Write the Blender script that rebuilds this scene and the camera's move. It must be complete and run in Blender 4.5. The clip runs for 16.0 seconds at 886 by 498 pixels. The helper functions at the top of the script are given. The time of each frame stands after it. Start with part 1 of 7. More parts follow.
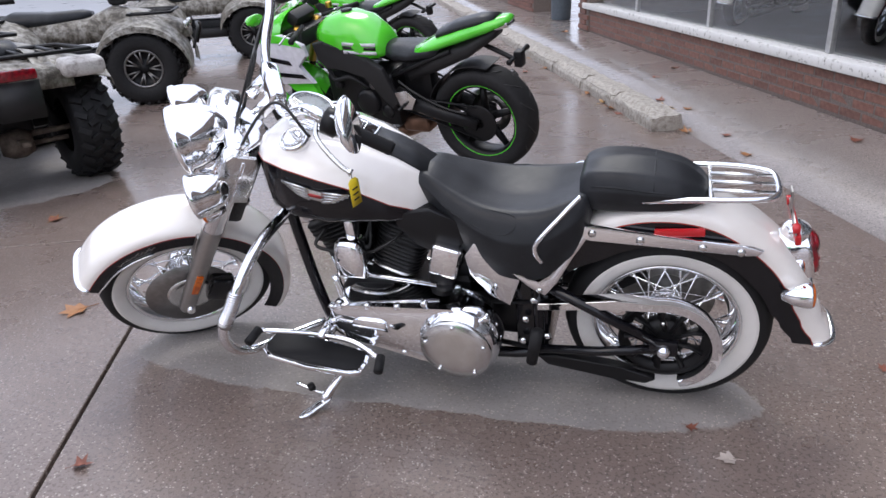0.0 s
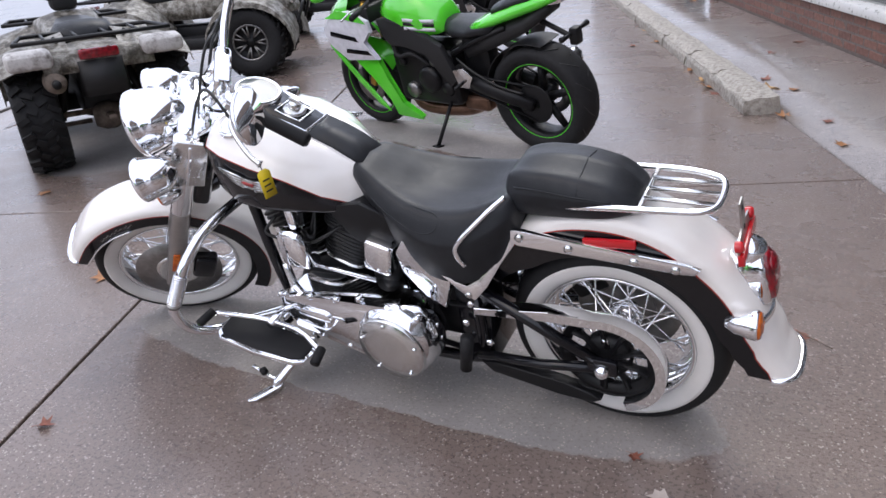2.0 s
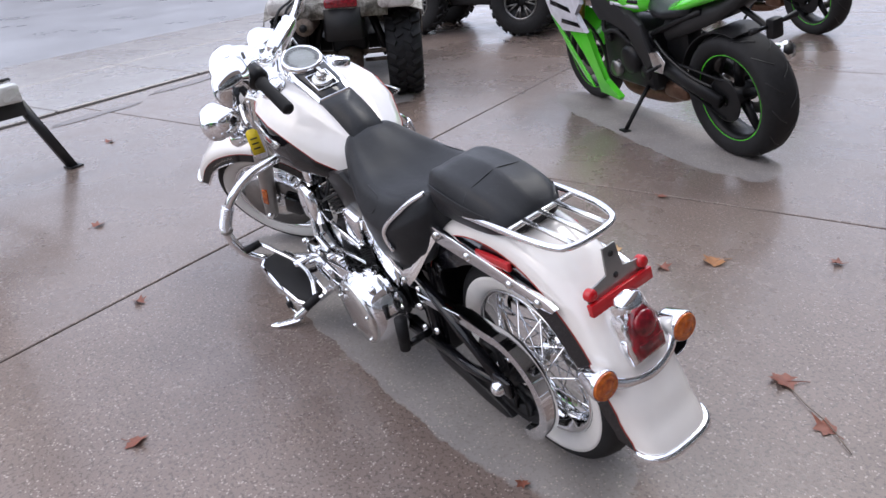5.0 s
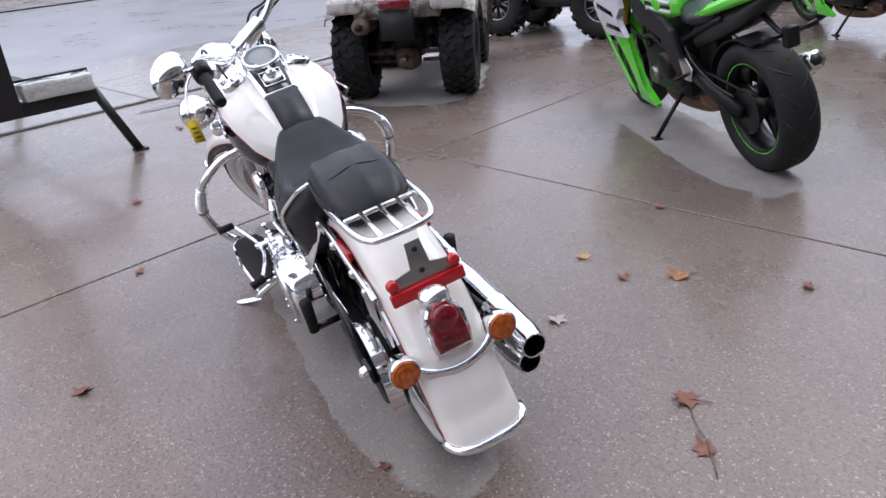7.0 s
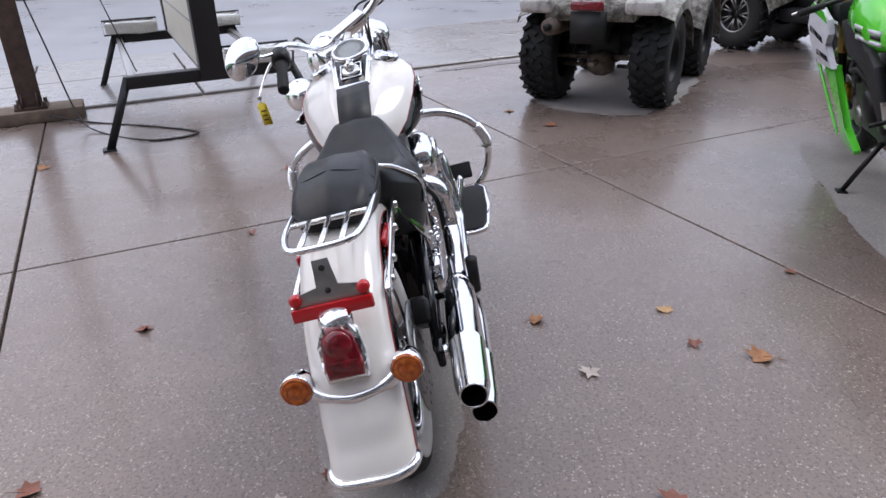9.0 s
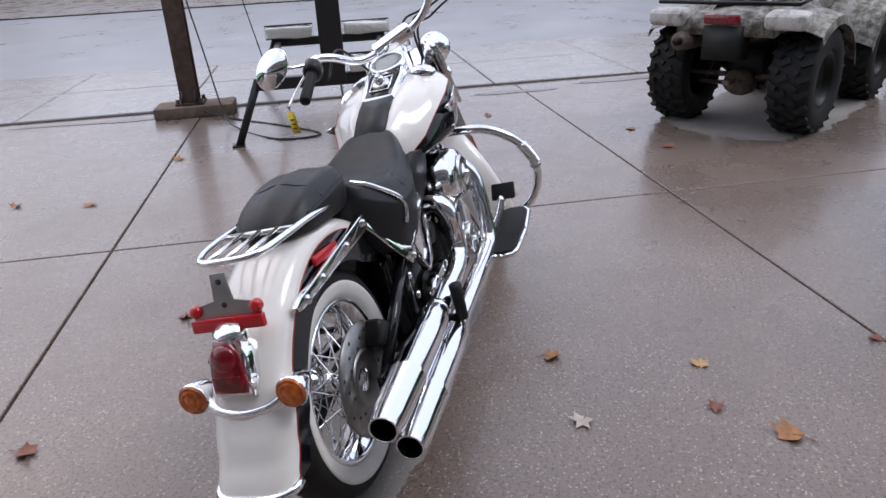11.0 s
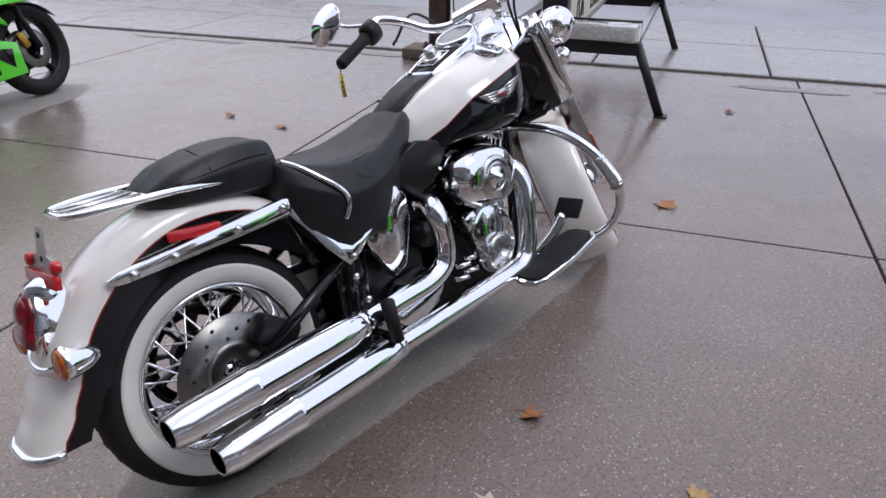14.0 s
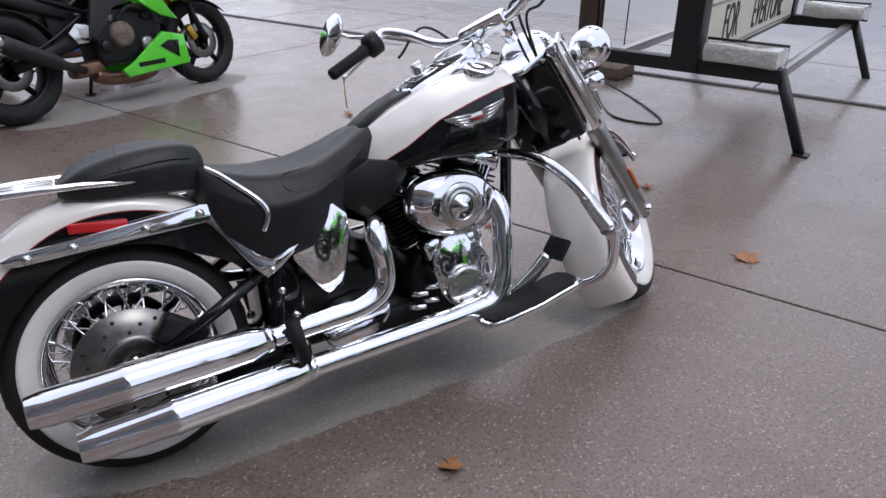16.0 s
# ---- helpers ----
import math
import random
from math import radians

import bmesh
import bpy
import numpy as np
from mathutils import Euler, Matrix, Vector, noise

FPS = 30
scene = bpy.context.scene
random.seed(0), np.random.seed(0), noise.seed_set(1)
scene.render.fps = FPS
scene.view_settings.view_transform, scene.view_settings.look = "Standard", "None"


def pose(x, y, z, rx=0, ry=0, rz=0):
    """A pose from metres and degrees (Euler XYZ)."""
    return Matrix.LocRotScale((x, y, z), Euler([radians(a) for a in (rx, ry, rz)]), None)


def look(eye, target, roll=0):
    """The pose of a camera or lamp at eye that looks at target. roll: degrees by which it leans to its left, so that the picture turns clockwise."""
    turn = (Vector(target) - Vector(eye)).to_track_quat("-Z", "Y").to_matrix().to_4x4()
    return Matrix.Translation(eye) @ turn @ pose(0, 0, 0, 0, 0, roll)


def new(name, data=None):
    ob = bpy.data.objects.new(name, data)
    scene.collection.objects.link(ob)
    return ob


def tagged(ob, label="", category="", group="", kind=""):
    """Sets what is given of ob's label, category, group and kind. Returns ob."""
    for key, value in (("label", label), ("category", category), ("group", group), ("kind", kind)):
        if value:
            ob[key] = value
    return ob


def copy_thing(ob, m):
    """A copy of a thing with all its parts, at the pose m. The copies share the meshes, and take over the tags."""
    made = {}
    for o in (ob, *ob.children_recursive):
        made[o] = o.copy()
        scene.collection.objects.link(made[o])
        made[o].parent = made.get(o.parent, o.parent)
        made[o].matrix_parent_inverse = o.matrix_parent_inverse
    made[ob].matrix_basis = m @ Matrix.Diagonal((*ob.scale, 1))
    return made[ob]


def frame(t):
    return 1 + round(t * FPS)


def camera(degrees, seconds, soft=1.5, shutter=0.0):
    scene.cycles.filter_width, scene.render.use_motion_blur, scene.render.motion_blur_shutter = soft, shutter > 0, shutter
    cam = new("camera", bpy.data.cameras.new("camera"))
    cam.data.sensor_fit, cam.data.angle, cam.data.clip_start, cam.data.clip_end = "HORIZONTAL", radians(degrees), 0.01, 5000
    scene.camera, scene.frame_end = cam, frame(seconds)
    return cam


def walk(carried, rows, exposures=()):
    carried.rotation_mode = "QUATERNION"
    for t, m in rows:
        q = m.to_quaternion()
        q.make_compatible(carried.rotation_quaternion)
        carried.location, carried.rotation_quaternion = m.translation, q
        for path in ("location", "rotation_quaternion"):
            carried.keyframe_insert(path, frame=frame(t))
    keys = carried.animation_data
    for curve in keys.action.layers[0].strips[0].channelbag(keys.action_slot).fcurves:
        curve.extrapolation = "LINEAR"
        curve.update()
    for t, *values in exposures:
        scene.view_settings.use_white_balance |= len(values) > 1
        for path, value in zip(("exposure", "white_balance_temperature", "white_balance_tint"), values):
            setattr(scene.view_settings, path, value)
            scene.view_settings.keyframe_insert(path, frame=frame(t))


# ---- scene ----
cam = camera(63.9, 16.0)
PATH = [
    (0, (-0.123, -1.773, 1.233), (-0.707, -0.029, 0.448), -2.8),
    (0.5, (0.026, -1.757, 1.207), (-0.612, -0.052, 0.38), -3.8),
    (1, (0.09, -1.634, 1.218), (-0.573, 0.031, 0.331), -4.2),
    (1.5, (0.151, -1.533, 1.221), (-0.616, 0.091, 0.341), -3.5),
    (2, (0.331, -1.459, 1.225), (-0.612, 0.095, 0.391), -4.8),
    (2.5, (0.497, -1.416, 1.215), (-0.613, 0.035, 0.401), -6.8),
    (3, (0.566, -1.306, 1.211), (-0.661, 0.04, 0.385), -7.1),
    (3.2, (0.59, -1.244, 1.213), (-0.657, 0.066, 0.359), -5.4),
    (5.3, (1.032, -0.798, 1.245), (-0.542, 0.082, 0.381), -4.1),
    (5.5, (1.051, -0.755, 1.235), (-0.542, 0.096, 0.376), -3.9),
    (6, (1.191, -0.616, 1.236), (-0.454, 0.147, 0.393), -4.7),
    (6.5, (1.348, -0.496, 1.244), (-0.349, 0.194, 0.44), -5.1),
    (7, (1.341, -0.38, 1.227), (-0.356, 0.247, 0.375), -4.8),
    (7.5, (1.29, -0.234, 1.24), (-0.429, 0.326, 0.385), -0.5),
    (8, (1.336, -0.059, 1.235), (-0.433, 0.353, 0.399), -1.4),
    (8.5, (1.42, 0.124, 1.239), (-0.403, 0.305, 0.436), -2.5),
    (9, (1.35, 0.229, 1.227), (-0.467, 0.218, 0.39), -2.2),
    (9.2, (1.308, 0.267, 1.245), (-0.498, 0.183, 0.391), 0.7),
    (11.3, (1.157, 0.781, 1.218), (-0.584, 0.211, 0.415), -1.9),
    (11.5, (1.089, 0.803, 1.222), (-0.629, 0.202, 0.394), 0.1),
    (12, (0.975, 0.882, 1.226), (-0.712, 0.209, 0.389), 1.7),
    (12.5, (0.89, 1.063, 1.226), (-0.694, 0.168, 0.396), -0.7),
    (13, (0.826, 1.225, 1.229), (-0.655, 0.155, 0.417), -2.0),
    (13.5, (0.689, 1.279, 1.207), (-0.7, 0.135, 0.334), -0.5),
    (14, (0.524, 1.348, 1.219), (-0.787, 0.13, 0.327), 0.4),
    (14.5, (0.396, 1.516, 1.23), (-0.74, 0.097, 0.397), -0.4),
    (15, (0.261, 1.645, 1.228), (-0.75, 0.114, 0.433), -2.1),
    (15.5, (0.113, 1.657, 1.221), (-0.846, 0.126, 0.362), -0.7),
    (16, (-0.048, 1.646, 1.231), (-0.931, 0.084, 0.348), 0.3),
]
walk(cam, [(t, look(eye, target, roll)) for t, eye, target, roll in PATH], [(0, 0.04), (3, 0.06), (6, 0.11), (7, 0.04), (7.5, 0.02), (9, -0.1), (11.5, -0.25), (13, -0.33), (14.5, -0.39), (16, -0.40)])

# ---- world and light: bright overcast sky ----
world = bpy.data.worlds.new("overcast_sky")
scene.world = world
world.use_nodes = True
wn = world.node_tree
wn.nodes.clear()
sky = wn.nodes.new("ShaderNodeTexSky")
sky.sky_type = "NISHITA"
sky.sun_disc = False
sky.sun_elevation, sky.sun_rotation = radians(50), radians(200)
sky.dust_density = 6.0
sky.air_density = 1.0
haze = wn.nodes.new("ShaderNodeMix")
haze.data_type = "RGBA"
haze.inputs[0].default_value = 0.75
haze.inputs[7].default_value = (8.35, 8.9, 10.95, 1)
bgn = wn.nodes.new("ShaderNodeBackground")
bgn.inputs[1].default_value = 0.172
won = wn.nodes.new("ShaderNodeOutputWorld")
wn.links.new(sky.outputs[0], haze.inputs[6])
wn.links.new(haze.outputs[2], bgn.inputs[0])
wn.links.new(bgn.outputs[0], won.inputs[0])
sun_data = bpy.data.lights.new("sun", "SUN")
sun_data.energy, sun_data.angle, sun_data.color = 1.2, radians(25), (1.0, 0.97, 0.93)
sun_ob = new("sun", sun_data)
sun_ob.matrix_world = look((0, 0, 10), (0.0 + 2.2, 0.0 - 6.0, 0.0))


# ---- materials ----
class Mat:
    """A small node builder round one Principled surface."""

    def __init__(self, name, color=(0.5, 0.5, 0.5), rough=0.5, metal=0.0, **kw):
        self.m = bpy.data.materials.new(name)
        self.m.use_nodes = True
        self.t = self.m.node_tree
        self.b = self.t.nodes["Principled BSDF"]
        self.set("Base Color", (*color, 1))
        self.set("Roughness", rough)
        self.set("Metallic", metal)
        for k, v in kw.items():
            self.set(k.replace("_", " "), v)

    def set(self, k, v):
        self.b.inputs[k].default_value = v

    def node(self, kind, **inputs):
        n = self.t.nodes.new(kind)
        for k, v in inputs.items():
            n.inputs[k.replace("_", " ")].default_value = v
        return n

    def link(self, a, b):
        self.t.links.new(a, b)

    def coord(self, world_space=False):
        if world_space:
            return self.node("ShaderNodeNewGeometry").outputs["Position"]
        return self.node("ShaderNodeTexCoord").outputs["Object"]

    def noise(self, scale, detail=4.0, rough=0.55, world_space=False, stretch=None):
        n = self.node("ShaderNodeTexNoise", Scale=scale, Detail=detail, Roughness=rough)
        c = self.coord(world_space)
        if stretch:
            mp = self.node("ShaderNodeMapping", Scale=stretch)
            self.link(c, mp.inputs[0])
            c = mp.outputs[0]
        self.link(c, n.inputs["Vector"])
        return n.outputs["Fac"]

    def ramp(self, fac, stops):
        r = self.t.nodes.new("ShaderNodeValToRGB")
        e = r.color_ramp.elements
        while len(e) < len(stops):
            e.new(0.5)
        for el, (p, c) in zip(e, stops):
            el.position = p
            el.color = (*c, 1) if len(c) == 3 else c
        self.link(fac, r.inputs[0])
        return r.outputs[0]

    def mix(self, fac, a, b, mode="MIX"):
        n = self.t.nodes.new("ShaderNodeMix")
        n.data_type, n.blend_type = "RGBA", mode
        for sock, v in ((n.inputs[0], fac), (n.inputs[6], a), (n.inputs[7], b)):
            if isinstance(v, (int, float)):
                sock.default_value = v
            elif isinstance(v, tuple):
                sock.default_value = (*v, 1)
            else:
                self.link(v, sock)
        return n.outputs[2]

    def math(self, op, a, b=0.0):
        n = self.t.nodes.new("ShaderNodeMath")
        n.operation = op
        for sock, v in ((n.inputs[0], a), (n.inputs[1], b)):
            if isinstance(v, (int, float)):
                sock.default_value = v
            else:
                self.link(v, sock)
        return n.outputs[0]

    def base(self, sock):
        self.link(sock, self.b.inputs["Base Color"])
        return self

    def rough(self, fac, lo, hi):
        mr = self.node("ShaderNodeMapRange")
        mr.inputs[3].default_value, mr.inputs[4].default_value = lo, hi
        self.link(fac, mr.inputs[0])
        self.link(mr.outputs[0], self.b.inputs["Roughness"])
        return self

    def bump(self, fac, strength=0.2, distance=0.002):
        n = self.node("ShaderNodeBump", Strength=strength, Distance=distance)
        self.link(fac, n.inputs["Height"])
        self.link(n.outputs[0], self.b.inputs["Normal"])
        return self


def plain(name, color, rough, metal=0.0, vary=0.12, scale=30.0, bump=0.0, dist=0.001, **kw):
    m = Mat(name, color, rough, metal, **kw)
    f = m.noise(scale, 5)
    lo = tuple(c * (1 - vary) for c in color)
    hi = tuple(min(1, c * (1 + vary)) for c in color)
    m.base(m.ramp(f, [(0.3, lo), (0.7, hi)]))
    m.rough(f, max(0.02, rough * 0.85), min(1, rough * 1.2))
    if bump:
        m.bump(m.noise(scale * 4, 6), bump, dist)
    return m.m


def droplets(m, strength, scale=240.0):
    """Fine raised beads of rain."""
    v = m.node("ShaderNodeTexVoronoi", Scale=scale, Randomness=1.0)
    m.link(m.coord(), v.inputs["Vector"])
    keep = m.math("GREATER_THAN", m.noise(scale * 0.35, 2), 0.52)
    h = m.math("MULTIPLY", m.math("LESS_THAN", v.outputs["Distance"], 0.28), keep)
    m.bump(h, strength, 0.0006)


M = {}
w = Mat("pearl_white_paint", (0.86, 0.83, 0.79), 0.22, Coat_Weight=1.0, Coat_Roughness=0.04)
w.base(w.ramp(w.noise(9, 3), [(0.3, (0.84, 0.80, 0.76)), (0.7, (0.91, 0.88, 0.84))]))
droplets(w, 0.12, 200)
M["white"] = w.m
w = Mat("gloss_black_paint", (0.006, 0.006, 0.008), 0.12, Coat_Weight=0.35, Coat_Roughness=0.03, Specular_IOR_Level=0.25)
droplets(w, 0.15, 220)
M["black"] = w.m
M["satin_black"] = plain("satin_black_metal", (0.009, 0.009, 0.010), 0.40, bump=0.1, Specular_IOR_Level=0.28)
M["crinkle"] = plain("wrinkle_black_engine_paint", (0.008, 0.008, 0.009), 0.35, bump=0.3, scale=120, Specular_IOR_Level=0.28)
w = Mat("chrome", (0.90, 0.91, 0.93), 0.05, 1.0)
w.rough(w.noise(40, 4), 0.03, 0.10)
droplets(w, 0.10, 260)
M["chrome"] = w.m
M["polish"] = plain("polished_aluminium", (0.70, 0.70, 0.69), 0.2, 1.0, vary=0.08)
M["satin"] = plain("satin_silver_fork", (0.42, 0.41, 0.40), 0.33, 1.0, vary=0.08)
M["steel"] = plain("brushed_steel_disc", (0.26, 0.255, 0.25), 0.34, 1.0, vary=0.15, scale=60)
M["tyre"] = plain("black_tyre_rubber", (0.013, 0.013, 0.014), 0.68, vary=0.35, scale=45, bump=0.25, dist=0.002, Specular_IOR_Level=0.35)
M["whitewall"] = plain("whitewall_rubber", (0.80, 0.78, 0.75), 0.55, vary=0.05, scale=14, bump=0.1)
w = Mat("black_leather", (0.022, 0.023, 0.026), 0.42, Specular_IOR_Level=0.30)
f = w.noise(320, 3)
w.base(w.ramp(w.noise(12, 5), [(0.3, (0.011, 0.012, 0.014)), (0.7, (0.024, 0.026, 0.03))]))
lv = w.node("ShaderNodeTexVoronoi", Scale=150.0)
w.link(w.coord(), lv.inputs["Vector"])
bead = w.math("MULTIPLY", w.math("LESS_THAN", lv.outputs["Distance"], 0.24), w.math("GREATER_THAN", w.noise(28, 2), 0.52))
w.bump(w.math("ADD", w.math("MULTIPLY", f, 0.6), w.math("MULTIPLY", bead, 1.8)), 0.5, 0.0011)
w.rough(w.noise(60, 5), 0.3, 0.5)
M["leather"] = w.m
M["rubber"] = plain("matt_black_rubber", (0.012, 0.012, 0.013), 0.6, bump=0.2, scale=80, Specular_IOR_Level=0.3)
M["red_stripe"] = plain("red_pinstripe", (0.33, 0.03, 0.02), 0.25)
w = Mat("red_lens", (0.20, 0.003, 0.010), 0.12, Coat_Weight=0.6)
w.base(w.ramp(w.noise(45, 3), [(0.35, (0.10, 0.002, 0.006)), (0.65, (0.30, 0.004, 0.014))]))
w.bump(w.noise(160, 2), 0.3, 0.001)
M["red_lens"] = w.m
M["red_refl"] = Mat("red_reflector", (0.55, 0.012, 0.018), 0.25, Coat_Weight=0.5).m
w = Mat("amber_lens", (0.58, 0.11, 0.006), 0.12, Coat_Weight=0.6)
w.base(w.ramp(w.noise(70, 3), [(0.35, (0.40, 0.06, 0.003)), (0.65, (0.72, 0.17, 0.01))]))
w.bump(w.noise(180, 1), 0.25, 0.001)
M["amber"] = w.m
M["yellow"] = plain("yellow_tag_plastic", (0.80, 0.60, 0.02), 0.4)
M["glass"] = Mat("clear_glass", (0.9, 0.92, 0.92), 0.02, Transmission_Weight=1.0, IOR=1.45).m
M["mirror"] = Mat("mirror_glass", (0.85, 0.86, 0.87), 0.01, 1.0).m
M["dial"] = plain("grey_dial_face", (0.40, 0.43, 0.45), 0.4)
M["badge"] = plain("red_badge_enamel", (0.35, 0.03, 0.03), 0.25)
w = Mat("lime_green_paint", (0.09, 0.66, 0.03), 0.22, Coat_Weight=1.0, Coat_Roughness=0.05)
w.base(w.ramp(w.noise(6, 2), [(0.3, (0.075, 0.60, 0.02)), (0.7, (0.11, 0.70, 0.035))]))
M["green"] = w.m
M["grey_plastic"] = plain("dark_grey_plastic", (0.017, 0.017, 0.018), 0.52, bump=0.1, Specular_IOR_Level=0.4)
M["white_decal"] = plain("white_decal", (0.72, 0.72, 0.78), 0.3)
M["brown_pipe"] = plain("heat_browned_steel", (0.22, 0.13, 0.09), 0.35, 0.9, vary=0.3, scale=14)
M["gold"] = plain("gold_anodised_fork", (0.55, 0.33, 0.06), 0.3, 0.9)
w = Mat("camouflage_plastic", (0.3, 0.27, 0.22), 0.45)
w.base(w.ramp(w.noise(14, 8, 0.7), [(0.30, (0.02, 0.02, 0.017)), (0.42, (0.07, 0.06, 0.045)), (0.5, (0.17, 0.155, 0.13)), (0.6, (0.33, 0.32, 0.29)), (0.72, (0.05, 0.055, 0.04))]))
M["camo"] = w.m
w = Mat("pale_camouflage_plastic", (0.5, 0.48, 0.46), 0.4)
w.base(w.ramp(w.noise(14, 8, 0.7), [(0.30, (0.12, 0.10, 0.09)), (0.42, (0.36, 0.33, 0.31)), (0.55, (0.62, 0.60, 0.58)), (0.72, (0.42, 0.40, 0.38))]))
M["camo_pale"] = w.m
M["mud"] = plain("muddy_cast_metal", (0.16, 0.125, 0.10), 0.7, 0.2, vary=0.5, scale=25, bump=0.3)


def wet_concrete(name, wet, dry, patches=()):
    """Brown aggregate concrete, wet after rain; round each standing vehicle the slab stayed dry."""
    m = Mat(name, wet, 0.3, Coat_Weight=0.55, Coat_Roughness=0.16, Coat_IOR=1.4)
    p = m.coord(True)
    big = m.noise(0.55, 6, 0.6, True)
    mid = m.noise(5.5, 6, 0.65, True)
    fine = m.noise(95, 4, 0.6, True)
    col = m.ramp(big, [(0.3, tuple(c * 0.84 for c in wet)), (0.7, tuple(c * 1.12 for c in wet))])
    col = m.mix(0.35, col, m.ramp(mid, [(0.3, tuple(c * 0.7 for c in wet)), (0.72, tuple(c * 1.28 for c in wet))]))
    mask = None
    for (cx, cy, ang, hl, hw) in patches:
        mp = m.node("ShaderNodeMapping", Location=(-cx, -cy, 0))
        mr = m.node("ShaderNodeMapping", Rotation=(0, 0, -radians(ang)))
        m.link(p, mp.inputs[0])
        m.link(mp.outputs[0], mr.inputs[0])
        sx = m.node("ShaderNodeSeparateXYZ")
        m.link(mr.outputs[0], sx.inputs[0])
        a = m.math("POWER", m.math("ABSOLUTE", m.math("DIVIDE", sx.outputs[0], hl)), 4.0)
        b = m.math("POWER", m.math("ABSOLUTE", m.math("DIVIDE", sx.outputs[1], hw)), 2.5)
        d = m.math("ADD", m.math("ADD", a, b), m.math("MULTIPLY", m.math("SUBTRACT", mid, 0.5), 1.1))
        k = m.math("LESS_THAN", d, 1.0)
        soft = m.node("ShaderNodeMapRange")
        soft.inputs[1].default_value, soft.inputs[2].default_value = 1.045, 0.955
        m.link(d, soft.inputs[0])
        k = soft.outputs[0]
        mask = k if mask is None else m.math("MAXIMUM", mask, k)
    if mask is not None:
        dcol = m.ramp(mid, [(0.3, tuple(c * 0.85 for c in dry)), (0.7, tuple(c * 1.1 for c in dry))])
        col = m.mix(mask, col, dcol)
    v = m.node("ShaderNodeTexVoronoi", Scale=105.0)
    m.link(p, v.inputs["Vector"])
    chip = m.math("LESS_THAN", v.outputs["Distance"], 0.28)
    pick = m.math("GREATER_THAN", m.noise(46, 2, 0.5, True), 0.53)
    col = m.mix(m.math("MULTIPLY", m.math("MULTIPLY", chip, pick), 0.75), col, (0.50, 0.44, 0.39))
    v2 = m.node("ShaderNodeTexVoronoi", Scale=38.0)
    m.link(p, v2.inputs["Vector"])
    stone = m.math("MULTIPLY", m.math("LESS_THAN", m.math("ADD", v2.outputs["Distance"], m.math("MULTIPLY", fine, 0.12)), 0.21), m.math("GREATER_THAN", m.noise(13, 2, 0.5, True), 0.52))
    col = m.mix(m.math("MULTIPLY", stone, 0.5), col, (0.50, 0.43, 0.38))
    dark = m.math("MULTIPLY", m.math("GREATER_THAN", fine, 0.56), 0.72)
    if mask is not None:
        dark = m.math("MULTIPLY", dark, m.math("SUBTRACT", 1.0, m.math("MULTIPLY", mask, 0.72)))
    col = m.mix(dark, col, tuple(c * 0.45 for c in wet))
    m.base(col)
    r = m.node("ShaderNodeMapRange")
    r.inputs[1].default_value, r.inputs[2].default_value = 0.35, 0.65
    r.inputs[3].default_value, r.inputs[4].default_value = 0.17, 0.42
    m.link(m.noise(1.6, 7, 0.65, True), r.inputs[0])
    rr = r.outputs[0]
    if mask is not None:
        rr = m.math("MAXIMUM", rr, m.math("MULTIPLY", mask, 0.75))
        m.link(m.math("MULTIPLY", m.math("SUBTRACT", 1.0, mask), 0.55), m.b.inputs["Coat Weight"])
    m.link(rr, m.b.inputs["Roughness"])
    m.bump(m.noise(75, 5, 0.75, True), 0.4, 0.004)
    return m.m


WALL_DIR = Vector((0.41, -0.912, 0)).normalized()
CROSS_DIR = Vector((0.912, 0.41, 0)).normalized()
M["concrete"] = wet_concrete("wet_brown_concrete", (0.200, 0.152, 0.130), (0.290, 0.268, 0.255), [(-0.82, 0.03, 2.3, 0.99, 0.205), (-1.75, 2.25, -13.0, 0.95, 0.22), (-4.25, 1.65, 151.0, 0.9, 0.5), (-0.6, -3.6, 26.0, 0.9, 0.28)])
M["pavement"] = wet_concrete("grey_pavement_concrete", (0.27, 0.248, 0.238), (0.3, 0.3, 0.3))
M["walk"] = wet_concrete("damp_walkway_concrete", (0.26, 0.225, 0.205), (0.3, 0.3, 0.3))
M["road"] = plain("wet_grey_asphalt", (0.24, 0.243, 0.26), 0.28, vary=0.2, scale=1.2, bump=0.15, dist=0.004)
M["joint"] = plain("dark_dirt_joint", (0.050, 0.039, 0.033), 0.8, bump=0.4, scale=30)
w = Mat("brown_brick", (0.2, 0.1, 0.075), 0.7)
oi = w.node("ShaderNodeObjectInfo")
c = w.ramp(oi.outputs["Random"], [(0.0, (0.12, 0.055, 0.04)), (0.35, (0.20, 0.085, 0.06)), (0.7, (0.25, 0.12, 0.085)), (1.0, (0.17, 0.075, 0.06))])
c = w.mix(0.5, c, w.ramp(w.noise(35, 6), [(0.3, (0.09, 0.045, 0.035)), (0.7, (0.27, 0.14, 0.11))]))
w.base(c)
w.bump(w.noise(90, 6), 0.4, 0.003)
M["brick"] = w.m
M["mortar"] = plain("grey_mortar", (0.16, 0.13, 0.115), 0.9, vary=0.3, bump=0.4, scale=60)
w = Mat("chipped_white_sill_paint", (0.75, 0.74, 0.72), 0.5)
w.base(w.ramp(w.noise(22, 8, 0.7), [(0.36, (0.28, 0.27, 0.24)), (0.43, (0.72, 0.71, 0.68)), (0.8, (0.80, 0.79, 0.77))]))
w.bump(w.noise(30, 6), 0.3, 0.004)
M["sill"] = w.m
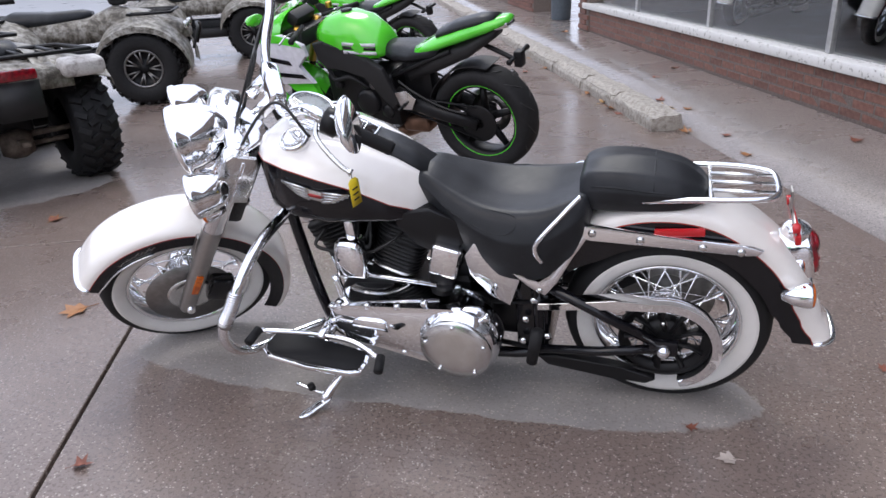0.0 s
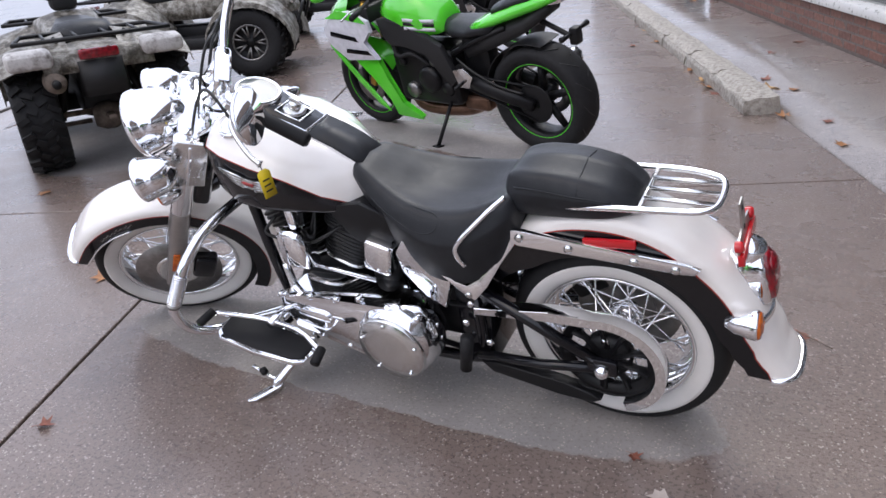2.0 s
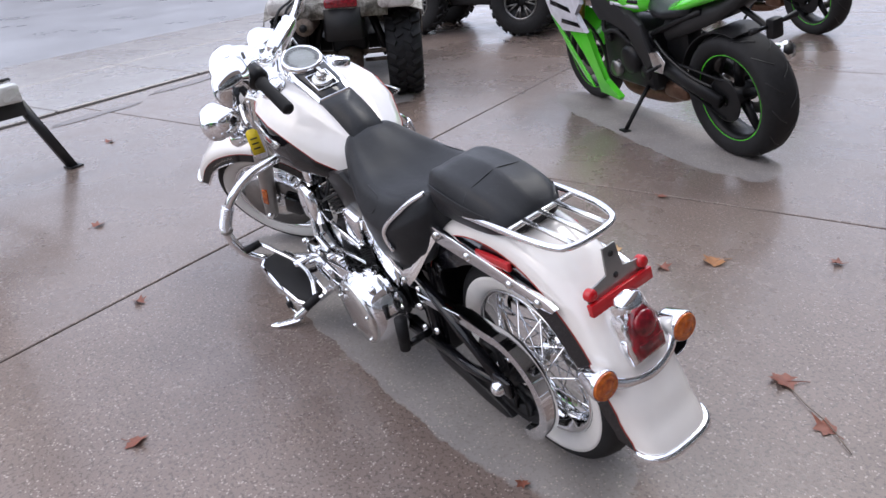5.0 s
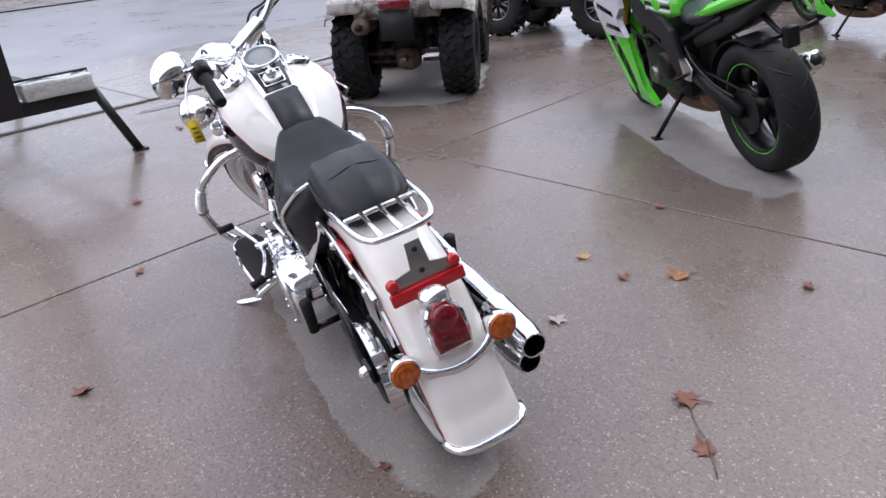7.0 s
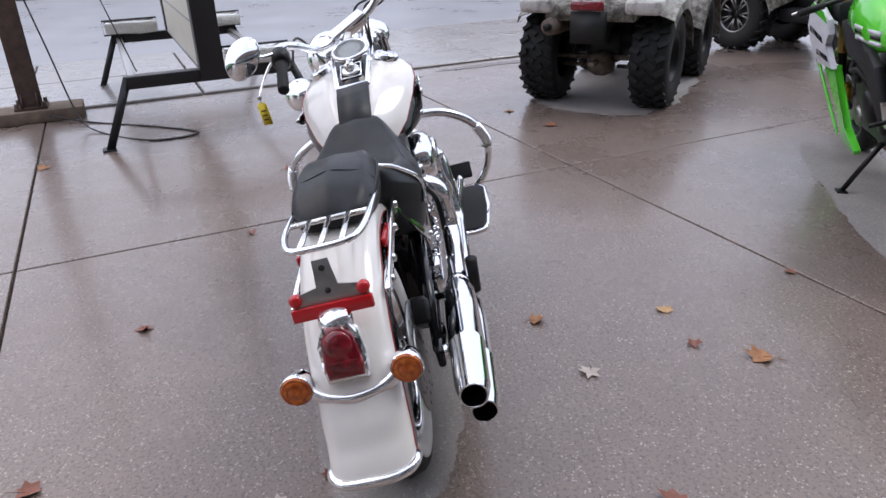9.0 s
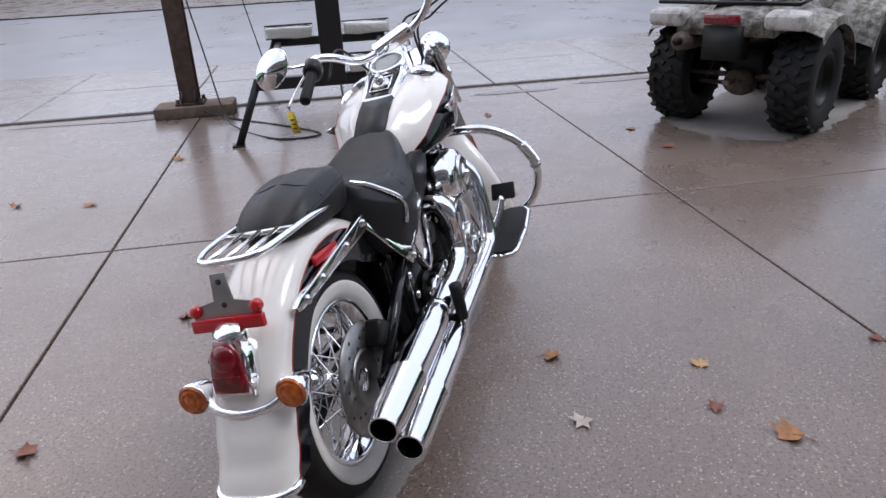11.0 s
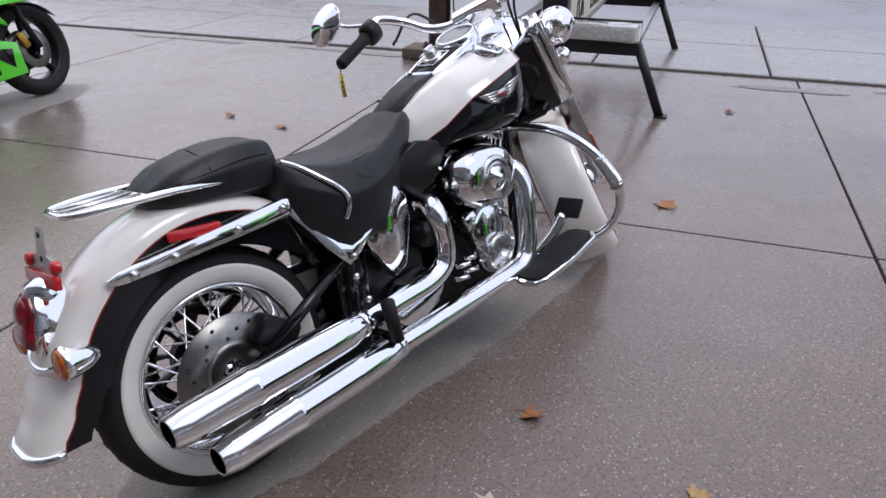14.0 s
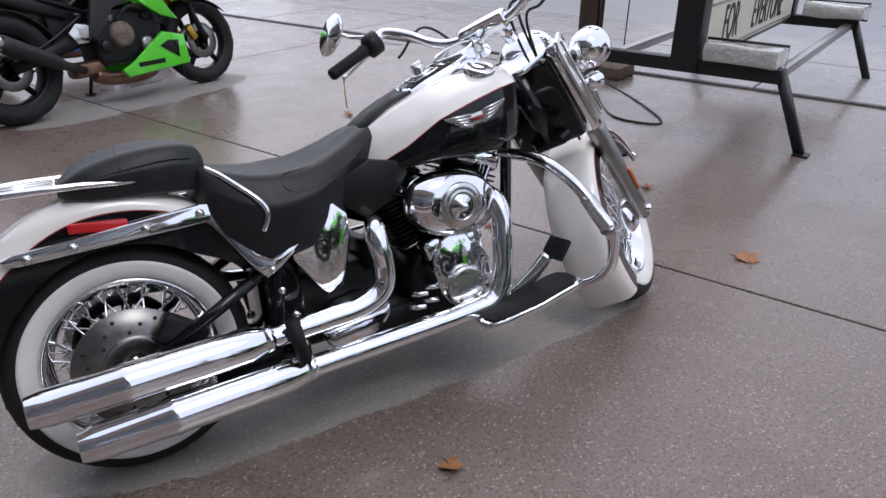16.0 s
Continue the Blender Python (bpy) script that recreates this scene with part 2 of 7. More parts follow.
w = Mat("broken_kerb_concrete", (0.4, 0.37, 0.33), 0.75)
w.base(w.ramp(w.noise(28, 8, 0.7), [(0.3, (0.14, 0.12, 0.10)), (0.5, (0.38, 0.35, 0.31)), (0.7, (0.55, 0.52, 0.47))]))
w.bump(w.noise(45, 8, 0.7), 0.8, 0.01)
M["kerb"] = w.m
M["dark_steel"] = plain("black_painted_steel", (0.014, 0.014, 0.016), 0.4, bump=0.1, scale=25)
M["rust"] = plain("rusty_brown_steel", (0.075, 0.045, 0.035), 0.65, vary=0.4, scale=18, bump=0.3)
M["timber"] = plain("weathered_timber", (0.16, 0.12, 0.09), 0.8, vary=0.4, scale=12, bump=0.4)
M["panel"] = plain("ivory_sign_panel", (0.72, 0.69, 0.58), 0.35, vary=0.06, scale=4)
M["letter"] = plain("black_sign_letter", (0.02, 0.02, 0.02), 0.5)
w = Mat("crumpled_clear_plastic_wrap", (0.62, 0.62, 0.58), 0.12, Coat_Weight=1.0)
w.bump(w.noise(24, 3, 0.6), 0.9, 0.02)
M["wrap"] = w.m
M["alu_frame"] = plain("aluminium_window_frame", (0.6, 0.6, 0.6), 0.35, 0.9)
M["interior"] = plain("dim_showroom_floor", (0.12, 0.12, 0.13), 0.4)
M["blue_grey"] = plain("blue_grey_bin_paint", (0.12, 0.15, 0.18), 0.5)
w = Mat("puddle_water", (0.13, 0.10, 0.088), 0.12, Specular_IOR_Level=0.22)
M["water"] = w.m
M["cable"] = plain("black_cable", (0.012, 0.012, 0.012), 0.45)


# ---- mesh helpers ----
def part(name, bm, material, parent=None, label=""):
    """One bmesh as one mesh object, under parent when given."""
    me = bpy.data.meshes.new(name)
    bmesh.ops.recalc_face_normals(bm, faces=bm.faces)
    bm.to_mesh(me)
    bm.free()
    me.materials.append(M[material])
    ob = new(name, me)
    if parent is not None:
        ob.parent = parent
    if label:
        ob["label"] = label
    return ob


def thing(name, m, label, category, group="", kind=""):
    e = new(name)
    e.empty_display_size = 0.1
    e.matrix_world = m
    e.matrix_basis = m
    return tagged(e, label, category, group, kind)


def smooth(bm, angle=40):
    for f in bm.faces:
        f.smooth = True
    lim = radians(angle)
    for e in bm.edges:
        if len(e.link_faces) == 2 and e.calc_face_angle(0) > lim:
            e.smooth = False
    return bm


def spline(pts, n=6, closed=False):
    """Catmull-Rom through pts."""
    P = [Vector(p) for p in pts]
    out = []
    N = len(P)
    rng = range(N if closed else N - 1)
    for i in rng:
        if closed:
            a, b, c, d = P[i - 1], P[i], P[(i + 1) % N], P[(i + 2) % N]
        else:
            b, c = P[i], P[i + 1]
            a = P[i - 1] if i else b * 2 - c
            d = P[i + 2] if i + 2 < N else c * 2 - b
        for k in range(n):
            t = k / n
            out.append(0.5 * (2 * b + (c - a) * t + (2 * a - 5 * b + 4 * c - d) * t * t + (3 * b - a - 3 * c + d) * t ** 3))
    if not closed:
        out.append(P[-1])
    return out


def tube(pts, r, seg=10, closed=False, cap=True, bm=None, flat=1.0):
    """A round bar along pts; r a number or one per point."""
    bm = bm or bmesh.new()
    P = [Vector(p) for p in pts]
    n = len(P)
    R = list(r) if isinstance(r, (list, tuple)) else [r] * n
    if len(R) != n:
        R = list(np.interp(np.linspace(0, 1, n), np.linspace(0, 1, len(R)), R))
    up = None
    rings = []
    for i, p in enumerate(P):
        if closed:
            d = P[(i + 1) % n] - P[i - 1]
        else:
            d = P[min(i + 1, n - 1)] - P[max(i - 1, 0)]
        d.normalize()
        if up is None:
            up = d.orthogonal().normalized() if abs(d.z) > 0.9 else Vector((0, 0, 1))
        x = d.cross(up)
        if x.length < 1e-5:
            x = d.orthogonal()
        x.normalize()
        up = x.cross(d).normalized()
        rings.append([bm.verts.new(p + (x * math.cos(a) + up * math.sin(a) * flat) * R[i]) for a in [2 * math.pi * k / seg for k in range(seg)]])
    for i in range(n if closed else n - 1):
        A, B = rings[i], rings[(i + 1) % n]
        for k in range(seg):
            bm.faces.new((A[k], A[(k + 1) % seg], B[(k + 1) % seg], B[k]))
    if cap and not closed:
        bm.faces.new(rings[0])
        bm.faces.new(rings[-1])
    return smooth(bm, 50)


def lathe(profile, seg=32, m=None, bm=None, arc=None):
    """Turn (radius, height) round the z axis; m places it."""
    bm = bm or bmesh.new()
    full = arc is None
    a0, a1 = (0, 2 * math.pi) if full else arc
    cnt = seg if full else seg + 1
    rings = []
    m = m or Matrix()
    for r, h in profile:
        if r < 1e-6 and full:
            v = bm.verts.new(m @ Vector((0, 0, h)))
            rings.append([v] * cnt)
        else:
            rings.append([bm.verts.new(m @ Vector((r * math.cos(a), r * math.sin(a), h))) for a in [a0 + (a1 - a0) * k / seg for k in range(cnt)]])
    for A, B in zip(rings, rings[1:]):
        for k in range(seg):
            j = (k + 1) % cnt
            vs = []
            for v in (A[k], A[j], B[j], B[k]):
                if v not in vs:
                    vs.append(v)
            if len(vs) > 2:
                bm.faces.new(vs)
    return smooth(bm, 35)


def box(sx, sy, sz, m=None, bevel=0.0, seg=2, bm=None):
    """A box centred at m, with rounded edges."""
    own = bmesh.new()
    bmesh.ops.create_cube(own, size=1.0, matrix=Matrix.Diagonal((sx, sy, sz, 1)))
    if bevel:
        bmesh.ops.bevel(own, geom=own.edges[:], offset=bevel, segments=seg, affect="EDGES", profile=0.5)
        smooth(own, 28)
    if m is not None:
        bmesh.ops.transform(own, matrix=m, verts=own.verts)
    if bm is None:
        return own
    merge(bm, own)
    return bm


def merge(bm, other):
    me = bpy.data.meshes.new("tmp")
    other.to_mesh(me)
    other.free()
    bm.from_mesh(me)
    bpy.data.meshes.remove(me)
    return bm


def loft(sections, closed=True, cap=True, bm=None):
    """Skin over rows of points."""
    bm = bm or bmesh.new()
    rows = [[bm.verts.new(p) for p in s] for s in sections]
    n = len(rows[0])
    for A, B in zip(rows, rows[1:]):
        for k in range(n if closed else n - 1):
            j = (k + 1) % n
            bm.faces.new((A[k], A[j], B[j], B[k]))
    if cap and closed:
        bm.faces.new(rows[0])
        bm.faces.new(rows[-1])
    return smooth(bm, 45)


def plate(outline, thick, m=None, bevel=0.0, bm=None):
    """A flat outline (x, y) with thickness along z, centred, bevelled."""
    own = bmesh.new()
    lo = [own.verts.new((x, y, -thick / 2)) for x, y in outline]
    hi = [own.verts.new((x, y, thick / 2)) for x, y in outline]
    own.faces.new(lo[::-1])
    own.faces.new(hi)
    n = len(lo)
    for k in range(n):
        j = (k + 1) % n
        own.faces.new((lo[k], lo[j], hi[j], hi[k]))
    if bevel:
        es = [e for e in own.edges if abs(e.verts[0].co.z - e.verts[1].co.z) < 1e-7]
        bmesh.ops.bevel(own, geom=es, offset=bevel, segments=2, affect="EDGES", profile=0.5)
    smooth(own, 30)
    if m is not None:
        bmesh.ops.transform(own, matrix=m, verts=own.verts)
    if bm is None:
        return own
    return merge(bm, own)


def axes(o, x, y, z):
    """A matrix from an origin and three axes."""
    m = Matrix((x, y, z)).transposed().to_4x4()
    m.translation = o
    return m


def along(o, d):
    """A matrix whose z axis runs along d."""
    return Matrix.Translation(o) @ Vector(d).to_track_quat("Z", "Y").to_matrix().to_4x4()


XZ = Matrix(((1, 0, 0), (0, 0, -1), (0, 1, 0))).to_4x4()  # x, y of an outline to x, z; thickness across


# ---- ground, road, pavement, walkway ----
def quad_sheet(name, pts, z, material, label, category, cuts=1):
    bm = bmesh.new()
    bm.faces.new([bm.verts.new((x, y, z)) for x, y in pts])
    ob = part(name, bm, material)
    return tagged(ob, label, category, "", "structure")


quad_sheet("ground", [(-150, -150), (150, -150), (150, 150), (-150, 150)], -0.025, "joint", "dark dirty ground below the slabs", "ground")
JOINT = Vector((-2.343, 0.919, 0))


def lot(c, s, z=0.0):
    """A point c metres across the lot and s metres along the wall's line."""
    p = JOINT + CROSS_DIR * c - WALL_DIR * s
    return Vector((p.x, p.y, z))


LOT_TURN = Matrix.Rotation(math.atan2(CROSS_DIR.y, CROSS_DIR.x), 4, "Z")


def slab_mesh(name, lx, ly, lz, material, bevel=0.012):
    bm = box(lx, ly, lz, Matrix.Translation((0, 0, -lz / 2)), bevel, 1)
    me = bpy.data.meshes.new(name)
    bm.to_mesh(me)
    bm.free()
    me.materials.append(M[material])
    return me


road = quad_sheet("road", [lot(-5.6, -80).xy, lot(-5.6, 80).xy, lot(-15.4, 80).xy, lot(-15.4, -80).xy], -0.006, "road", "wet grey asphalt street with pale sheen", "road")
far_verge = quad_sheet("ground_far_side", [lot(-15.4, -80).xy, lot(-15.4, 80).xy, lot(-100, 80).xy, lot(-100, -80).xy], 0.02, "pavement", "pale concrete apron across the street", "ground")

# low wall of the shop: brick plinth, stone sill, windows, brick pier and recessed entrance
WALL_C, KERB_C, KERB_S = 3.96, 2.84, 1.2


def wall_point(s, z, out=0.0):
    p = lot(WALL_C - out, s)
    return Vector((p.x, p.y, z))


wall = part("wall_shop", box(0.2, 22.0, 0.32, Matrix.Translation(wall_point(-4.4, 0.215, -0.117)) @ LOT_TURN, 0.004, 1), "mortar")
tagged(wall, "low brown brick plinth under shop windows", "wall", "", "structure")
wall_up = part("wall_above_windows", box(0.2, 24.0, 2.2, Matrix.Translation(wall_point(-3.4, 3.9, -0.13)) @ LOT_TURN, 0.01, 1), "mortar")
tagged(wall_up, "plain brown wall above the shop windows", "wall", "", "structure")
pier = part("wall_pier", box(0.35, 0.42, 2.6, Matrix.Translation(wall_point(6.4, 1.35, -0.175)) @ LOT_TURN, 0.004, 1), "mortar")
tagged(pier, "brown brick pier at the shop corner", "wall", "", "structure")
recess = part("wall_entrance", box(0.2, 3.0, 2.8, Matrix.Translation(wall_point(8.1, 1.45, -1.9)) @ LOT_TURN, 0.004, 1), "mortar")
tagged(recess, "plain wall at the back of the entrance", "wall", "", "structure")
pier2 = part("wall_pier_far", box(0.6, 12.0, 2.8, Matrix.Translation(wall_point(15.3, 1.45, -0.3)) @ LOT_TURN, 0.004, 1), "mortar")
tagged(pier2, "brown brick wall beyond the entrance", "wall", "", "structure")
sill = part("window_sill", box(0.2, 21.6, 0.075, Matrix.Translation(wall_point(-4.4, 0.412, -0.065)) @ LOT_TURN, 0.012, 2), "sill")
tagged(sill, "chipped white painted stone window sill", "window sill", "", "structure")
for k in range(11):
    s = 5.6 - k * 1.75
    win = part("window_%d" % (k + 1), box(0.05, 0.05, 2.34, Matrix.Translation(wall_point(s + 0.87, 1.62, -0.10)) @ LOT_TURN, 0.006, 1), "alu_frame")
    tagged(win, "tall shop window with slim aluminium frame", "window", "shop windows", "structure")
    pane = part("pane", box(0.008, 1.70, 2.34, Matrix.Translation(wall_point(s, 1.62, -0.10)) @ LOT_TURN), "glass", win)
    pane.visible_shadow = False
shop_floor = part("floor_showroom", box(6.0, 22.0, 0.1, Matrix.Translation(wall_point(-4.4, 0.2, -3.4)) @ LOT_TURN), "interior")
tagged(shop_floor, "dark showroom floor behind the glass", "floor", "", "structure")
shop_back = part("wall_showroom", box(0.1, 22.0, 3.2, Matrix.Translation(wall_point(-4.4, 1.8, -6.4)) @ LOT_TURN), "interior")
tagged(shop_back, "dark back wall of the showroom", "wall", "", "structure")
shop_ceiling = part("ceiling_showroom", box(6.3, 22.0, 0.1, Matrix.Translation(wall_point(-4.4, 2.85, -3.4)) @ LOT_TURN), "interior")
tagged(shop_ceiling, "dark showroom ceiling", "ceiling", "", "structure")
for k, s in enumerate((-15.4, 6.5)):
    side = part("wall_showroom_side_%d" % (k + 1), box(6.3, 0.1, 3.2, Matrix.Translation(wall_point(s, 1.8, -3.4)) @ LOT_TURN), "interior")
    tagged(side, "dark side wall of the showroom", "wall", "", "structure")

# walkway: raised behind the kerb, falling to the lot where the kerb ends
bm = bmesh.new()
rows = []
for k in range(70):
    s = -12 + k * 0.5 if k < 61 else 18.5 + (k - 61)
    z = 0.085 * max(0.0, min(1.0, (s - 1.15) / 1.2))
    rows.append([lot(3.065, s, -0.05), lot(3.065, s, z + 0.002), lot(3.5, s, 0.6 * z + 0.042), lot(WALL_C + 2.6 if s > 6.6 else WALL_C, s, 0.09)])
loft(rows, closed=False, cap=False, bm=bm)
walkway = tagged(part("walkway", bm, "walk"), "damp brown concrete walkway along the shop wall", "walkway", "", "structure")

# the kerb, in broken concrete lengths
kerb = thing("kerb", Matrix(), "low broken concrete kerb with crumbling edges", "kerb", "", "structure")
rng = random.Random(4)
s = KERB_S
while s < 22:
    ln = rng.uniform(0.75, 1.25)
    bm = box(0.21, ln - 0.02, 0.12, None, 0.0)
    bmesh.ops.subdivide_edges(bm, edges=bm.edges[:], cuts=5, use_grid_fill=True)
    for v in bm.verts:
        q = v.co.normalized()
        n = noise.noise_vector(v.co * 9 + Vector((s * 3, 0, 0)))
        v.co += n * 0.018
        if v.co.z > 0.04 and v.co.x < -0.06:
            v.co.z -= 0.02 + 0.02 * n.x
            v.co.x += 0.012
    smooth(bm, 60)
    c = lot((KERB_C + 3.06) / 2, s + ln / 2, 0.05)
    bmesh.ops.transform(bm, matrix=Matrix.Translation(c) @ LOT_TURN, verts=bm.verts)
    part("kerb_stone", bm, "kerb", kerb)
    s += ln

# ---- the cruiser ----
TH, YAW = radians(11.5), radians(1.0)
BF = Vector((-math.cos(YAW), -math.sin(YAW), 0))
BL0 = Vector((math.sin(YAW), -math.cos(YAW), 0))
BU = Vector((0, 0, 1)) * math.cos(TH) + BL0 * math.sin(TH)
BL = BL0 * math.cos(TH) - Vector((0, 0, 1)) * math.sin(TH)
BIKE = axes(Vector((-0.108, 0.123, 0.0)), BF, BL, BU)
cruiser = thing("cruiser_motorcycle", BIKE, "white and black cruiser motorcycle leaning on its chrome side stand", "motorcycle")


def cp(name, bm, material, label="", parent=None):
    return part(name, bm, material, parent or cruiser, label)


STEER_A = Vector((1.180, 0, 0.716))
RAKE, LOCK = radians(32), radians(38.5)
SF0, SA = Vector((math.cos(RAKE), 0, math.sin(RAKE))), Vector((-math.sin(RAKE), 0, math.cos(RAKE)))
SL0 = Vector((0, 1, 0))
SF = SF0 * math.cos(LOCK) + SL0 * math.sin(LOCK)
SL = SL0 * math.cos(LOCK) - SF0 * math.sin(LOCK)
STEER = axes(STEER_A, SF, SL, SA)
UNSTEER = STEER.inverted()


def st(s, l, h):
    """A place on the steered front end: forward of, left of and up the steering axis."""
    return STEER @ Vector((s, l, h))


def spoked_wheel(name, o, f, l, bike, part_of, wide, chrome_side):
    """A laced wheel: rim with tyre, two whitewalls, hub and crossed spokes. f forward, l left."""
    wm = axes(o, f, l.cross(f), l) @ Matrix.Scale(0.9626, 4)
    k = wide
    rim = part_of(name, lathe([(0.199, -0.052 * k), (0.203, -0.056 * k), (0.196, -0.058 * k), (0.189, -0.05 * k), (0.181, -0.03 * k), (0.170, -0.012), (0.168, 0), (0.170, 0.012), (0.181, 0.03 * k), (0.189, 0.05 * k), (0.196, 0.058 * k), (0.203, 0.056 * k), (0.199, 0.052 * k)], 64, wm), "chrome", "chrome spoked wheel rim")
    prof = [(0.197, 0.048 * k), (0.206, 0.057 * k), (0.222, 0.0655 * k), (0.246, 0.0705 * k), (0.262, 0.0675 * k), (0.2735, 0.057 * k), (0.2805, 0.038 * k), (0.2842, 0.018 * k), (0.2852, 0)]
    prof = prof + [(r, -h) for r, h in prof[-2::-1]]
    tyre = part("tyre", lathe(prof, 72, wm), "tyre", rim)
    for sgn in (1, -1):
        ww = [(0.2035, 0.0545 * k), (0.2085, 0.0605 * k), (0.222, 0.0680 * k), (0.236, 0.0713 * k), (0.2455, 0.0722 * k), (0.2462, 0.0695 * k)]
        part("whitewall", lathe([(r, h * sgn) for r, h in ww], 72, wm), "whitewall", rim, "white tyre sidewall band")
    part("hub", lathe([(0, 0.075), (0.018, 0.075), (0.020, 0.062), (0.046, 0.058), (0.048, 0.050), (0.026, 0.044), (0.024, -0.044), (0.048, -0.050), (0.046, -0.058), (0.020, -0.062), (0.018, -0.075), (0, -0.075)], 28, wm), "chrome", rim)
    # tread grooves
    g = bmesh.new()
    for j in range(36):
        a = 2 * math.pi * j / 36
        for sgn in (1, -1):
            pts = []
            for q in range(4):
                h = sgn * (0.012 + 0.013 * q) * k
                r = 0.2858 - 0.55 * h * h / 0.068
                aa = a + 0.045 * q + (0.09 if sgn > 0 else 0)
                pts.append(wm @ Vector((r * math.cos(aa), r * math.sin(aa), h)))
            tube(pts, 0.0022, 4, bm=g)
    part("tread_groove", g, "rubber", rim)
    sm = []
    for sgn in (1, -1):
        for d in (1, -1):
            bm = bmesh.new()
            a = d * radians(32)
            p0 = Vector((0.046 * math.cos(a + d * 0.9), 0.046 * math.sin(a + d * 0.9), 0.052 * sgn))
            p1 = Vector((0.176, 0, 0.012 * sgn))
            tube([p0, p0.lerp(p1, 0.86)], 0.0021, 6, bm=bm)
            tube([p0.lerp(p1, 0.85), p1], 0.0034, 6, bm=bm)
            me = bpy.data.meshes.new("spoke")
            bm.to_mesh(me)
            bm.free()
            me.materials.append(M["chrome"])
            sm.append(me)
    for j in range(40):
        ob = new("spoke", sm[j % 4])
        ob.parent = rim
        ob.matrix_basis = wm @ Matrix.Rotation(2 * math.pi * j / 40, 4, "Z")
    return rim, wm


def fender(name, o, f, u, l, arcs, half, rs, split, part_of, label):
    """A deep mudguard of two colours. arcs: rows of (degrees from forward, crown radius, split radius, edge radius)."""
    keys = [Vector((a[1], a[2], a[3])) for a in arcs]
    degs = [a[0] for a in arcs]
    rows_c, rows_l, rows_r, edge_l, edge_r, line_l, line_r = [], [], [], [], [], [], []
    n = 48
    for i in range(n + 1):
        d = degs[0] + (degs[-1] - degs[0]) * i / n
        for k in range(len(degs) - 1):
            if (degs[k] - d) * (degs[k + 1] - d) <= 0:
                t = (d - degs[k]) / (degs[k + 1] - degs[k])
                t = t * t * (3 - 2 * t)
                v = keys[k].lerp(keys[k + 1], t)
                break
        a = radians(d)
        out = f * math.cos(a) + u * math.sin(a)
        rc, rsplit, redge = v
        R = rc - rsplit
        prof = []
        for q in range(9):
            b = radians(90 - 90 * q / 8)
            prof.append((half * (math.cos(b) ** 0.62), rc - R + R * math.sin(b) ** 0.9))
        side = [(half * 1.005, rsplit - (rsplit - redge) * q / 4) for q in range(5)]
        P = lambda y, r: o + out * r + l * y
        rows_c.append([P(-y, r) for y, r in reversed(prof)] + [P(y, r) for y, r in prof[1:]])
        rows_l.append([P(y, r) for y, r in side])
        rows_r.append([P(-y, r) for y, r in side])
        line_l.append(P(half * 1.008, rsplit))
        line_r.append(P(-half * 1.008, rsplit))
        edge_l.append(P(half, redge))
        edge_r.append(P(-half, redge))
    crown = part_of(name, thick(loft(rows_c, False, False), 0.003), "white", label)
    for rw in (rows_l, rows_r):
        part("fender_side", thick(loft(rw, False, False), 0.003), "black", crown, "gloss black lower fender panel")
    for ln in (line_l, line_r):
        part("pinstripe", tube(ln, 0.0015, 6), "red_stripe", crown, "thin red pinstripe")
    return crown, rows_c, edge_l, edge_r


def thick(bm, t):
    bmesh.ops.recalc_face_normals(bm, faces=bm.faces)
    bmesh.ops.solidify(bm, geom=bm.faces[:], thickness=t)
    return smooth(bm, 50)


X, Y, Z = Vector((1, 0, 0)), Vector((0, 1, 0)), Vector((0, 0, 1))
RA = Vector((-0.010, 0, 0.270))
RFC = Vector((-0.002, 0, 0.286))
FA = st(0.058, 0, -0.556)
rear_rim, RWM = spoked_wheel("rear_wheel", RA, X, Y, cruiser, cp, 0.87, 1)
front_rim, FWM = spoked_wheel("front_wheel", FA, SF, SL, cruiser, cp, 0.84, 1)
rf, rf_rows, rf_l, rf_r = fender("rear_fender", RFC, X, Z, Y,
    [(28, 0.36, 0.335, 0.30), (55, 0.372, 0.340, 0.265), (95, 0.378, 0.336, 0.262), (135, 0.374, 0.324, 0.262), (160, 0.376, 0.322, 0.268), (171, 0.390, 0.336, 0.288), (181, 0.421, 0.368, 0.320)], 0.086, 0.26, 0.33, cp, "pearl white rear fender with red pinstripe")
ff, ff_rows, ff_l, ff_r = fender("front_fender", FA, SF, SA, SL,
    [(4, 0.338, 0.306, 0.278), (15, 0.335, 0.302, 0.270), (60, 0.326, 0.294, 0.258), (110, 0.326, 0.292, 0.252), (150, 0.332, 0.296, 0.252), (190, 0.342, 0.304, 0.258)], 0.086, 0.26, 0.31, cp, "pearl white front fender with red pinstripe")
# chrome trims on the fender ends and the front fender's side rails
for rows, nm in ((rf_rows[-1], "rear_fender_tip"), (ff_rows[0], "front_fender_tip")):
    part(nm, tube(rows, 0.0105, 8, flat=1.0), "chrome", rf if nm[0] == "r" else ff, "chrome fender end trim")
for e, sgn in ((ff_l, 1), (ff_r, -1)):
    pts = [e[k] + SL * 0.006 * sgn for k in range(0, 14)]
    part("fender_rail", tube(pts, 0.005, 8, flat=0.6), "chrome", ff, "chrome side rail")

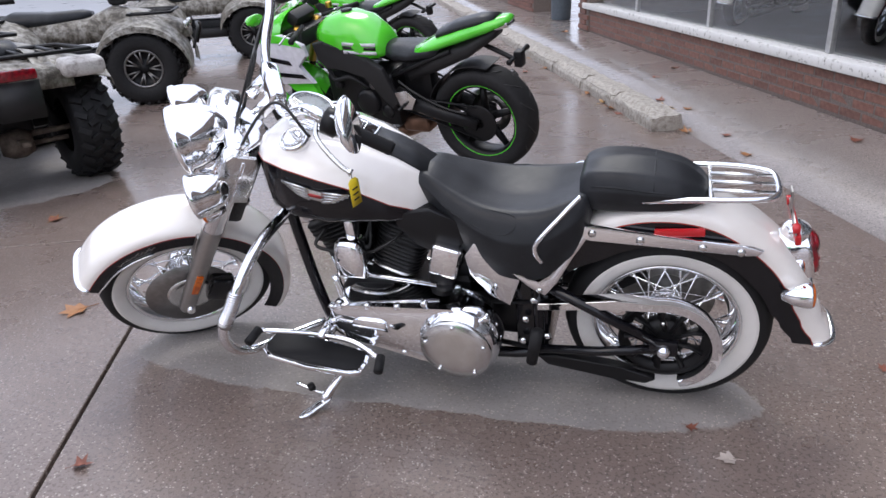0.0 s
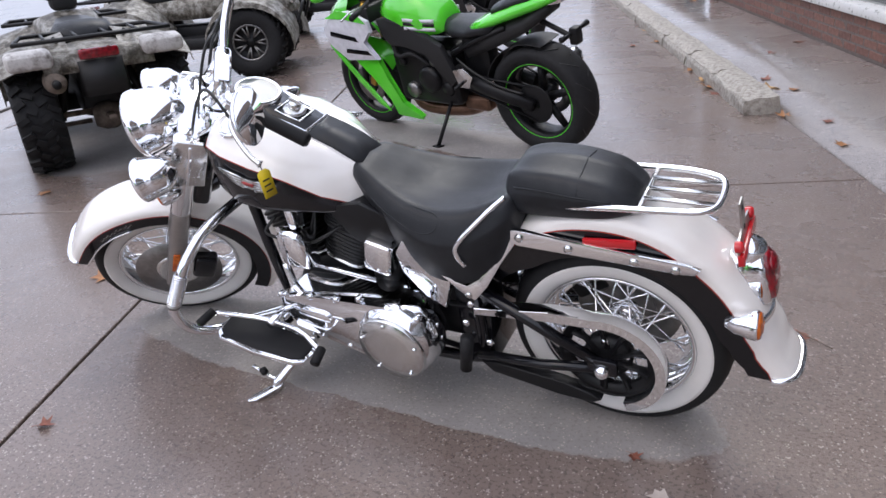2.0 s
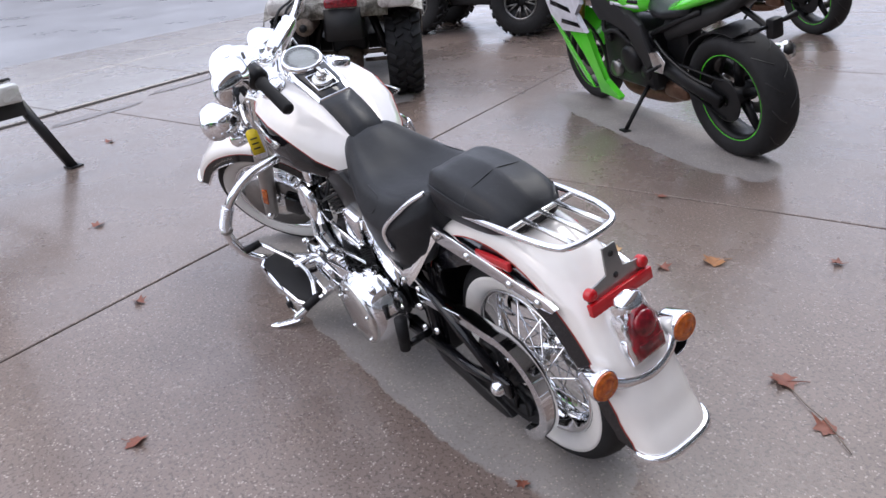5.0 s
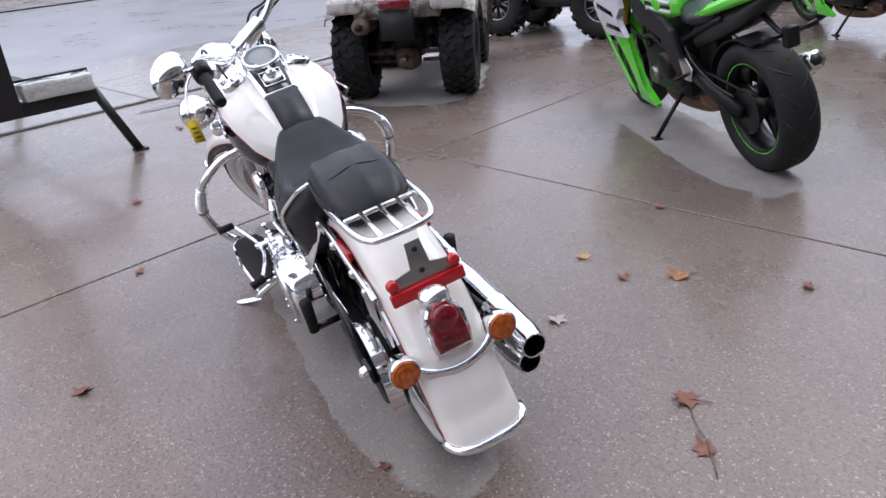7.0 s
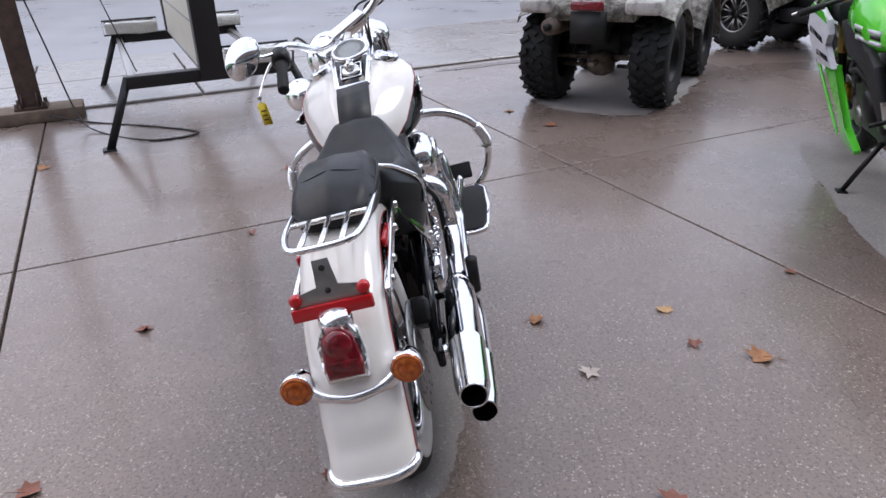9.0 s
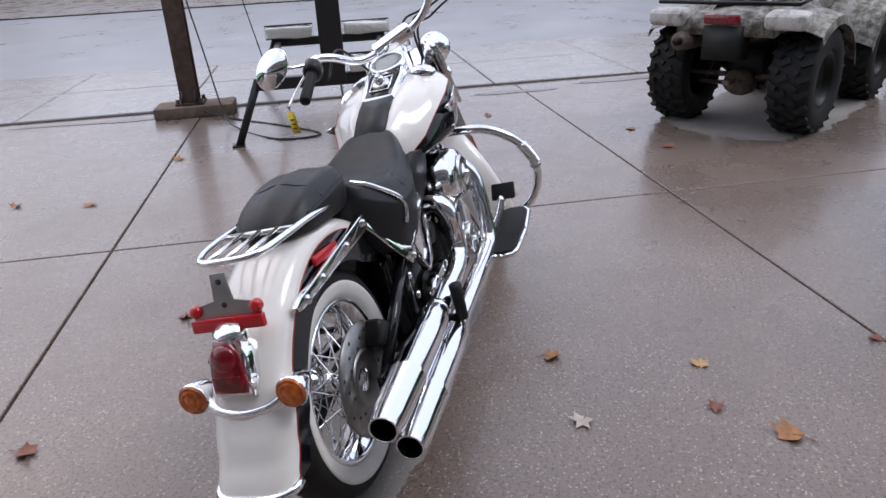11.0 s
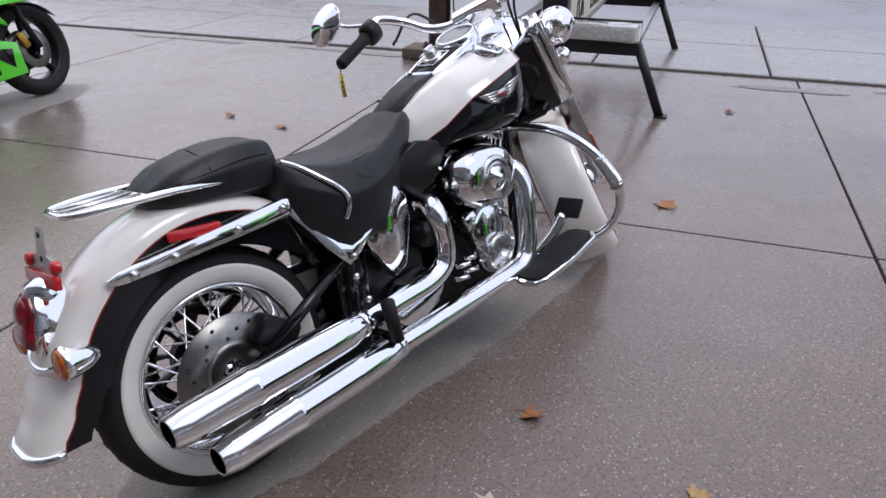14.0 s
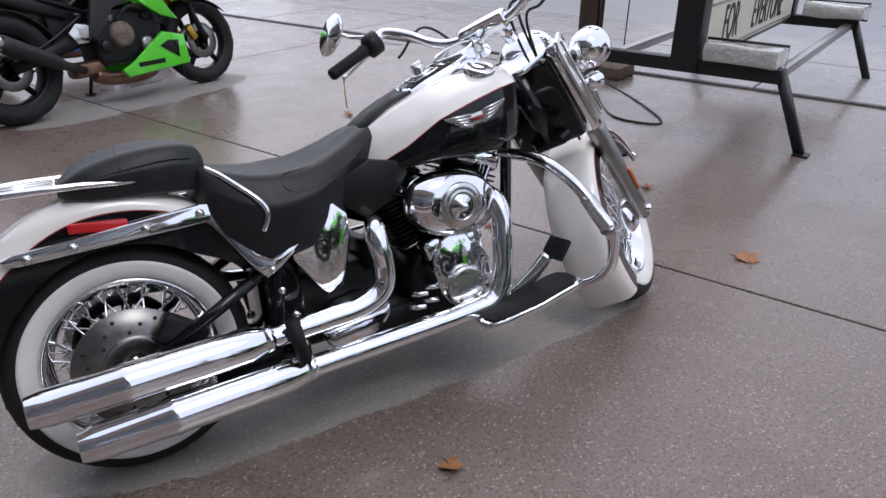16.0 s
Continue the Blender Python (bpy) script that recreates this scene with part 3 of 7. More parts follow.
# tank: black lower, white upper, each a skin through rounded sections
TANK = [  # x, half width, bottom z, side z, colour line z, top z, top half width
    (1.085, 0.050, 0.675, 0.725, 0.770, 0.790, 0.030),
    (1.070, 0.110, 0.640, 0.715, 0.780, 0.812, 0.060),
    (1.030, 0.160, 0.618, 0.705, 0.784, 0.826, 0.080),
    (0.960, 0.190, 0.603, 0.695, 0.776, 0.828, 0.090),
    (0.870, 0.196, 0.597, 0.685, 0.752, 0.812, 0.088),
    (0.780, 0.182, 0.600, 0.668, 0.718, 0.785, 0.082),
    (0.700, 0.150, 0.600, 0.632, 0.662, 0.750, 0.070),
    (0.640, 0.110, 0.600, 0.612, 0.626, 0.714, 0.055),
    (0.598, 0.066, 0.606, 0.613, 0.622, 0.684, 0.038),
]
low_rows, up_rows, tl_l, tl_r = [], [], [], []
for x, hw, zb, zs, zc, zt, tw in [tuple(v) for v in (lambda T: [[a + (b - a) * t for a, b in zip(T[i], T[i + 1])] for i in range(len(T) - 1) for t in (0, 0.34, 0.67)] + [list(T[-1])])(TANK)]:
    half = [(0.02, zb), (hw * 0.62, zb + 0.006), (hw * 0.93, zb + 0.3 * (zs - zb)), (hw, zs), (hw * 0.965, zc)]
    lowh = spline([Vector((x, y, z)) for y, z in half], 4)
    lo_pts = [Vector((v.x, -v.y, v.z)) for v in reversed(lowh)] + lowh
    uph = spline([Vector((x, y, z)) for y, z in [(hw * 0.965, zc), (hw * 0.84, zc + 0.45 * (zt - zc)), (tw + 0.25 * (hw - tw), zc + 0.85 * (zt - zc)), (tw, zt), (0.03, zt + 0.002)]], 4)
    up_pts = uph + [Vector((v.x, -v.y, v.z)) for v in reversed(uph)]
    low_rows.append(lo_pts)
    up_rows.append(up_pts)
    tl_l.append(Vector((x, hw * 0.968, zc)))
    tl_r.append(Vector((x, -hw * 0.968, zc)))
tank_bm = loft(low_rows, False, False)
tank_low = cp("fuel_tank", tank_bm, "black", "gloss black lower fuel tank")
part("tank_top", loft(up_rows, False, False), "white", tank_low, "pearl white tank top")
for ln in (tl_l, tl_r):
    part("pinstripe", tube(ln, 0.0014, 6), "red_stripe", tank_low, "thin red pinstripe")
part("tank_nose", box(0.03, 0.1, 0.12, Matrix.Translation((1.072, 0, 0.73)), 0.01), "black", tank_low)
for y in (0.112, -0.112):
    cap = along((0.95, y, 0.826), (0, 0.42 if y > 0 else -0.42, 1))
    part("fuel_cap", lathe([(0.041, -0.015), (0.041, 0.0), (0.039, 0.006), (0.034, 0.010), (0.033, 0.007), (0.016, 0.011), (0, 0.012)], 32, cap), "chrome", tank_low, "round chrome filler cap")
# winged tank badge: plain silver wings and a red centre
for sgn in (1, -1):
    mm = axes(Vector((0.875, 0.1985 * sgn, 0.716)), Vector((0.985, -0.06 * sgn, 0.16)).normalized(), Vector((-0.15, 0.04 * sgn, 0.985)).normalized(), Vector((0, sgn, 0)))
    badge = part("tank_badge", plate([(-0.030, -0.018), (0.030, -0.018), (0.036, -0.004), (0.028, 0.010), (-0.028, 0.010), (-0.036, -0.004)], 0.0055, mm, 0.001), "polish", tank_low, "silver winged badge")
    for d in (1, -1):
        for q in range(4):
            L0 = 0.030 + 0.062 - 0.012 * q
            feather = [(0.018, 0.0125 - q * 0.009), (L0 + 0.004, 0.0205 - q * 0.008), (L0, 0.0125 - q * 0.008), (0.018, 0.004 - q * 0.009)]
            part("wing_feather", plate(feather if d > 0 else [(-x, y) for x, y in feather[::-1]], 0.0065, mm), "polish", badge)
    part("badge_centre", plate([(-0.014, -0.009), (0.014, -0.009), (0.020, -0.004), (0.014, 0.001), (-0.014, 0.001), (-0.020, -0.004)], 0.008, mm), "badge", badge, "red badge centre")

# dash console with speedometer, switch knob and leather strip
dash = [(0.985, 0.058, 0.858), (0.94, 0.066, 0.862), (0.88, 0.063, 0.836), (0.82, 0.058, 0.812), (0.775, 0.054, 0.790), (0.765, 0.053, 0.775)]
con = cp("dash_console", loft([[Vector((x, y, z)) for y, z in ((-hw, zz - 0.045), (-hw, zz - 0.006), (-hw + 0.008, zz), (hw - 0.008, zz), (hw, zz - 0.006), (hw, zz - 0.045))] for x, hw, zz in dash]), "chrome", "black tank console with chrome edges")
for sgn in (1, -1):
    part("console_edge", tube([(x, (hw - 0.001) * sgn, zz - 0.002) for x, hw, zz in dash[1:]], 0.0035, 8), "chrome", con)
part("console_end", box(0.012, 0.098, 0.034, Matrix.Translation((0.768, 0, 0.779)) @ Matrix.Rotation(radians(20), 4, "Y"), 0.004), "chrome", con, "chrome console end piece")
part("console_panel", loft([[Vector((x, y, z)) for y, z in ((-hw + 0.012, zz - 0.01), (-hw + 0.012, zz + 0.003), (hw - 0.012, zz + 0.003), (hw - 0.012, zz - 0.01))] for x, hw, zz in dash[1:]]), "black", con, "black console inset")
part("inset_frame", tube([(0.868, -0.034, 0.838), (0.868, 0.034, 0.838), (0.800, 0.032, 0.809), (0.800, -0.032, 0.809)], 0.003, 6, True), "chrome", con)
part("switch_base", lathe([(0.03, 0), (0.03, 0.006), (0.026, 0.009), (0, 0.009)], 28, along((0.834, 0, 0.823), (-0.4, 0, 1))), "polish", con)
part("switch_knob", merge(lathe([(0.016, 0.008), (0.017, 0.022), (0.013, 0.028), (0, 0.029)], 20, along((0.834, 0, 0.823), (-0.4, 0, 1))), box(0.012, 0.034, 0.016, along((0.834, 0, 0.823), (-0.4, 0, 1)) @ Matrix.Translation((0, 0, 0.03)), 0.004)), "polish", con, "polished ignition knob")
spd = along((0.945, 0, 0.862), (-0.42, 0, 1))
sp = part("speedometer", lathe([(0.062, -0.03), (0.063, 0.012), (0.060, 0.018), (0.054, 0.019), (0.052, 0.013)], 40, spd), "chrome", con, "round chrome speedometer")
part("dial", lathe([(0.053, 0.011), (0.034, 0.0125), (0, 0.0125)], 40, spd), "dial", sp, "silver dial face")
bm = bmesh.new()
for k in range(25):
    a = radians(-130 + 260 * k / 24)
    box(0.003, 0.012 if k % 2 == 0 else 0.007, 0.001, spd @ Matrix.Rotation(a, 4, "Z") @ Matrix.Translation((0, 0.044, 0.0135)), bm=bm)
part("dial_mark", bm, "letter", sp)
part("dial_glass", lathe([(0.053, 0.0165), (0, 0.018)], 40, spd), "glass", sp).visible_shadow = False
strip = [(0.772, 0.054, 0.792), (0.72, 0.054, 0.772), (0.67, 0.053, 0.748), (0.61, 0.052, 0.708)]
cp("tank_strip", loft([[Vector((x, y, z)) for y, z in ((-hw, zz - 0.03), (-hw + 0.004, zz), (hw - 0.004, zz), (hw, zz - 0.03))] for x, hw, zz in strip]), "leather", "black leather tank strip")


# seat and pillion
def seat_loft(rows, n=5):
    """rows of x, half width, bottom z, side z, top z at the middle, rise of the top towards the sides."""
    secs = []
    keys = spline([Vector(r[:3]) for r in rows], n), spline([Vector(r[3:]) for r in rows], n)
    for a, b in zip(*keys):
        x, hw, zb = a
        zs, zt, dz = b
        half = [(0, zt), (hw * 0.45, zt + dz * 0.6), (hw * 0.78, zt + dz), (hw * 0.97, zs + 0.35 * (zt + dz - zs)), (hw, zs), (hw * 0.93, zb + 0.3 * (zs - zb)), (hw * 0.78, zb), (0, zb)]
        h = spline([Vector((x, y, z)) for y, z in half], 4)
        secs.append(h + [Vector((v.x, -v.y, v.z)) for v in h[-2:0:-1]])
    return loft(secs)


seat = cp("rider_seat", seat_loft([
    (0.665, 0.055, 0.670, 0.690, 0.706, 0.000), (0.62, 0.085, 0.635, 0.680, 0.718, -0.006), (0.55, 0.122, 0.545, 0.634, 0.686, -0.004), (0.47, 0.155, 0.474, 0.592, 0.648, 0.008),
    (0.39, 0.170, 0.452, 0.570, 0.634, 0.014), (0.31, 0.166, 0.456, 0.572, 0.642, 0.012), (0.25, 0.142, 0.492, 0.600, 0.664, 0.006), (0.205, 0.108, 0.560, 0.630, 0.684, 0.000), (0.190, 0.07, 0.61, 0.645, 0.676, 0.000)]), "leather", "black leather solo seat beaded with rain")
pillion = cp("pillion_pad", seat_loft([
    (0.222, 0.060, 0.660, 0.690, 0.712, 0.0), (0.205, 0.080, 0.640, 0.688, 0.736, -0.004), (0.16, 0.094, 0.640, 0.694, 0.752, -0.010), (0.08, 0.099, 0.645, 0.694, 0.757, -0.017), (0.0, 0.095, 0.650, 0.690, 0.744, -0.018),
    (-0.04, 0.085, 0.655, 0.686, 0.726, -0.014), (-0.068, 0.066, 0.660, 0.681, 0.704, -0.007), (-0.082, 0.04, 0.665, 0.676, 0.686, 0.0)]), "leather", "black leather passenger pad beaded with rain")
for sgn in (1, -1):
    part("seat_rail", tube(spline([(0.215, 0.088 * sgn, 0.684), (0.240, 0.116 * sgn, 0.667), (0.266, 0.138 * sgn, 0.643), (0.300, 0.162 * sgn, 0.610), (0.318, 0.170 * sgn, 0.582), (0.316, 0.170 * sgn, 0.556), (0.304, 0.166 * sgn, 0.532)], 6), 0.0065, 8, flat=1.0), "chrome", seat, "chrome seat rail")
    part("seam", tube(spline([(0.57, 0.112 * sgn, 0.655), (0.52, 0.134 * sgn, 0.634), (0.45, 0.154 * sgn, 0.608), (0.40, 0.160 * sgn, 0.604), (0.372, 0.154 * sgn, 0.620), (0.375, 0.136 * sgn, 0.645), (0.42, 0.126 * sgn, 0.650), (0.48, 0.114 * sgn, 0.655), (0.55, 0.094 * sgn, 0.674)], 6), 0.002, 6), "leather", seat)
    part("seam", tube(spline([(0.19, 0.086 * sgn, 0.712), (0.13, 0.0955 * sgn, 0.716), (0.05, 0.0965 * sgn, 0.708), (-0.03, 0.087 * sgn, 0.698)], 6), 0.002, 6), "leather", pillion)
part("seam", tube(spline([(0.045, y, z) for y, z in ((-0.094, 0.710), (-0.076, 0.7335), (-0.044, 0.7425), (0, 0.7515), (0.044, 0.7425), (0.076, 0.7335), (0.094, 0.710))], 5), 0.0017, 6), "leather", pillion)

# luggage rack
loop = spline([(0.07, 0.090, 0.680), (-0.03, 0.090, 0.689), (-0.14, 0.086, 0.693), (-0.205, 0.073, 0.692), (-0.230, 0.05, 0.691), (-0.236, 0, 0.691), (-0.230, -0.05, 0.691), (-0.205, -0.073, 0.692), (-0.14, -0.086, 0.693), (-0.03, -0.090, 0.689), (0.07, -0.090, 0.680)], 5)
rack = cp("luggage_rack", tube(loop, 0.0075, 10), "chrome", "chrome luggage rack with three inner bars")
for y in (-0.042, 0.0, 0.042):
    part("rack_bar", tube([(-0.085, y, 0.692), (-0.233, y, 0.6915)], 0.0065, 8, flat=0.8), "polish", rack)
part("rack_crossbar", tube([(-0.085, -0.087, 0.689), (-0.085, 0.087, 0.689)], 0.0065, 8), "polish", rack)

# fender struts with bolts and red reflectors
for sgn in (1, -1):
    mm = XZ.copy()
    mm.translation = (0, 0.097 * sgn, 0)
    strut = cp("fender_strut", plate([(0.215, 0.605), (0.19, 0.608), (-0.19, 0.575), (-0.215, 0.566), (-0.205, 0.552), (-0.18, 0.548), (0.19, 0.566), (0.215, 0.570)], 0.014, mm, 0.004), "chrome", "chrome fender strut")
    for bx, bz in ((0.185, 0.588), (0.068, 0.576), (-0.078, 0.566), (-0.165, 0.560)):
        part("strut_bolt", lathe([(0.011, 0), (0.010, 0.005), (0.005, 0.008), (0, 0.008)], 12, along((bx, 0.103 * sgn, bz), (0, sgn, 0))), "polish", strut)
    rib = (((0.212, 0.596), (0.194, 0.574), 0.098), ((0.246, 0.540), (0.231, 0.520), 0.118), ((0.283, 0.479), (0.267, 0.457), 0.144), ((0.313, 0.462), (0.298, 0.420), 0.158), ((0.345, 0.470), (0.334, 0.440), 0.158), ((0.400, 0.502), (0.395, 0.486), 0.152))
    part("strut_gusset", thick(loft([[Vector((a[0], y * sgn, a[1])), Vector(((a[0] + b[0]) / 2, (y + 0.004) * sgn, (a[1] + b[1]) / 2)), Vector((b[0], y * sgn, b[1]))] for a, b, y in rib], False, False), 0.006), "chrome", strut)
    part("gusset_bolt", lathe([(0.009, 0), (0.008, 0.005), (0, 0.007)], 12, along((0.311, 0.160 * sgn, 0.437), (0, sgn, 0))), "polish", strut)
    part("side_reflector", box(0.118, 0.012, 0.022, Matrix.Translation((-0.022, 0.094 * sgn, 0.600)) @ Matrix.Rotation(radians(5), 4, "Y"), 0.005), "red_refl", strut, "red side reflector bar")

# tail: lamp, plate bracket, indicators
out = Vector((-0.86, 0, 0.5)).normalized()
tl = axes(Vector((-0.338, 0, 0.522)), Vector((0, 1, 0)), Vector((-0.5, 0, -0.86)).normalized().cross(Vector((0, 1, 0))).normalized(), Vector((-0.96, 0, 0.28)).normalized())
up_t = Vector((-0.28, 0, -0.96)).normalized() * -1
tl = axes(Vector((-0.302, 0, 0.512)), Y, up_t.copy(), Y.cross(up_t))
tomb = [(-0.040, -0.062), (0.040, -0.062), (0.044, -0.03), (0.040, 0.012), (0.036, 0.03), (0.022, 0.048), (0.016, 0.058), (-0.016, 0.058), (-0.022, 0.048), (-0.036, 0.03), (-0.040, 0.012), (-0.044, -0.03)]
tomb = [(x * 0.86, y * 0.86) for x, y in tomb]
tail = cp("tail_lamp", plate([(x * 1.22, y * 1.18) for x, y in tomb], 0.07, tl, 0.012), "chrome", "chrome tail lamp housing")
lz = 1 if (Y.cross(up_t)).x < 0 else -1
lens = part("lens", loft([[tl @ Vector((x * k, y * k, z * lz)) for x, y in tomb] for k, z in ((1.0, 0.020), (1.0, 0.037), (0.94, 0.043), (0.80, 0.047), (0.45, 0.049), (0.1, 0.0495))]), "red_lens", tail, "deep red tomb-shaped tail lamp lens")
part("lens_eye", lathe([(0.027, 0.0), (0.027, 0.010), (0.024, 0.013), (0.015, 0.018), (0, 0.020)], 26, along(tl @ Vector((0, 0.014, 0.037 * lz)), tl.to_3x3() @ Vector((0, 0, lz)))), "red_lens", lens)
part("lens_bar", box(0.060, 0.004, 0.010, tl @ Matrix.Translation((0, -0.020, 0.045 * lz)), 0.001), "red_lens", lens)
part("lamp_cap", lathe([(0.034, 0), (0.034, 0.02), (0.026, 0.034), (0, 0.038)], 24, along((-0.292, 0, 0.553), (-0.3, 0, 1))), "chrome", tail)
pb = axes(Vector((-0.278, 0, 0.621)), Y, Vector((0.16, 0, 0.985)).normalized(), Y.cross(Vector((0.16, 0, 0.985)).normalized()))
brk = cp("plate_bracket", plate([(-0.075, -0.025), (0.075, -0.025), (0.075, 0.0), (0.045, 0.004), (0.02, 0.008), (0.016, 0.062), (-0.016, 0.062), (-0.02, 0.008), (-0.045, 0.004), (-0.075, 0.0)], 0.004, pb, 0.001), "satin", "bare steel number plate bracket without a plate")
part("light_bar", box(0.158, 0.026, 0.014, pb @ Matrix.Translation((0, -0.036, 0.004 if Y.cross(up_t).x < 0 else -0.004)), 0.003), "red_refl", brk, "red plate light bar")
for y in (-0.066, 0.066):
    part("round_reflector", lathe([(0.0125, -0.006), (0.0125, 0.006), (0.009, 0.010), (0, 0.011)], 18, along(pb @ Vector((y, -0.008, 0)), (-1, 0, 0.2))), "red_refl", brk)
for y, z in ((0, 0.045), (0, 0.0)):
    part("bracket_hole", lathe([(0.006, -0.003), (0.006, 0.0032), (0, 0.0032)], 12, along(pb @ Vector((y, z, 0)), (-1, 0, 0.16))), "letter", brk)
bar = cp("indicator_bar", tube(spline([(-0.299, -0.115, 0.452), (-0.319, -0.09, 0.440), (-0.336, -0.055, 0.424), (-0.346, 0, 0.418), (-0.336, 0.055, 0.424), (-0.319, 0.09, 0.440), (-0.299, 0.115, 0.452)], 6), 0.011, 10, flat=1.3), "chrome", "chrome rear indicator bar")
for y in (0.109, -0.109):
    im = along((-0.320, y, 0.452), (-1, 0, 0.06))
    ind = part("indicator", lathe([(0, -0.055), (0.012, -0.05), (0.024, -0.03), (0.031, 0), (0.033, 0.012), (0.031, 0.015)], 28, im), "chrome", bar, "chrome bullet indicator")
    part("lens", lathe([(0.030, 0.012), (0.0295, 0.018), (0.027, 0.0205), (0.0245, 0.0185), (0.0225, 0.0205), (0.016, 0.0235), (0.0145, 0.0215), (0.013, 0.023), (0, 0.0245)], 28, im), "amber", ind, "amber indicator lens")

# ---- cruiser: front end ----
inner = []
for k in range(13):
    a = radians(28 - 40 * k / 12)
    o2 = RFC + (X * math.cos(a) + Z * math.sin(a)) * 0.345
    inner.append([o2 + Y * y for y in (-0.09, -0.085, 0.085, 0.09)])
cp("inner_fender", thick(loft(inner, False, False), 0.004), "satin_black", "black inner mudguard")
for sgn in (1, -1):
    leg = cp("fork_slider", tube([st(0.072, 0.112 * sgn, -0.585), st(0.072, 0.112 * sgn, -0.57), st(0.072, 0.112 * sgn, -0.50), st(0.072, 0.112 * sgn, -0.36), st(0.072, 0.112 * sgn, -0.21), st(0.072, 0.112 * sgn, -0.19)], [0.02, 0.026, 0.027, 0.029, 0.031, 0.03], 18), "satin", "satin silver fork leg")
    part("fork_cover", tube([st(0.072, 0.112 * sgn, -0.20), st(0.072, 0.112 * sgn, -0.19), st(0.072, 0.112 * sgn, 0.05), st(0.072, 0.112 * sgn, 0.10), st(0.072, 0.112 * sgn, 0.105)], [0.032, 0.035, 0.037, 0.035, 0.02], 20), "chrome", leg, "chrome fork cover")
    part("fork_cap", tube([st(0.072, 0.112 * sgn, 0.10), st(0.072, 0.112 * sgn, 0.125)], 0.012, 8), "chrome", leg)
    part("axle_nut", tube([st(0.066, 0.09 * sgn, -0.556), st(0.066, 0.148 * sgn, -0.556)], 0.013, 8), "chrome", leg)
    part("fork_reflector", box(0.008, 0.022, 0.085, STEER @ Matrix.Translation((0.072, 0.142 * sgn, -0.43)) @ Matrix.Rotation(radians(90), 4, "Z"), 0.003), "amber", leg, "amber fork reflector")
    part("fender_bracket", box(0.03, 0.03, 0.09, STEER @ Matrix.Translation((0.09, 0.092 * sgn, -0.30)), 0.006), "satin", leg)
# front brake: disc and caliper on the left fork leg, hub cap on the right
disc = part("brake_disc", lathe([(0.055, 0.070), (0.145, 0.070), (0.1455, 0.0725), (0.145, 0.075), (0.055, 0.075)], 48, FWM), "steel", front_rim, "stainless brake disc")
part("disc_carrier", lathe([(0.03, 0.068), (0.062, 0.079), (0.075, 0.079), (0.078, 0.072)], 30, FWM), "polish", front_rim)
cp("front_caliper", box(0.075, 0.05, 0.10, STEER @ Matrix.Translation((-0.02, 0.085, -0.50)), 0.014, 3), "black", "black front brake caliper")
part("hub_cap", lathe([(0.06, -0.060), (0.062, -0.075), (0.05, -0.09), (0.03, -0.098), (0, -0.10)], 32, FWM), "chrome", front_rim, "chrome hub cap")
# nacelle, lamps
nac = cp("headlamp_nacelle", loft([[st(0.085 + ds * math.cos(t), dl * math.sin(t), hh) for t in [2 * math.pi * k / 28 for k in range(28)]] for hh, ds, dl in ((-0.15, 0.03, 0.05), (-0.13, 0.042, 0.06), (-0.08, 0.052, 0.07), (0.0, 0.056, 0.074), (0.06, 0.052, 0.068), (0.09, 0.042, 0.056), (0.105, 0.02, 0.03))]), "chrome", "chrome headlamp nacelle")
FWD = (SF * math.cos(RAKE) - SA * math.sin(RAKE)).normalized()
HL = st(0.122, 0, 0.068)
lampm = along(HL, FWD)
lamp = cp("headlamp", lathe([(0, -0.055), (0.03, -0.05), (0.062, -0.03), (0.082, 0.005), (0.090, 0.045), (0.092, 0.068), (0.096, 0.072), (0.096, 0.088), (0.090, 0.094), (0.084, 0.090)], 44, lampm), "chrome", "large chrome headlamp")
part("headlamp_lens", lathe([(0.085, 0.088), (0.06, 0.097), (0, 0.102)], 40, lampm), "glass", lamp, "clear glass lens").visible_shadow = False
part("reflector_bowl", lathe([(0.083, 0.086), (0.05, 0.055), (0.015, 0.03), (0, 0.03)], 40, lampm), "mirror", lamp)
cp("lamp_bar", tube(spline([st(0.135, -0.187, -0.022), st(0.145, -0.11, -0.052), st(0.15, 0, -0.062), st(0.145, 0.11, -0.052), st(0.135, 0.187, -0.022)], 6), 0.012, 10), "chrome", "chrome lamp bar")
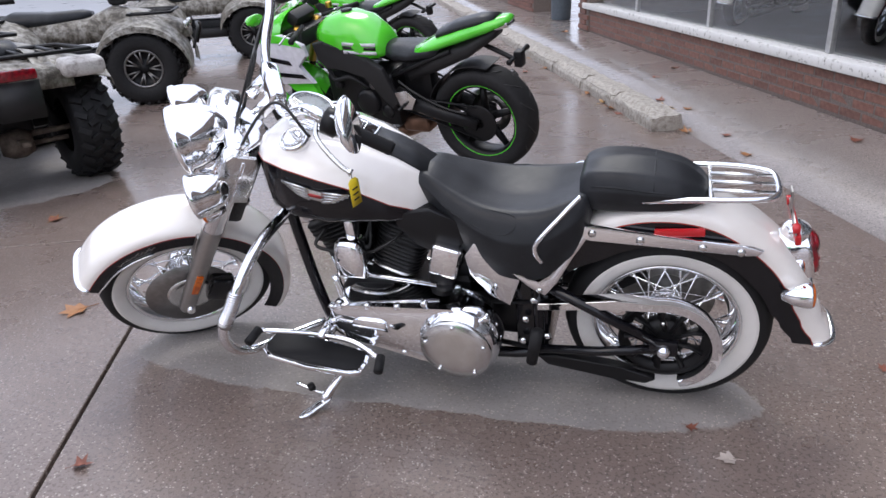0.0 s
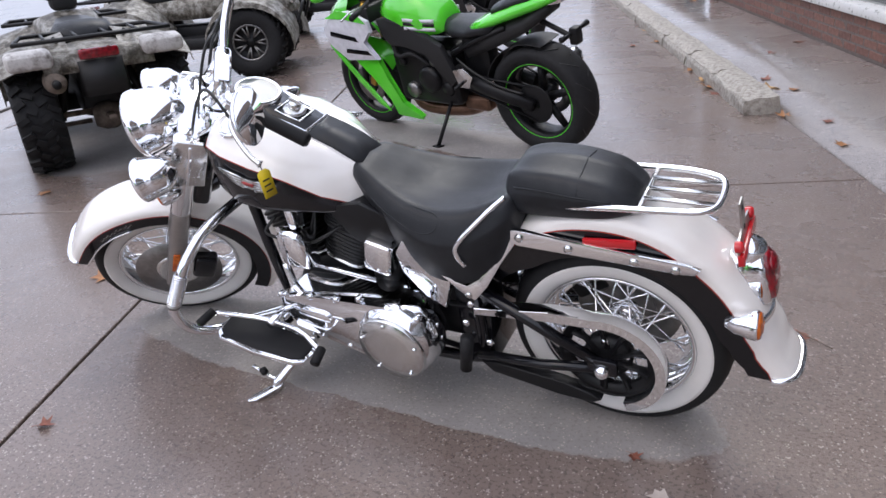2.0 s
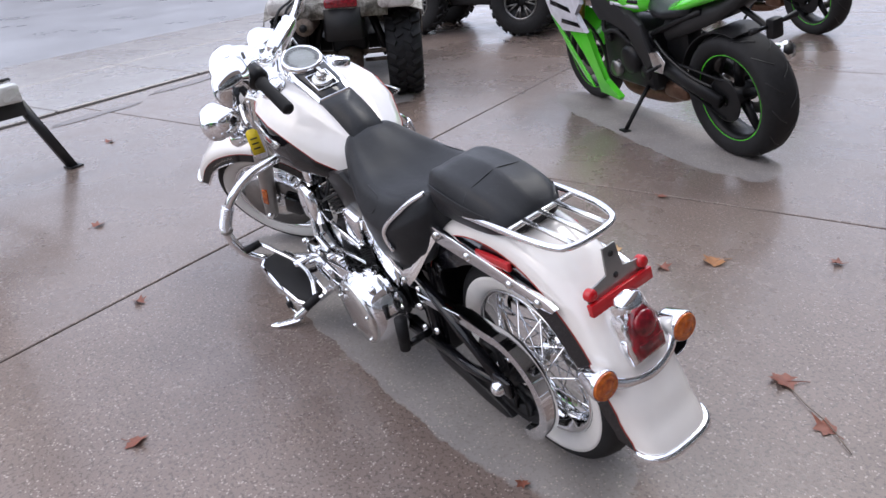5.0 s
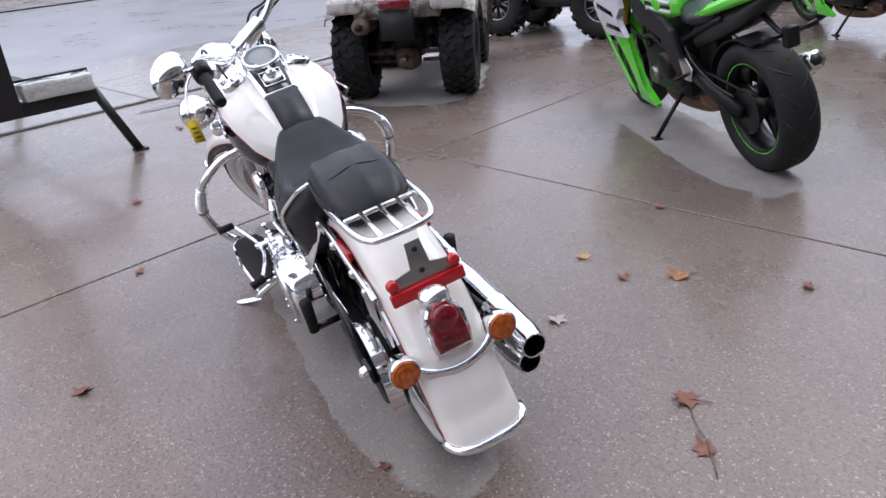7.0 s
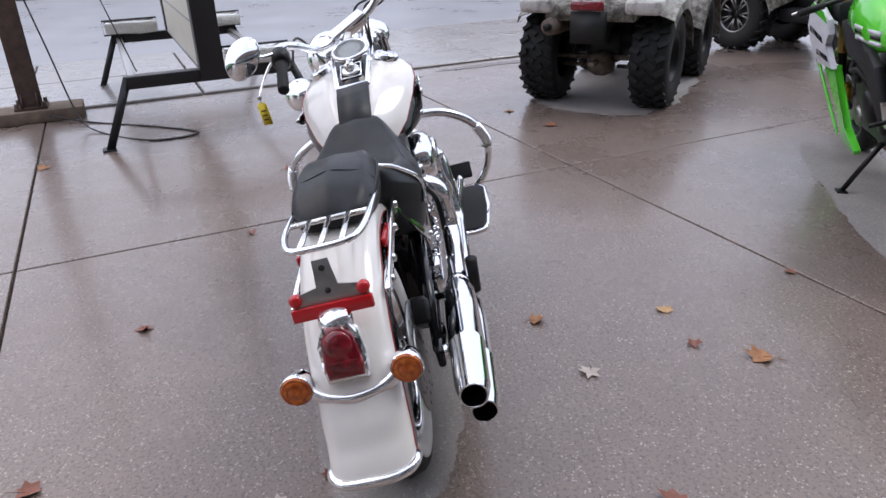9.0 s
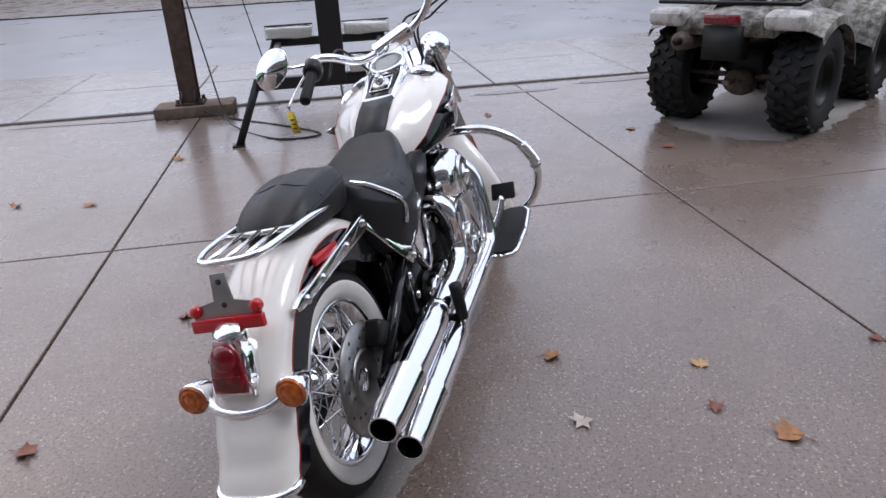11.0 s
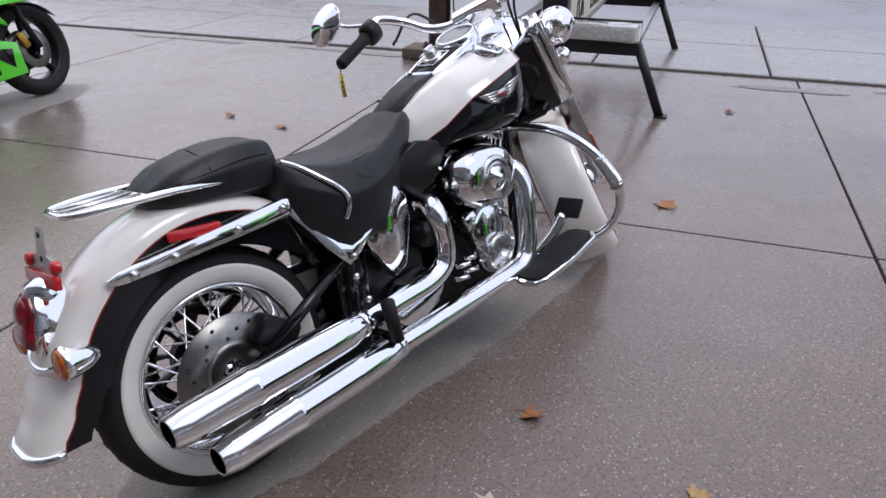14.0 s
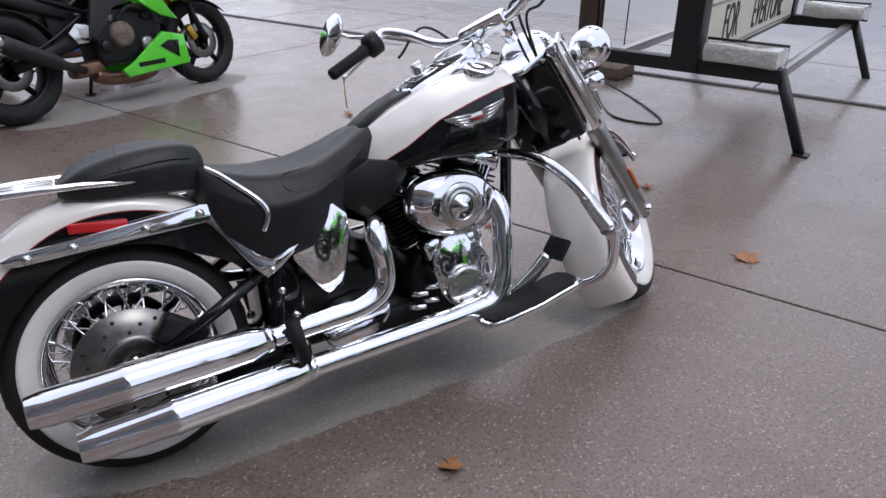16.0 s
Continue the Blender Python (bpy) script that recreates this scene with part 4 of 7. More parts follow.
for sgn in (1, -1):
    am = along(st(0.132, 0.187 * sgn, 0.022), FWD)
    aux = cp("spot_lamp", lathe([(0, -0.045), (0.022, -0.040), (0.044, -0.018), (0.055, 0.015), (0.057, 0.038), (0.061, 0.042), (0.061, 0.054), (0.055, 0.058)], 36, am), "chrome", "chrome passing lamp")
    part("spot_lens", lathe([(0.056, 0.055), (0.035, 0.062), (0, 0.065)], 32, am), "glass", aux).visible_shadow = False
    part("spot_bowl", lathe([(0.055, 0.053), (0.03, 0.03), (0, 0.018)], 32, am), "mirror", aux)
    part("lamp_stem", tube([st(0.14, 0.187 * sgn, -0.005), st(0.135, 0.187 * sgn, -0.045)], 0.012, 8), "chrome", aux)
    fm = along(st(0.112, 0.165 * sgn, -0.08), FWD)
    fi = cp("front_indicator", lathe([(0, -0.045), (0.012, -0.042), (0.024, -0.02), (0.029, 0.005), (0.030, 0.012)], 24, fm), "chrome", "chrome bullet front indicator")
    part("lens", lathe([(0.028, 0.010), (0.027, 0.018), (0.016, 0.024), (0, 0.025)], 24, fm), "amber", fi, "amber lens")
    part("indicator_stem", tube([st(0.10, 0.150 * sgn, -0.08), st(0.08, 0.108 * sgn, -0.085)], 0.008, 8), "chrome", fi)
# yokes and risers
cp("top_yoke", plate([(-0.025, -0.045), (0.05, -0.12), (0.09, -0.12), (0.10, -0.09), (0.10, 0.09), (0.09, 0.12), (0.05, 0.12), (-0.025, 0.045)], 0.022, STEER @ Matrix.Translation((0, 0, 0.095)), 0.008), "chrome", "chrome top yoke")
for sgn in (1, -1):
    low_h = -0.165 if sgn < 0 else -0.05
    side = cp("fork_panel", plate([(0.015, low_h), (0.10, low_h - 0.01), (0.108, low_h + 0.015), (0.108, 0.095), (0.095, 0.112), (0.03, 0.112), (0.015, 0.09)], 0.016, STEER @ Matrix.Translation((0, 0.143 * sgn, 0)) @ XZ, 0.006), "polish", "flat polished fork cover panel")
    part("panel_rib", box(0.010, 0.012, 0.10 - low_h, STEER @ Matrix.Translation((0.062, 0.151 * sgn, (0.10 + low_h) / 2)), 0.003), "chrome", side)
cp("neck_cover", box(0.055, 0.215, 0.27, STEER @ Matrix.Translation((0.018, 0, -0.045)), 0.016, 2), "black", "black neck cover behind the lamp")
cp("steering_head", tube([STEER_A + SA * 0.10, STEER_A - SA * 0.16], 0.035, 18), "black", "black steering head")
cp("lower_yoke", plate([(-0.035, -0.045), (0.045, -0.115), (0.095, -0.115), (0.095, 0.115), (0.045, 0.115), (-0.035, 0.045)], 0.035, STEER @ Matrix.Translation((0, 0, -0.15)), 0.008), "black", "black lower yoke")
# handlebar: the left side, mirrored over the steered middle
gL_end, gL_in = UNSTEER @ Vector((0.649, 0.182, 0.843)), UNSTEER @ Vector((0.767, 0.191, 0.903))
clampc = UNSTEER @ Vector((1.045, 0.0, 0.925))
cs, ch = clampc.x, clampc.z
gd = (gL_end - gL_in).normalized()
LEVER_END = UNSTEER @ Vector((0.722, 0.278, 0.828))
dirl = (LEVER_END - gL_end - gd * (LEVER_END - gL_end).dot(gd)).normalized()
left = [Vector((cs, 0, ch)), Vector((cs, 0.09, ch + 0.003)), Vector((cs - 0.002, 0.15, ch + 0.03)), Vector((cs - 0.008, 0.205, ch + 0.09)), gL_in - gd * 0.075 + Vector((0, 0, 0.008)), gL_in - gd * 0.03, gL_in]
mir = lambda v: Vector((v.x, -v.y, v.z))
bar_pts = spline([mir(v) for v in left[:0:-1]] + left, 6)
hbar = cp("handlebar", tube([STEER @ v for v in bar_pts], 0.0135, 12), "chrome", "chrome handlebar turned to full left lock")
for sgn in (1, -1):
    part("riser", tube([st(cs + 0.03, 0.045 * sgn, ch - 0.07), st(cs, 0.045 * sgn, ch)], 0.02, 12), "chrome", hbar)
part("bar_clamp", box(0.045, 0.15, 0.05, STEER @ Matrix.Translation((cs, 0, ch + 0.004)), 0.012, 3), "chrome", hbar, "chrome bar clamp")
for sgn, fl in ((1, lambda v: v), (-1, mir)):
    P = lambda v: STEER @ fl(v)
    gp = [gL_in, gL_in + gd * 0.012, gL_in + gd * 0.02, gL_end - gd * 0.006, gL_end]
    grip = part("grip", tube([P(v) for v in gp], [0.019, 0.019, 0.0165, 0.0175, 0.014], 16), "rubber", hbar, "black rubber grip")
    sw = part("switch_box", tube([P(gL_in - gd * 0.05), P(gL_in - gd * 0.045), P(gL_in - gd * 0.01), P(gL_in)], [0.019, 0.030, 0.030, 0.019], 12, flat=1.15), "satin_black", hbar, "black switch housing")
    for q in range(3):
        part("switch_button", box(0.010, 0.012, 0.010, Matrix.Translation(P(gL_in - gd * (0.015 + 0.014 * q) + Vector((-0.022, 0.0, 0.010)))), 0.003), "rubber", sw)
    lp = [gL_in - gd * 0.06 + dirl * 0.015, gL_in - gd * 0.045 + dirl * 0.05, gL_in - gd * 0.01 + dirl * 0.075, LEVER_END - gd * 0.03 - dirl * 0.006, LEVER_END]
    lever = part("lever", tube([P(v) for v in spline(lp, 5)], [0.006] * 19 + [0.007, 0.010], 8, flat=0.7), "polish", hbar, "polished hand lever")
    ms = [gL_in - gd * 0.045 + Vector((0.0, 0.01, 0.02)), gL_in - gd * 0.03 + Vector((0.005, 0.05, 0.045)), UNSTEER @ Vector((0.728, 0.262, 0.952))]
    part("mirror_stem", tube([P(v) for v in spline(ms, 5)], 0.0055, 8), "chrome", hbar, "chrome mirror stem")
    mc = P(UNSTEER @ Vector((0.701, 0.293, 0.947)))
    face = Vector((-0.93, -0.12 if sgn > 0 else 0.45, 0.24)).normalized()
    mf = axes(mc, *(lambda zz: ((lambda xx: (xx, zz.cross(xx), zz))(Vector((0, 0, 1)).cross(zz).normalized())))(face))
    tear = [(0.067 * math.cos(a) * (1 + 0.22 * math.cos(a + 0.6)), 0.047 * math.sin(a) * (1 + 0.18 * math.cos(a + 0.6))) for a in [2 * math.pi * k / 28 for k in range(28)]]
    roll2 = Matrix.Rotation(radians(48 * sgn), 4, "Z")
    mir_ob = part("mirror", loft([[mf @ roll2 @ Vector((x * k, y * k, z)) for x, y in tear] for k, z in ((0.25, -0.022), (0.7, -0.017), (0.95, -0.006), (1.0, 0.004), (0.95, 0.006))]), "chrome", hbar, "teardrop chrome mirror")
    part("mirror_glass", loft([[mf @ roll2 @ Vector((x * k, y * k, z)) for x, y in tear] for k, z in ((0.93, 0.003), (0.93, 0.0072))]), "mirror", mir_ob)
# the yellow tag on the left lever, and cables
tagp = STEER @ LEVER_END
tag = tagged(new("key_tag"), "yellow plastic price tag hanging from the lever", "tag")
tag.matrix_world = BIKE @ Matrix.Translation(tagp)
tag.matrix_basis = BIKE @ Matrix.Translation(tagp)
part("tag_card", plate([(-0.016, -0.085), (0.016, -0.085), (0.016, -0.022), (0.008, -0.014), (-0.008, -0.014), (-0.016, -0.022)], 0.0025, pose(0, 0, 0, 90, 0, 70)), "yellow", tag)
part("tag_wire", tube([(0, 0, 0.006), (0.002, 0.0, -0.008), (0, 0, -0.024)], 0.0012, 5), "cable", tag)
bm = bmesh.new()
for q in range(3):
    box(0.018, 0.004, 0.0006, pose(0, 0, 0, 90, 0, 70) @ Matrix.Translation((0, -0.04 - 0.014 * q, 0.0018)), bm=bm)
    box(0.018, 0.004, 0.0006, pose(0, 0, 0, 90, 0, 70) @ Matrix.Translation((0, -0.04 - 0.014 * q, -0.0018)), bm=bm)
part("tag_print", bm, "letter", tag)
for a, b, c, d in (((cs - 0.03, 0.26, ch + 0.05), (cs + 0.05, 0.16, ch + 0.06), (0.06, 0.07, 0.02), (0.05, 0.05, -0.18)), ((cs - 0.02, -0.26, ch + 0.045), (cs + 0.018, -0.16, ch + 0.012), (cs + 0.03, -0.09, ch - 0.04), (0.02, -0.07, -0.2)), ((cs - 0.025, -0.27, ch + 0.03), (cs + 0.012, -0.17, ch - 0.012), (cs + 0.03, -0.10, ch - 0.06), (0.0, -0.05, -0.16)), ((cs - 0.01, -0.25, ch + 0.055), (cs + 0.024, -0.15, ch + 0.022), (cs + 0.05, -0.06, ch - 0.03), (0.04, -0.03, -0.2))):
    cp("control_cable", tube(spline([st(*a), st(*b), st(*c), st(*d)], 8), 0.0042, 6), "cable", "black control cable")

# ---- cruiser: frame, engine, drive ----
for sgn in (1, -1):
    fr = cp("frame_tube", tube(spline([(1.075, 0.03 * sgn, 0.70), (1.045, 0.06 * sgn, 0.55), (1.0, 0.09 * sgn, 0.32), (0.965, 0.095 * sgn, 0.19), (0.90, 0.10 * sgn, 0.155), (0.60, 0.105 * sgn, 0.15), (0.36, 0.105 * sgn, 0.165), (0.325, 0.105 * sgn, 0.22), (0.33, 0.105 * sgn, 0.40), (0.36, 0.10 * sgn, 0.52)], 5), 0.0165, 10), "black", "gloss black frame tube")
    sw = cp("swingarm", tube([(0.33, 0.125 * sgn, 0.445), (-0.005, 0.135 * sgn, 0.268)], 0.015, 10), "black", "black swingarm tube")
    part("swingarm_lower", tube([(0.335, 0.125 * sgn, 0.20), (0.15, 0.135 * sgn, 0.225), (-0.005, 0.137 * sgn, 0.260)], 0.0135, 10), "black", sw)
    part("axle_plate", box(0.075, 0.02, 0.05, Matrix.Translation((-0.008, 0.138 * sgn, 0.266)), 0.008), "black", sw)
    part("axle_nut", lathe([(0.019, 0), (0.018, 0.012), (0.010, 0.020), (0, 0.022)], 12, along((-0.009, 0.148 * sgn, 0.262), (0, sgn, 0))), "chrome", sw)
cp("frame_casting", box(0.10, 0.21, 0.34, Matrix.Translation((0.345, 0, 0.32)), 0.02), "black", "black rear frame casting")
cp("gearbox", box(0.24, 0.17, 0.20, Matrix.Translation((0.48, -0.01, 0.29)), 0.03, 3), "crinkle", "black gearbox case")
for x, z in ((0.37, 0.22), (0.36, 0.30), (0.335, 0.37), (0.30, 0.245)):
    for sgn in (1, -1):
        cp("frame_bolt", lathe([(0.012, 0), (0.011, 0.008), (0, 0.010)], 6, along((x, 0.118 * sgn, z), (0, sgn, 0))), "chrome")
crank = cp("crankcase", lathe([(0, -0.10), (0.11, -0.10), (0.125, -0.085), (0.125, 0.085), (0.11, 0.10), (0, 0.10)], 32, along((0.81, 0, 0.27), (0, 1, 0))), "crinkle", "black crankcase")
part("sump", box(0.34, 0.19, 0.10, Matrix.Translation((0.74, 0, 0.19)), 0.02), "crinkle", crank)
for lean_c, nm in ((radians(22.5), "front"), (radians(-22.5), "rear")):
    d = Vector((math.sin(lean_c), 0, math.cos(lean_c)))
    e = Vector((math.cos(lean_c), 0, -math.sin(lean_c)))
    c0 = Vector((0.81, 0, 0.27))
    cyl = cp("cylinder", tube([c0 + d * 0.11, c0 + d * 0.36], 0.058, 20), "crinkle", "black finned cylinder")
    for q in range(13):
        o2 = c0 + d * (0.145 + 0.0135 * q)
        k = 1.0 if q < 9 else 1.12
        part("cooling_fin", plate([(0.078 * k * math.copysign(abs(math.cos(a)) ** 0.6, math.cos(a)), 0.088 * k * math.copysign(abs(math.sin(a)) ** 0.6, math.sin(a))) for a in [2 * math.pi * j / 24 for j in range(24)]], 0.0045, axes(o2, e, Y.copy(), d)), "crinkle" if q % 13 else "polish", cyl)
    rock = part("rocker_cover", box(0.155, 0.165, 0.055, axes(c0 + d * 0.345, e, Y.copy(), d), 0.02, 3), "chrome", cyl, "chrome rocker cover")
    for sx in (1, -1):
        for sy in (1, -1):
            part("cover_bolt", lathe([(0.007, 0), (0.007, 0.008), (0, 0.009)], 8, along(c0 + d * 0.368 + e * 0.06 * sx + Y * 0.065 * sy, d)), "polish", rock)
    for yy in (-0.085, -0.105):
        part("pushrod_tube", tube([Vector((0.815, yy - 0.02, 0.36)) + e * 0.02, c0 + d * 0.33 + Y * yy + e * (0.02 if nm == "front" else -0.02)], 0.010, 10), "chrome", cyl, "chrome pushrod tube")
    part("spark_lead", tube(spline([c0 + d * 0.30 + Y * 0.10, c0 + d * 0.27 + Y * 0.14 + e * 0.03, Vector((0.80, 0.13, 0.50)), Vector((0.79, 0.08, 0.58))], 6), 0.005, 6), "cable", cyl)
# left: horn cover, chrome coil cover, primary drive
cp("horn_cover", loft([[Vector((0.834 + 1.1 * x * k, 0.125 + yy, 0.490 + 1.17 * z * k)) for x, z in ((-0.040, -0.05), (0.038, -0.05), (0.043, 0.0), (0.036, 0.042), (0.018, 0.056), (-0.018, 0.056), (-0.036, 0.042), (-0.043, 0.0))] for yy, k in ((0, 1), (0.035, 1), (0.05, 0.93), (0.056, 0.75))]), "chrome", "waterfall chrome horn cover")
cp("horn_bracket", box(0.03, 0.06, 0.07, Matrix.Translation((0.825, 0.125, 0.575)), 0.01), "chrome", "chrome horn bracket")
cp("coil_cover", box(0.082, 0.05, 0.098, Matrix.Translation((0.566, 0.135, 0.498)) @ Matrix.Rotation(radians(-14), 4, "Y"), 0.012, 3), "chrome", "chrome coil cover")
oil = cp("oil_tank", loft([[Vector((x, sgn * 0 + y, z)) for y in (-0.135, -0.145, 0.145, 0.135)] for x, z in ((0.50, 0.40), (0.505, 0.46), (0.49, 0.54), (0.44, 0.585), (0.36, 0.58), (0.345, 0.50), (0.37, 0.43))] + [[Vector((0.50, y, 0.40)) for y in (-0.135, -0.145, 0.145, 0.135)]], False, False), "chrome", "chrome horseshoe oil tank")
for sgn in (1, -1):
    mm = XZ.copy()
    mm.translation = (0, 0.135 * sgn, 0)
    part("tank_side", plate([(0.482, 0.352), (0.518, 0.465), (0.515, 0.53), (0.47, 0.575), (0.40, 0.575), (0.36, 0.50), (0.367, 0.442), (0.438, 0.334)] if sgn < 0 else [(0.50, 0.46), (0.512, 0.52), (0.48, 0.57), (0.40, 0.585), (0.355, 0.56), (0.365, 0.45), (0.394, 0.364), (0.445, 0.392)], 0.03, mm, 0.008), "chrome", oil)


def hull(c1, r1, c2, r2, n=14):
    """The outline round two circles."""
    (x1, y1), (x2, y2) = c1, c2
    a = math.atan2(y2 - y1, x2 - x1)
    b = math.acos((r1 - r2) / math.hypot(x2 - x1, y2 - y1))
    pts = [(x1 + r1 * math.cos(t), y1 + r1 * math.sin(t)) for t in [a + b + (2 * math.pi - 2 * b) * k / n for k in range(n + 1)]]
    pts += [(x2 + r2 * math.cos(t), y2 + r2 * math.sin(t)) for t in [a - b + 2 * b * k / n for k in range(n + 1)]]
    return pts


mm = XZ.copy()
mm.translation = (0, 0.155, 0)
prim = cp("primary_cover", plate(hull((0.535, 0.272), 0.112, (0.86, 0.300), 0.062), 0.11, mm, 0.022), "chrome", "chrome primary drive cover")
part("clutch_dome", lathe([(0.118, -0.06), (0.116, 0.0), (0.106, 0.022), (0.098, 0.030)], 40, along((0.535, 0.20, 0.266), (0, 1, 0))), "chrome", prim)
derby = part("derby_cover", lathe([(0.101, 0.022), (0.101, 0.034), (0.097, 0.040), (0.06, 0.044), (0, 0.045)], 44, along((0.535, 0.20, 0.262), (0, 1, 0))), "polish", prim, "round polished derby cover")
for k in range(5):
    a = radians(90 + 72 * k)
    part("cover_bolt", lathe([(0.006, 0), (0.006, 0.005), (0, 0.006)], 8, along((0.535 + 0.086 * math.cos(a), 0.242, 0.262 + 0.086 * math.sin(a)), (0, 1, 0))), "chrome", derby)
part("inspection_cover", plate(hull((0.76, 0.292), 0.028, (0.82, 0.297), 0.024), 0.012, Matrix.Translation((0, 0.058, 0)) @ mm, 0.004), "chrome", prim, "chrome inspection cover")
for x, z in ((0.90, 0.35), (0.70, 0.372), (0.62, 0.392), (0.45, 0.362), (0.92, 0.26), (0.70, 0.205), (0.79, 0.365)):
    part("cover_bolt", lathe([(0.010, 0), (0.010, 0.014), (0.006, 0.018), (0, 0.018)], 10, along((x, 0.196, z), (0, 1, 0))), "chrome", prim)
cp("engine_bar", tube([(0.90, 0.13, 0.425), (0.60, 0.14, 0.41)], 0.007, 8), "chrome", "chrome gear shift rod")
# rear pulley, belt and chrome belt guard on the left
pul = part("belt_pulley", lathe([(0.118, 0.095), (0.124, 0.090), (0.124, 0.118), (0.118, 0.113), (0.100, 0.112), (0.098, 0.096)], 56, RWM), "satin_black", rear_rim, "black belt pulley")
for k in range(9):
    a = 2 * math.pi * k / 9
    part("pulley_spoke", tube([RWM @ Vector((0.03 * math.cos(a), 0.03 * math.sin(a), 0.105)), RWM @ Vector((0.075 * math.cos(a), 0.075 * math.sin(a), 0.105)), RWM @ Vector((0.108 * math.cos(a), 0.108 * math.sin(a), 0.105))], [0.020, 0.012, 0.022], 8, flat=0.4), "satin_black", pul)
    if k % 2 == 0:
        part("pulley_bolt", lathe([(0.011, 0), (0.010, 0.008), (0, 0.009)], 6, RWM @ Matrix.Translation((0.05 * math.cos(a + 0.6), 0.05 * math.sin(a + 0.6), 0.108))), "chrome", pul)
part("pulley_hub", lathe([(0.062, 0.08), (0.062, 0.108), (0.03, 0.115), (0, 0.116)], 24, RWM), "satin_black", pul)
cp("drive_belt", tube([(0.52, 0.105, 0.335)] + [(-0.01 + 0.120 * math.cos(a), 0.105, 0.266 + 0.120 * math.sin(a)) for a in [radians(85 + 190 * k / 16) for k in range(17)]] + [(0.52, 0.105, 0.205)], 0.011, 6, flat=0.35), "rubber", "black toothed drive belt")
gpts_o = [(0.325, 0.374), (0.12, 0.402)] + [(-0.01 + 0.146 * math.cos(a), 0.260 + 0.146 * math.sin(a)) for a in [radians(78 + 172 * k / 22) for k in range(23)]]
gpts_i = [(-0.01 + 0.121 * math.cos(a), 0.260 + 0.121 * math.sin(a)) for a in [radians(250 - 172 * k / 22) for k in range(23)]] + [(0.12, 0.374), (0.325, 0.344)]
mm = XZ.copy()
mm.translation = (0, 0.118, 0)
guard = cp("belt_guard", plate(gpts_o + gpts_i, 0.035, mm, 0.006), "chrome", "chrome upper belt guard")
mm2 = XZ.copy()
mm2.translation = (0, 0.114, 0)
cp("lower_belt_guard", plate([(0.33, 0.175), (0.28, 0.185), (0.10, 0.165), (0.03, 0.148), (0.005, 0.132), (0.03, 0.115), (0.12, 0.122), (0.30, 0.145)], 0.03, mm2, 0.005), "satin_black", "black lower belt guard")
# right: brake disc, caliper
rd = part("brake_disc", lathe([(0.06, -0.088), (0.140, -0.088), (0.1405, -0.0905), (0.140, -0.093), (0.06, -0.093)], 48, RWM), "steel", rear_rim, "stainless rear brake disc")
for k in range(24):
    a = 2 * math.pi * k / 24
    r0 = 0.085 + 0.018 * (k % 3)
    part("disc_hole", lathe([(0.0048, -0.002), (0.0048, 0.0006), (0, 0.0006)], 8, RWM @ Matrix.Translation((r0 * math.cos(a), r0 * math.sin(a), -0.0935)) @ Matrix.Rotation(math.pi, 4, "X")), "letter", rd)
part("disc_carrier", lathe([(0.03, -0.085), (0.066, -0.097), (0.075, -0.095), (0.076, -0.085)], 30, RWM), "steel", rear_rim)
cp("rear_caliper", box(0.11, 0.05, 0.07, Matrix.Translation((0.095, -0.105, 0.325)) @ Matrix.Rotation(radians(35), 4, "Y"), 0.014, 3), "satin_black", "black rear brake caliper")
# exhaust: two pipes and two slash-cut silencers
def pipe(name, pts, r):
    return cp(name, tube(spline(pts, 7), r, 18), "chrome", "chrome exhaust pipe with heat shield")


p1 = pipe("exhaust_pipe", [(0.905, -0.11, 0.510), (0.926, -0.165, 0.490), (0.928, -0.195, 0.445), (0.920, -0.205, 0.38), (0.908, -0.21, 0.29), (0.875, -0.212, 0.232), (0.80, -0.212, 0.215), (0.55, -0.212, 0.203), (0.33, -0.212, 0.196)], 0.027)
p2 = pipe("exhaust_pipe", [(0.60, -0.11, 0.475), (0.575, -0.165, 0.485), (0.566, -0.195, 0.455), (0.572, -0.20, 0.39), (0.560, -0.20, 0.335), (0.50, -0.20, 0.305), (0.40, -0.20, 0.297), (0.25, -0.20, 0.290)], 0.027)
for (x0, y0, z0), (x1, y1, z1), mt in (((0.345, -0.212, 0.196), (-0.155, -0.216, 0.178), p1), ((0.262, -0.20, 0.290), (-0.228, -0.208, 0.280), p2)):
    A, B = Vector((x0, y0, z0)), Vector((x1, y1, z1))
    C = [A.lerp(B, t) for t in (0, 0.03, 0.10, 0.3, 0.60, 0.61, 0.63, 0.64, 0.93, 1.0)]
    mf = part("silencer", tube(C, [0.030, 0.034, 0.042, 0.0435, 0.0435, 0.0445, 0.0445, 0.0425, 0.0395, 0.0325], 26, cap=False), "chrome", mt, "chrome silencer with slash-cut tip")
    ax = (B - A).normalized()
    bmi = bmesh.new()
    tube([B - ax * 0.09, B - ax * 0.001], [0.027, 0.0285], 22, bm=bmi, cap=False)
    part("tip_bore", bmi, "satin_black", mf, "dark silencer bore")
    part("tip_lip", tube([B + (Vector((0, 0, 1)).cross(ax) * math.cos(t) + Vector((0, 0, 1)) * math.sin(t)) * 0.030 for t in [2 * math.pi * k / 24 for k in range(24)]], 0.0022, 6, True), "chrome", mf)
    part("bore_end", lathe([(0.027, 0), (0, 0.002)], 20, along(B - ax * 0.088, ax)), "letter", mf)
    part("clamp", tube([A - ax * 0.012, A + ax * 0.010], 0.033, 18), "chrome", mf)
cp("silencer_bracket", box(0.16, 0.012, 0.05, Matrix.Translation((0.22, -0.175, 0.24)), 0.005), "satin_black", "black silencer bracket")
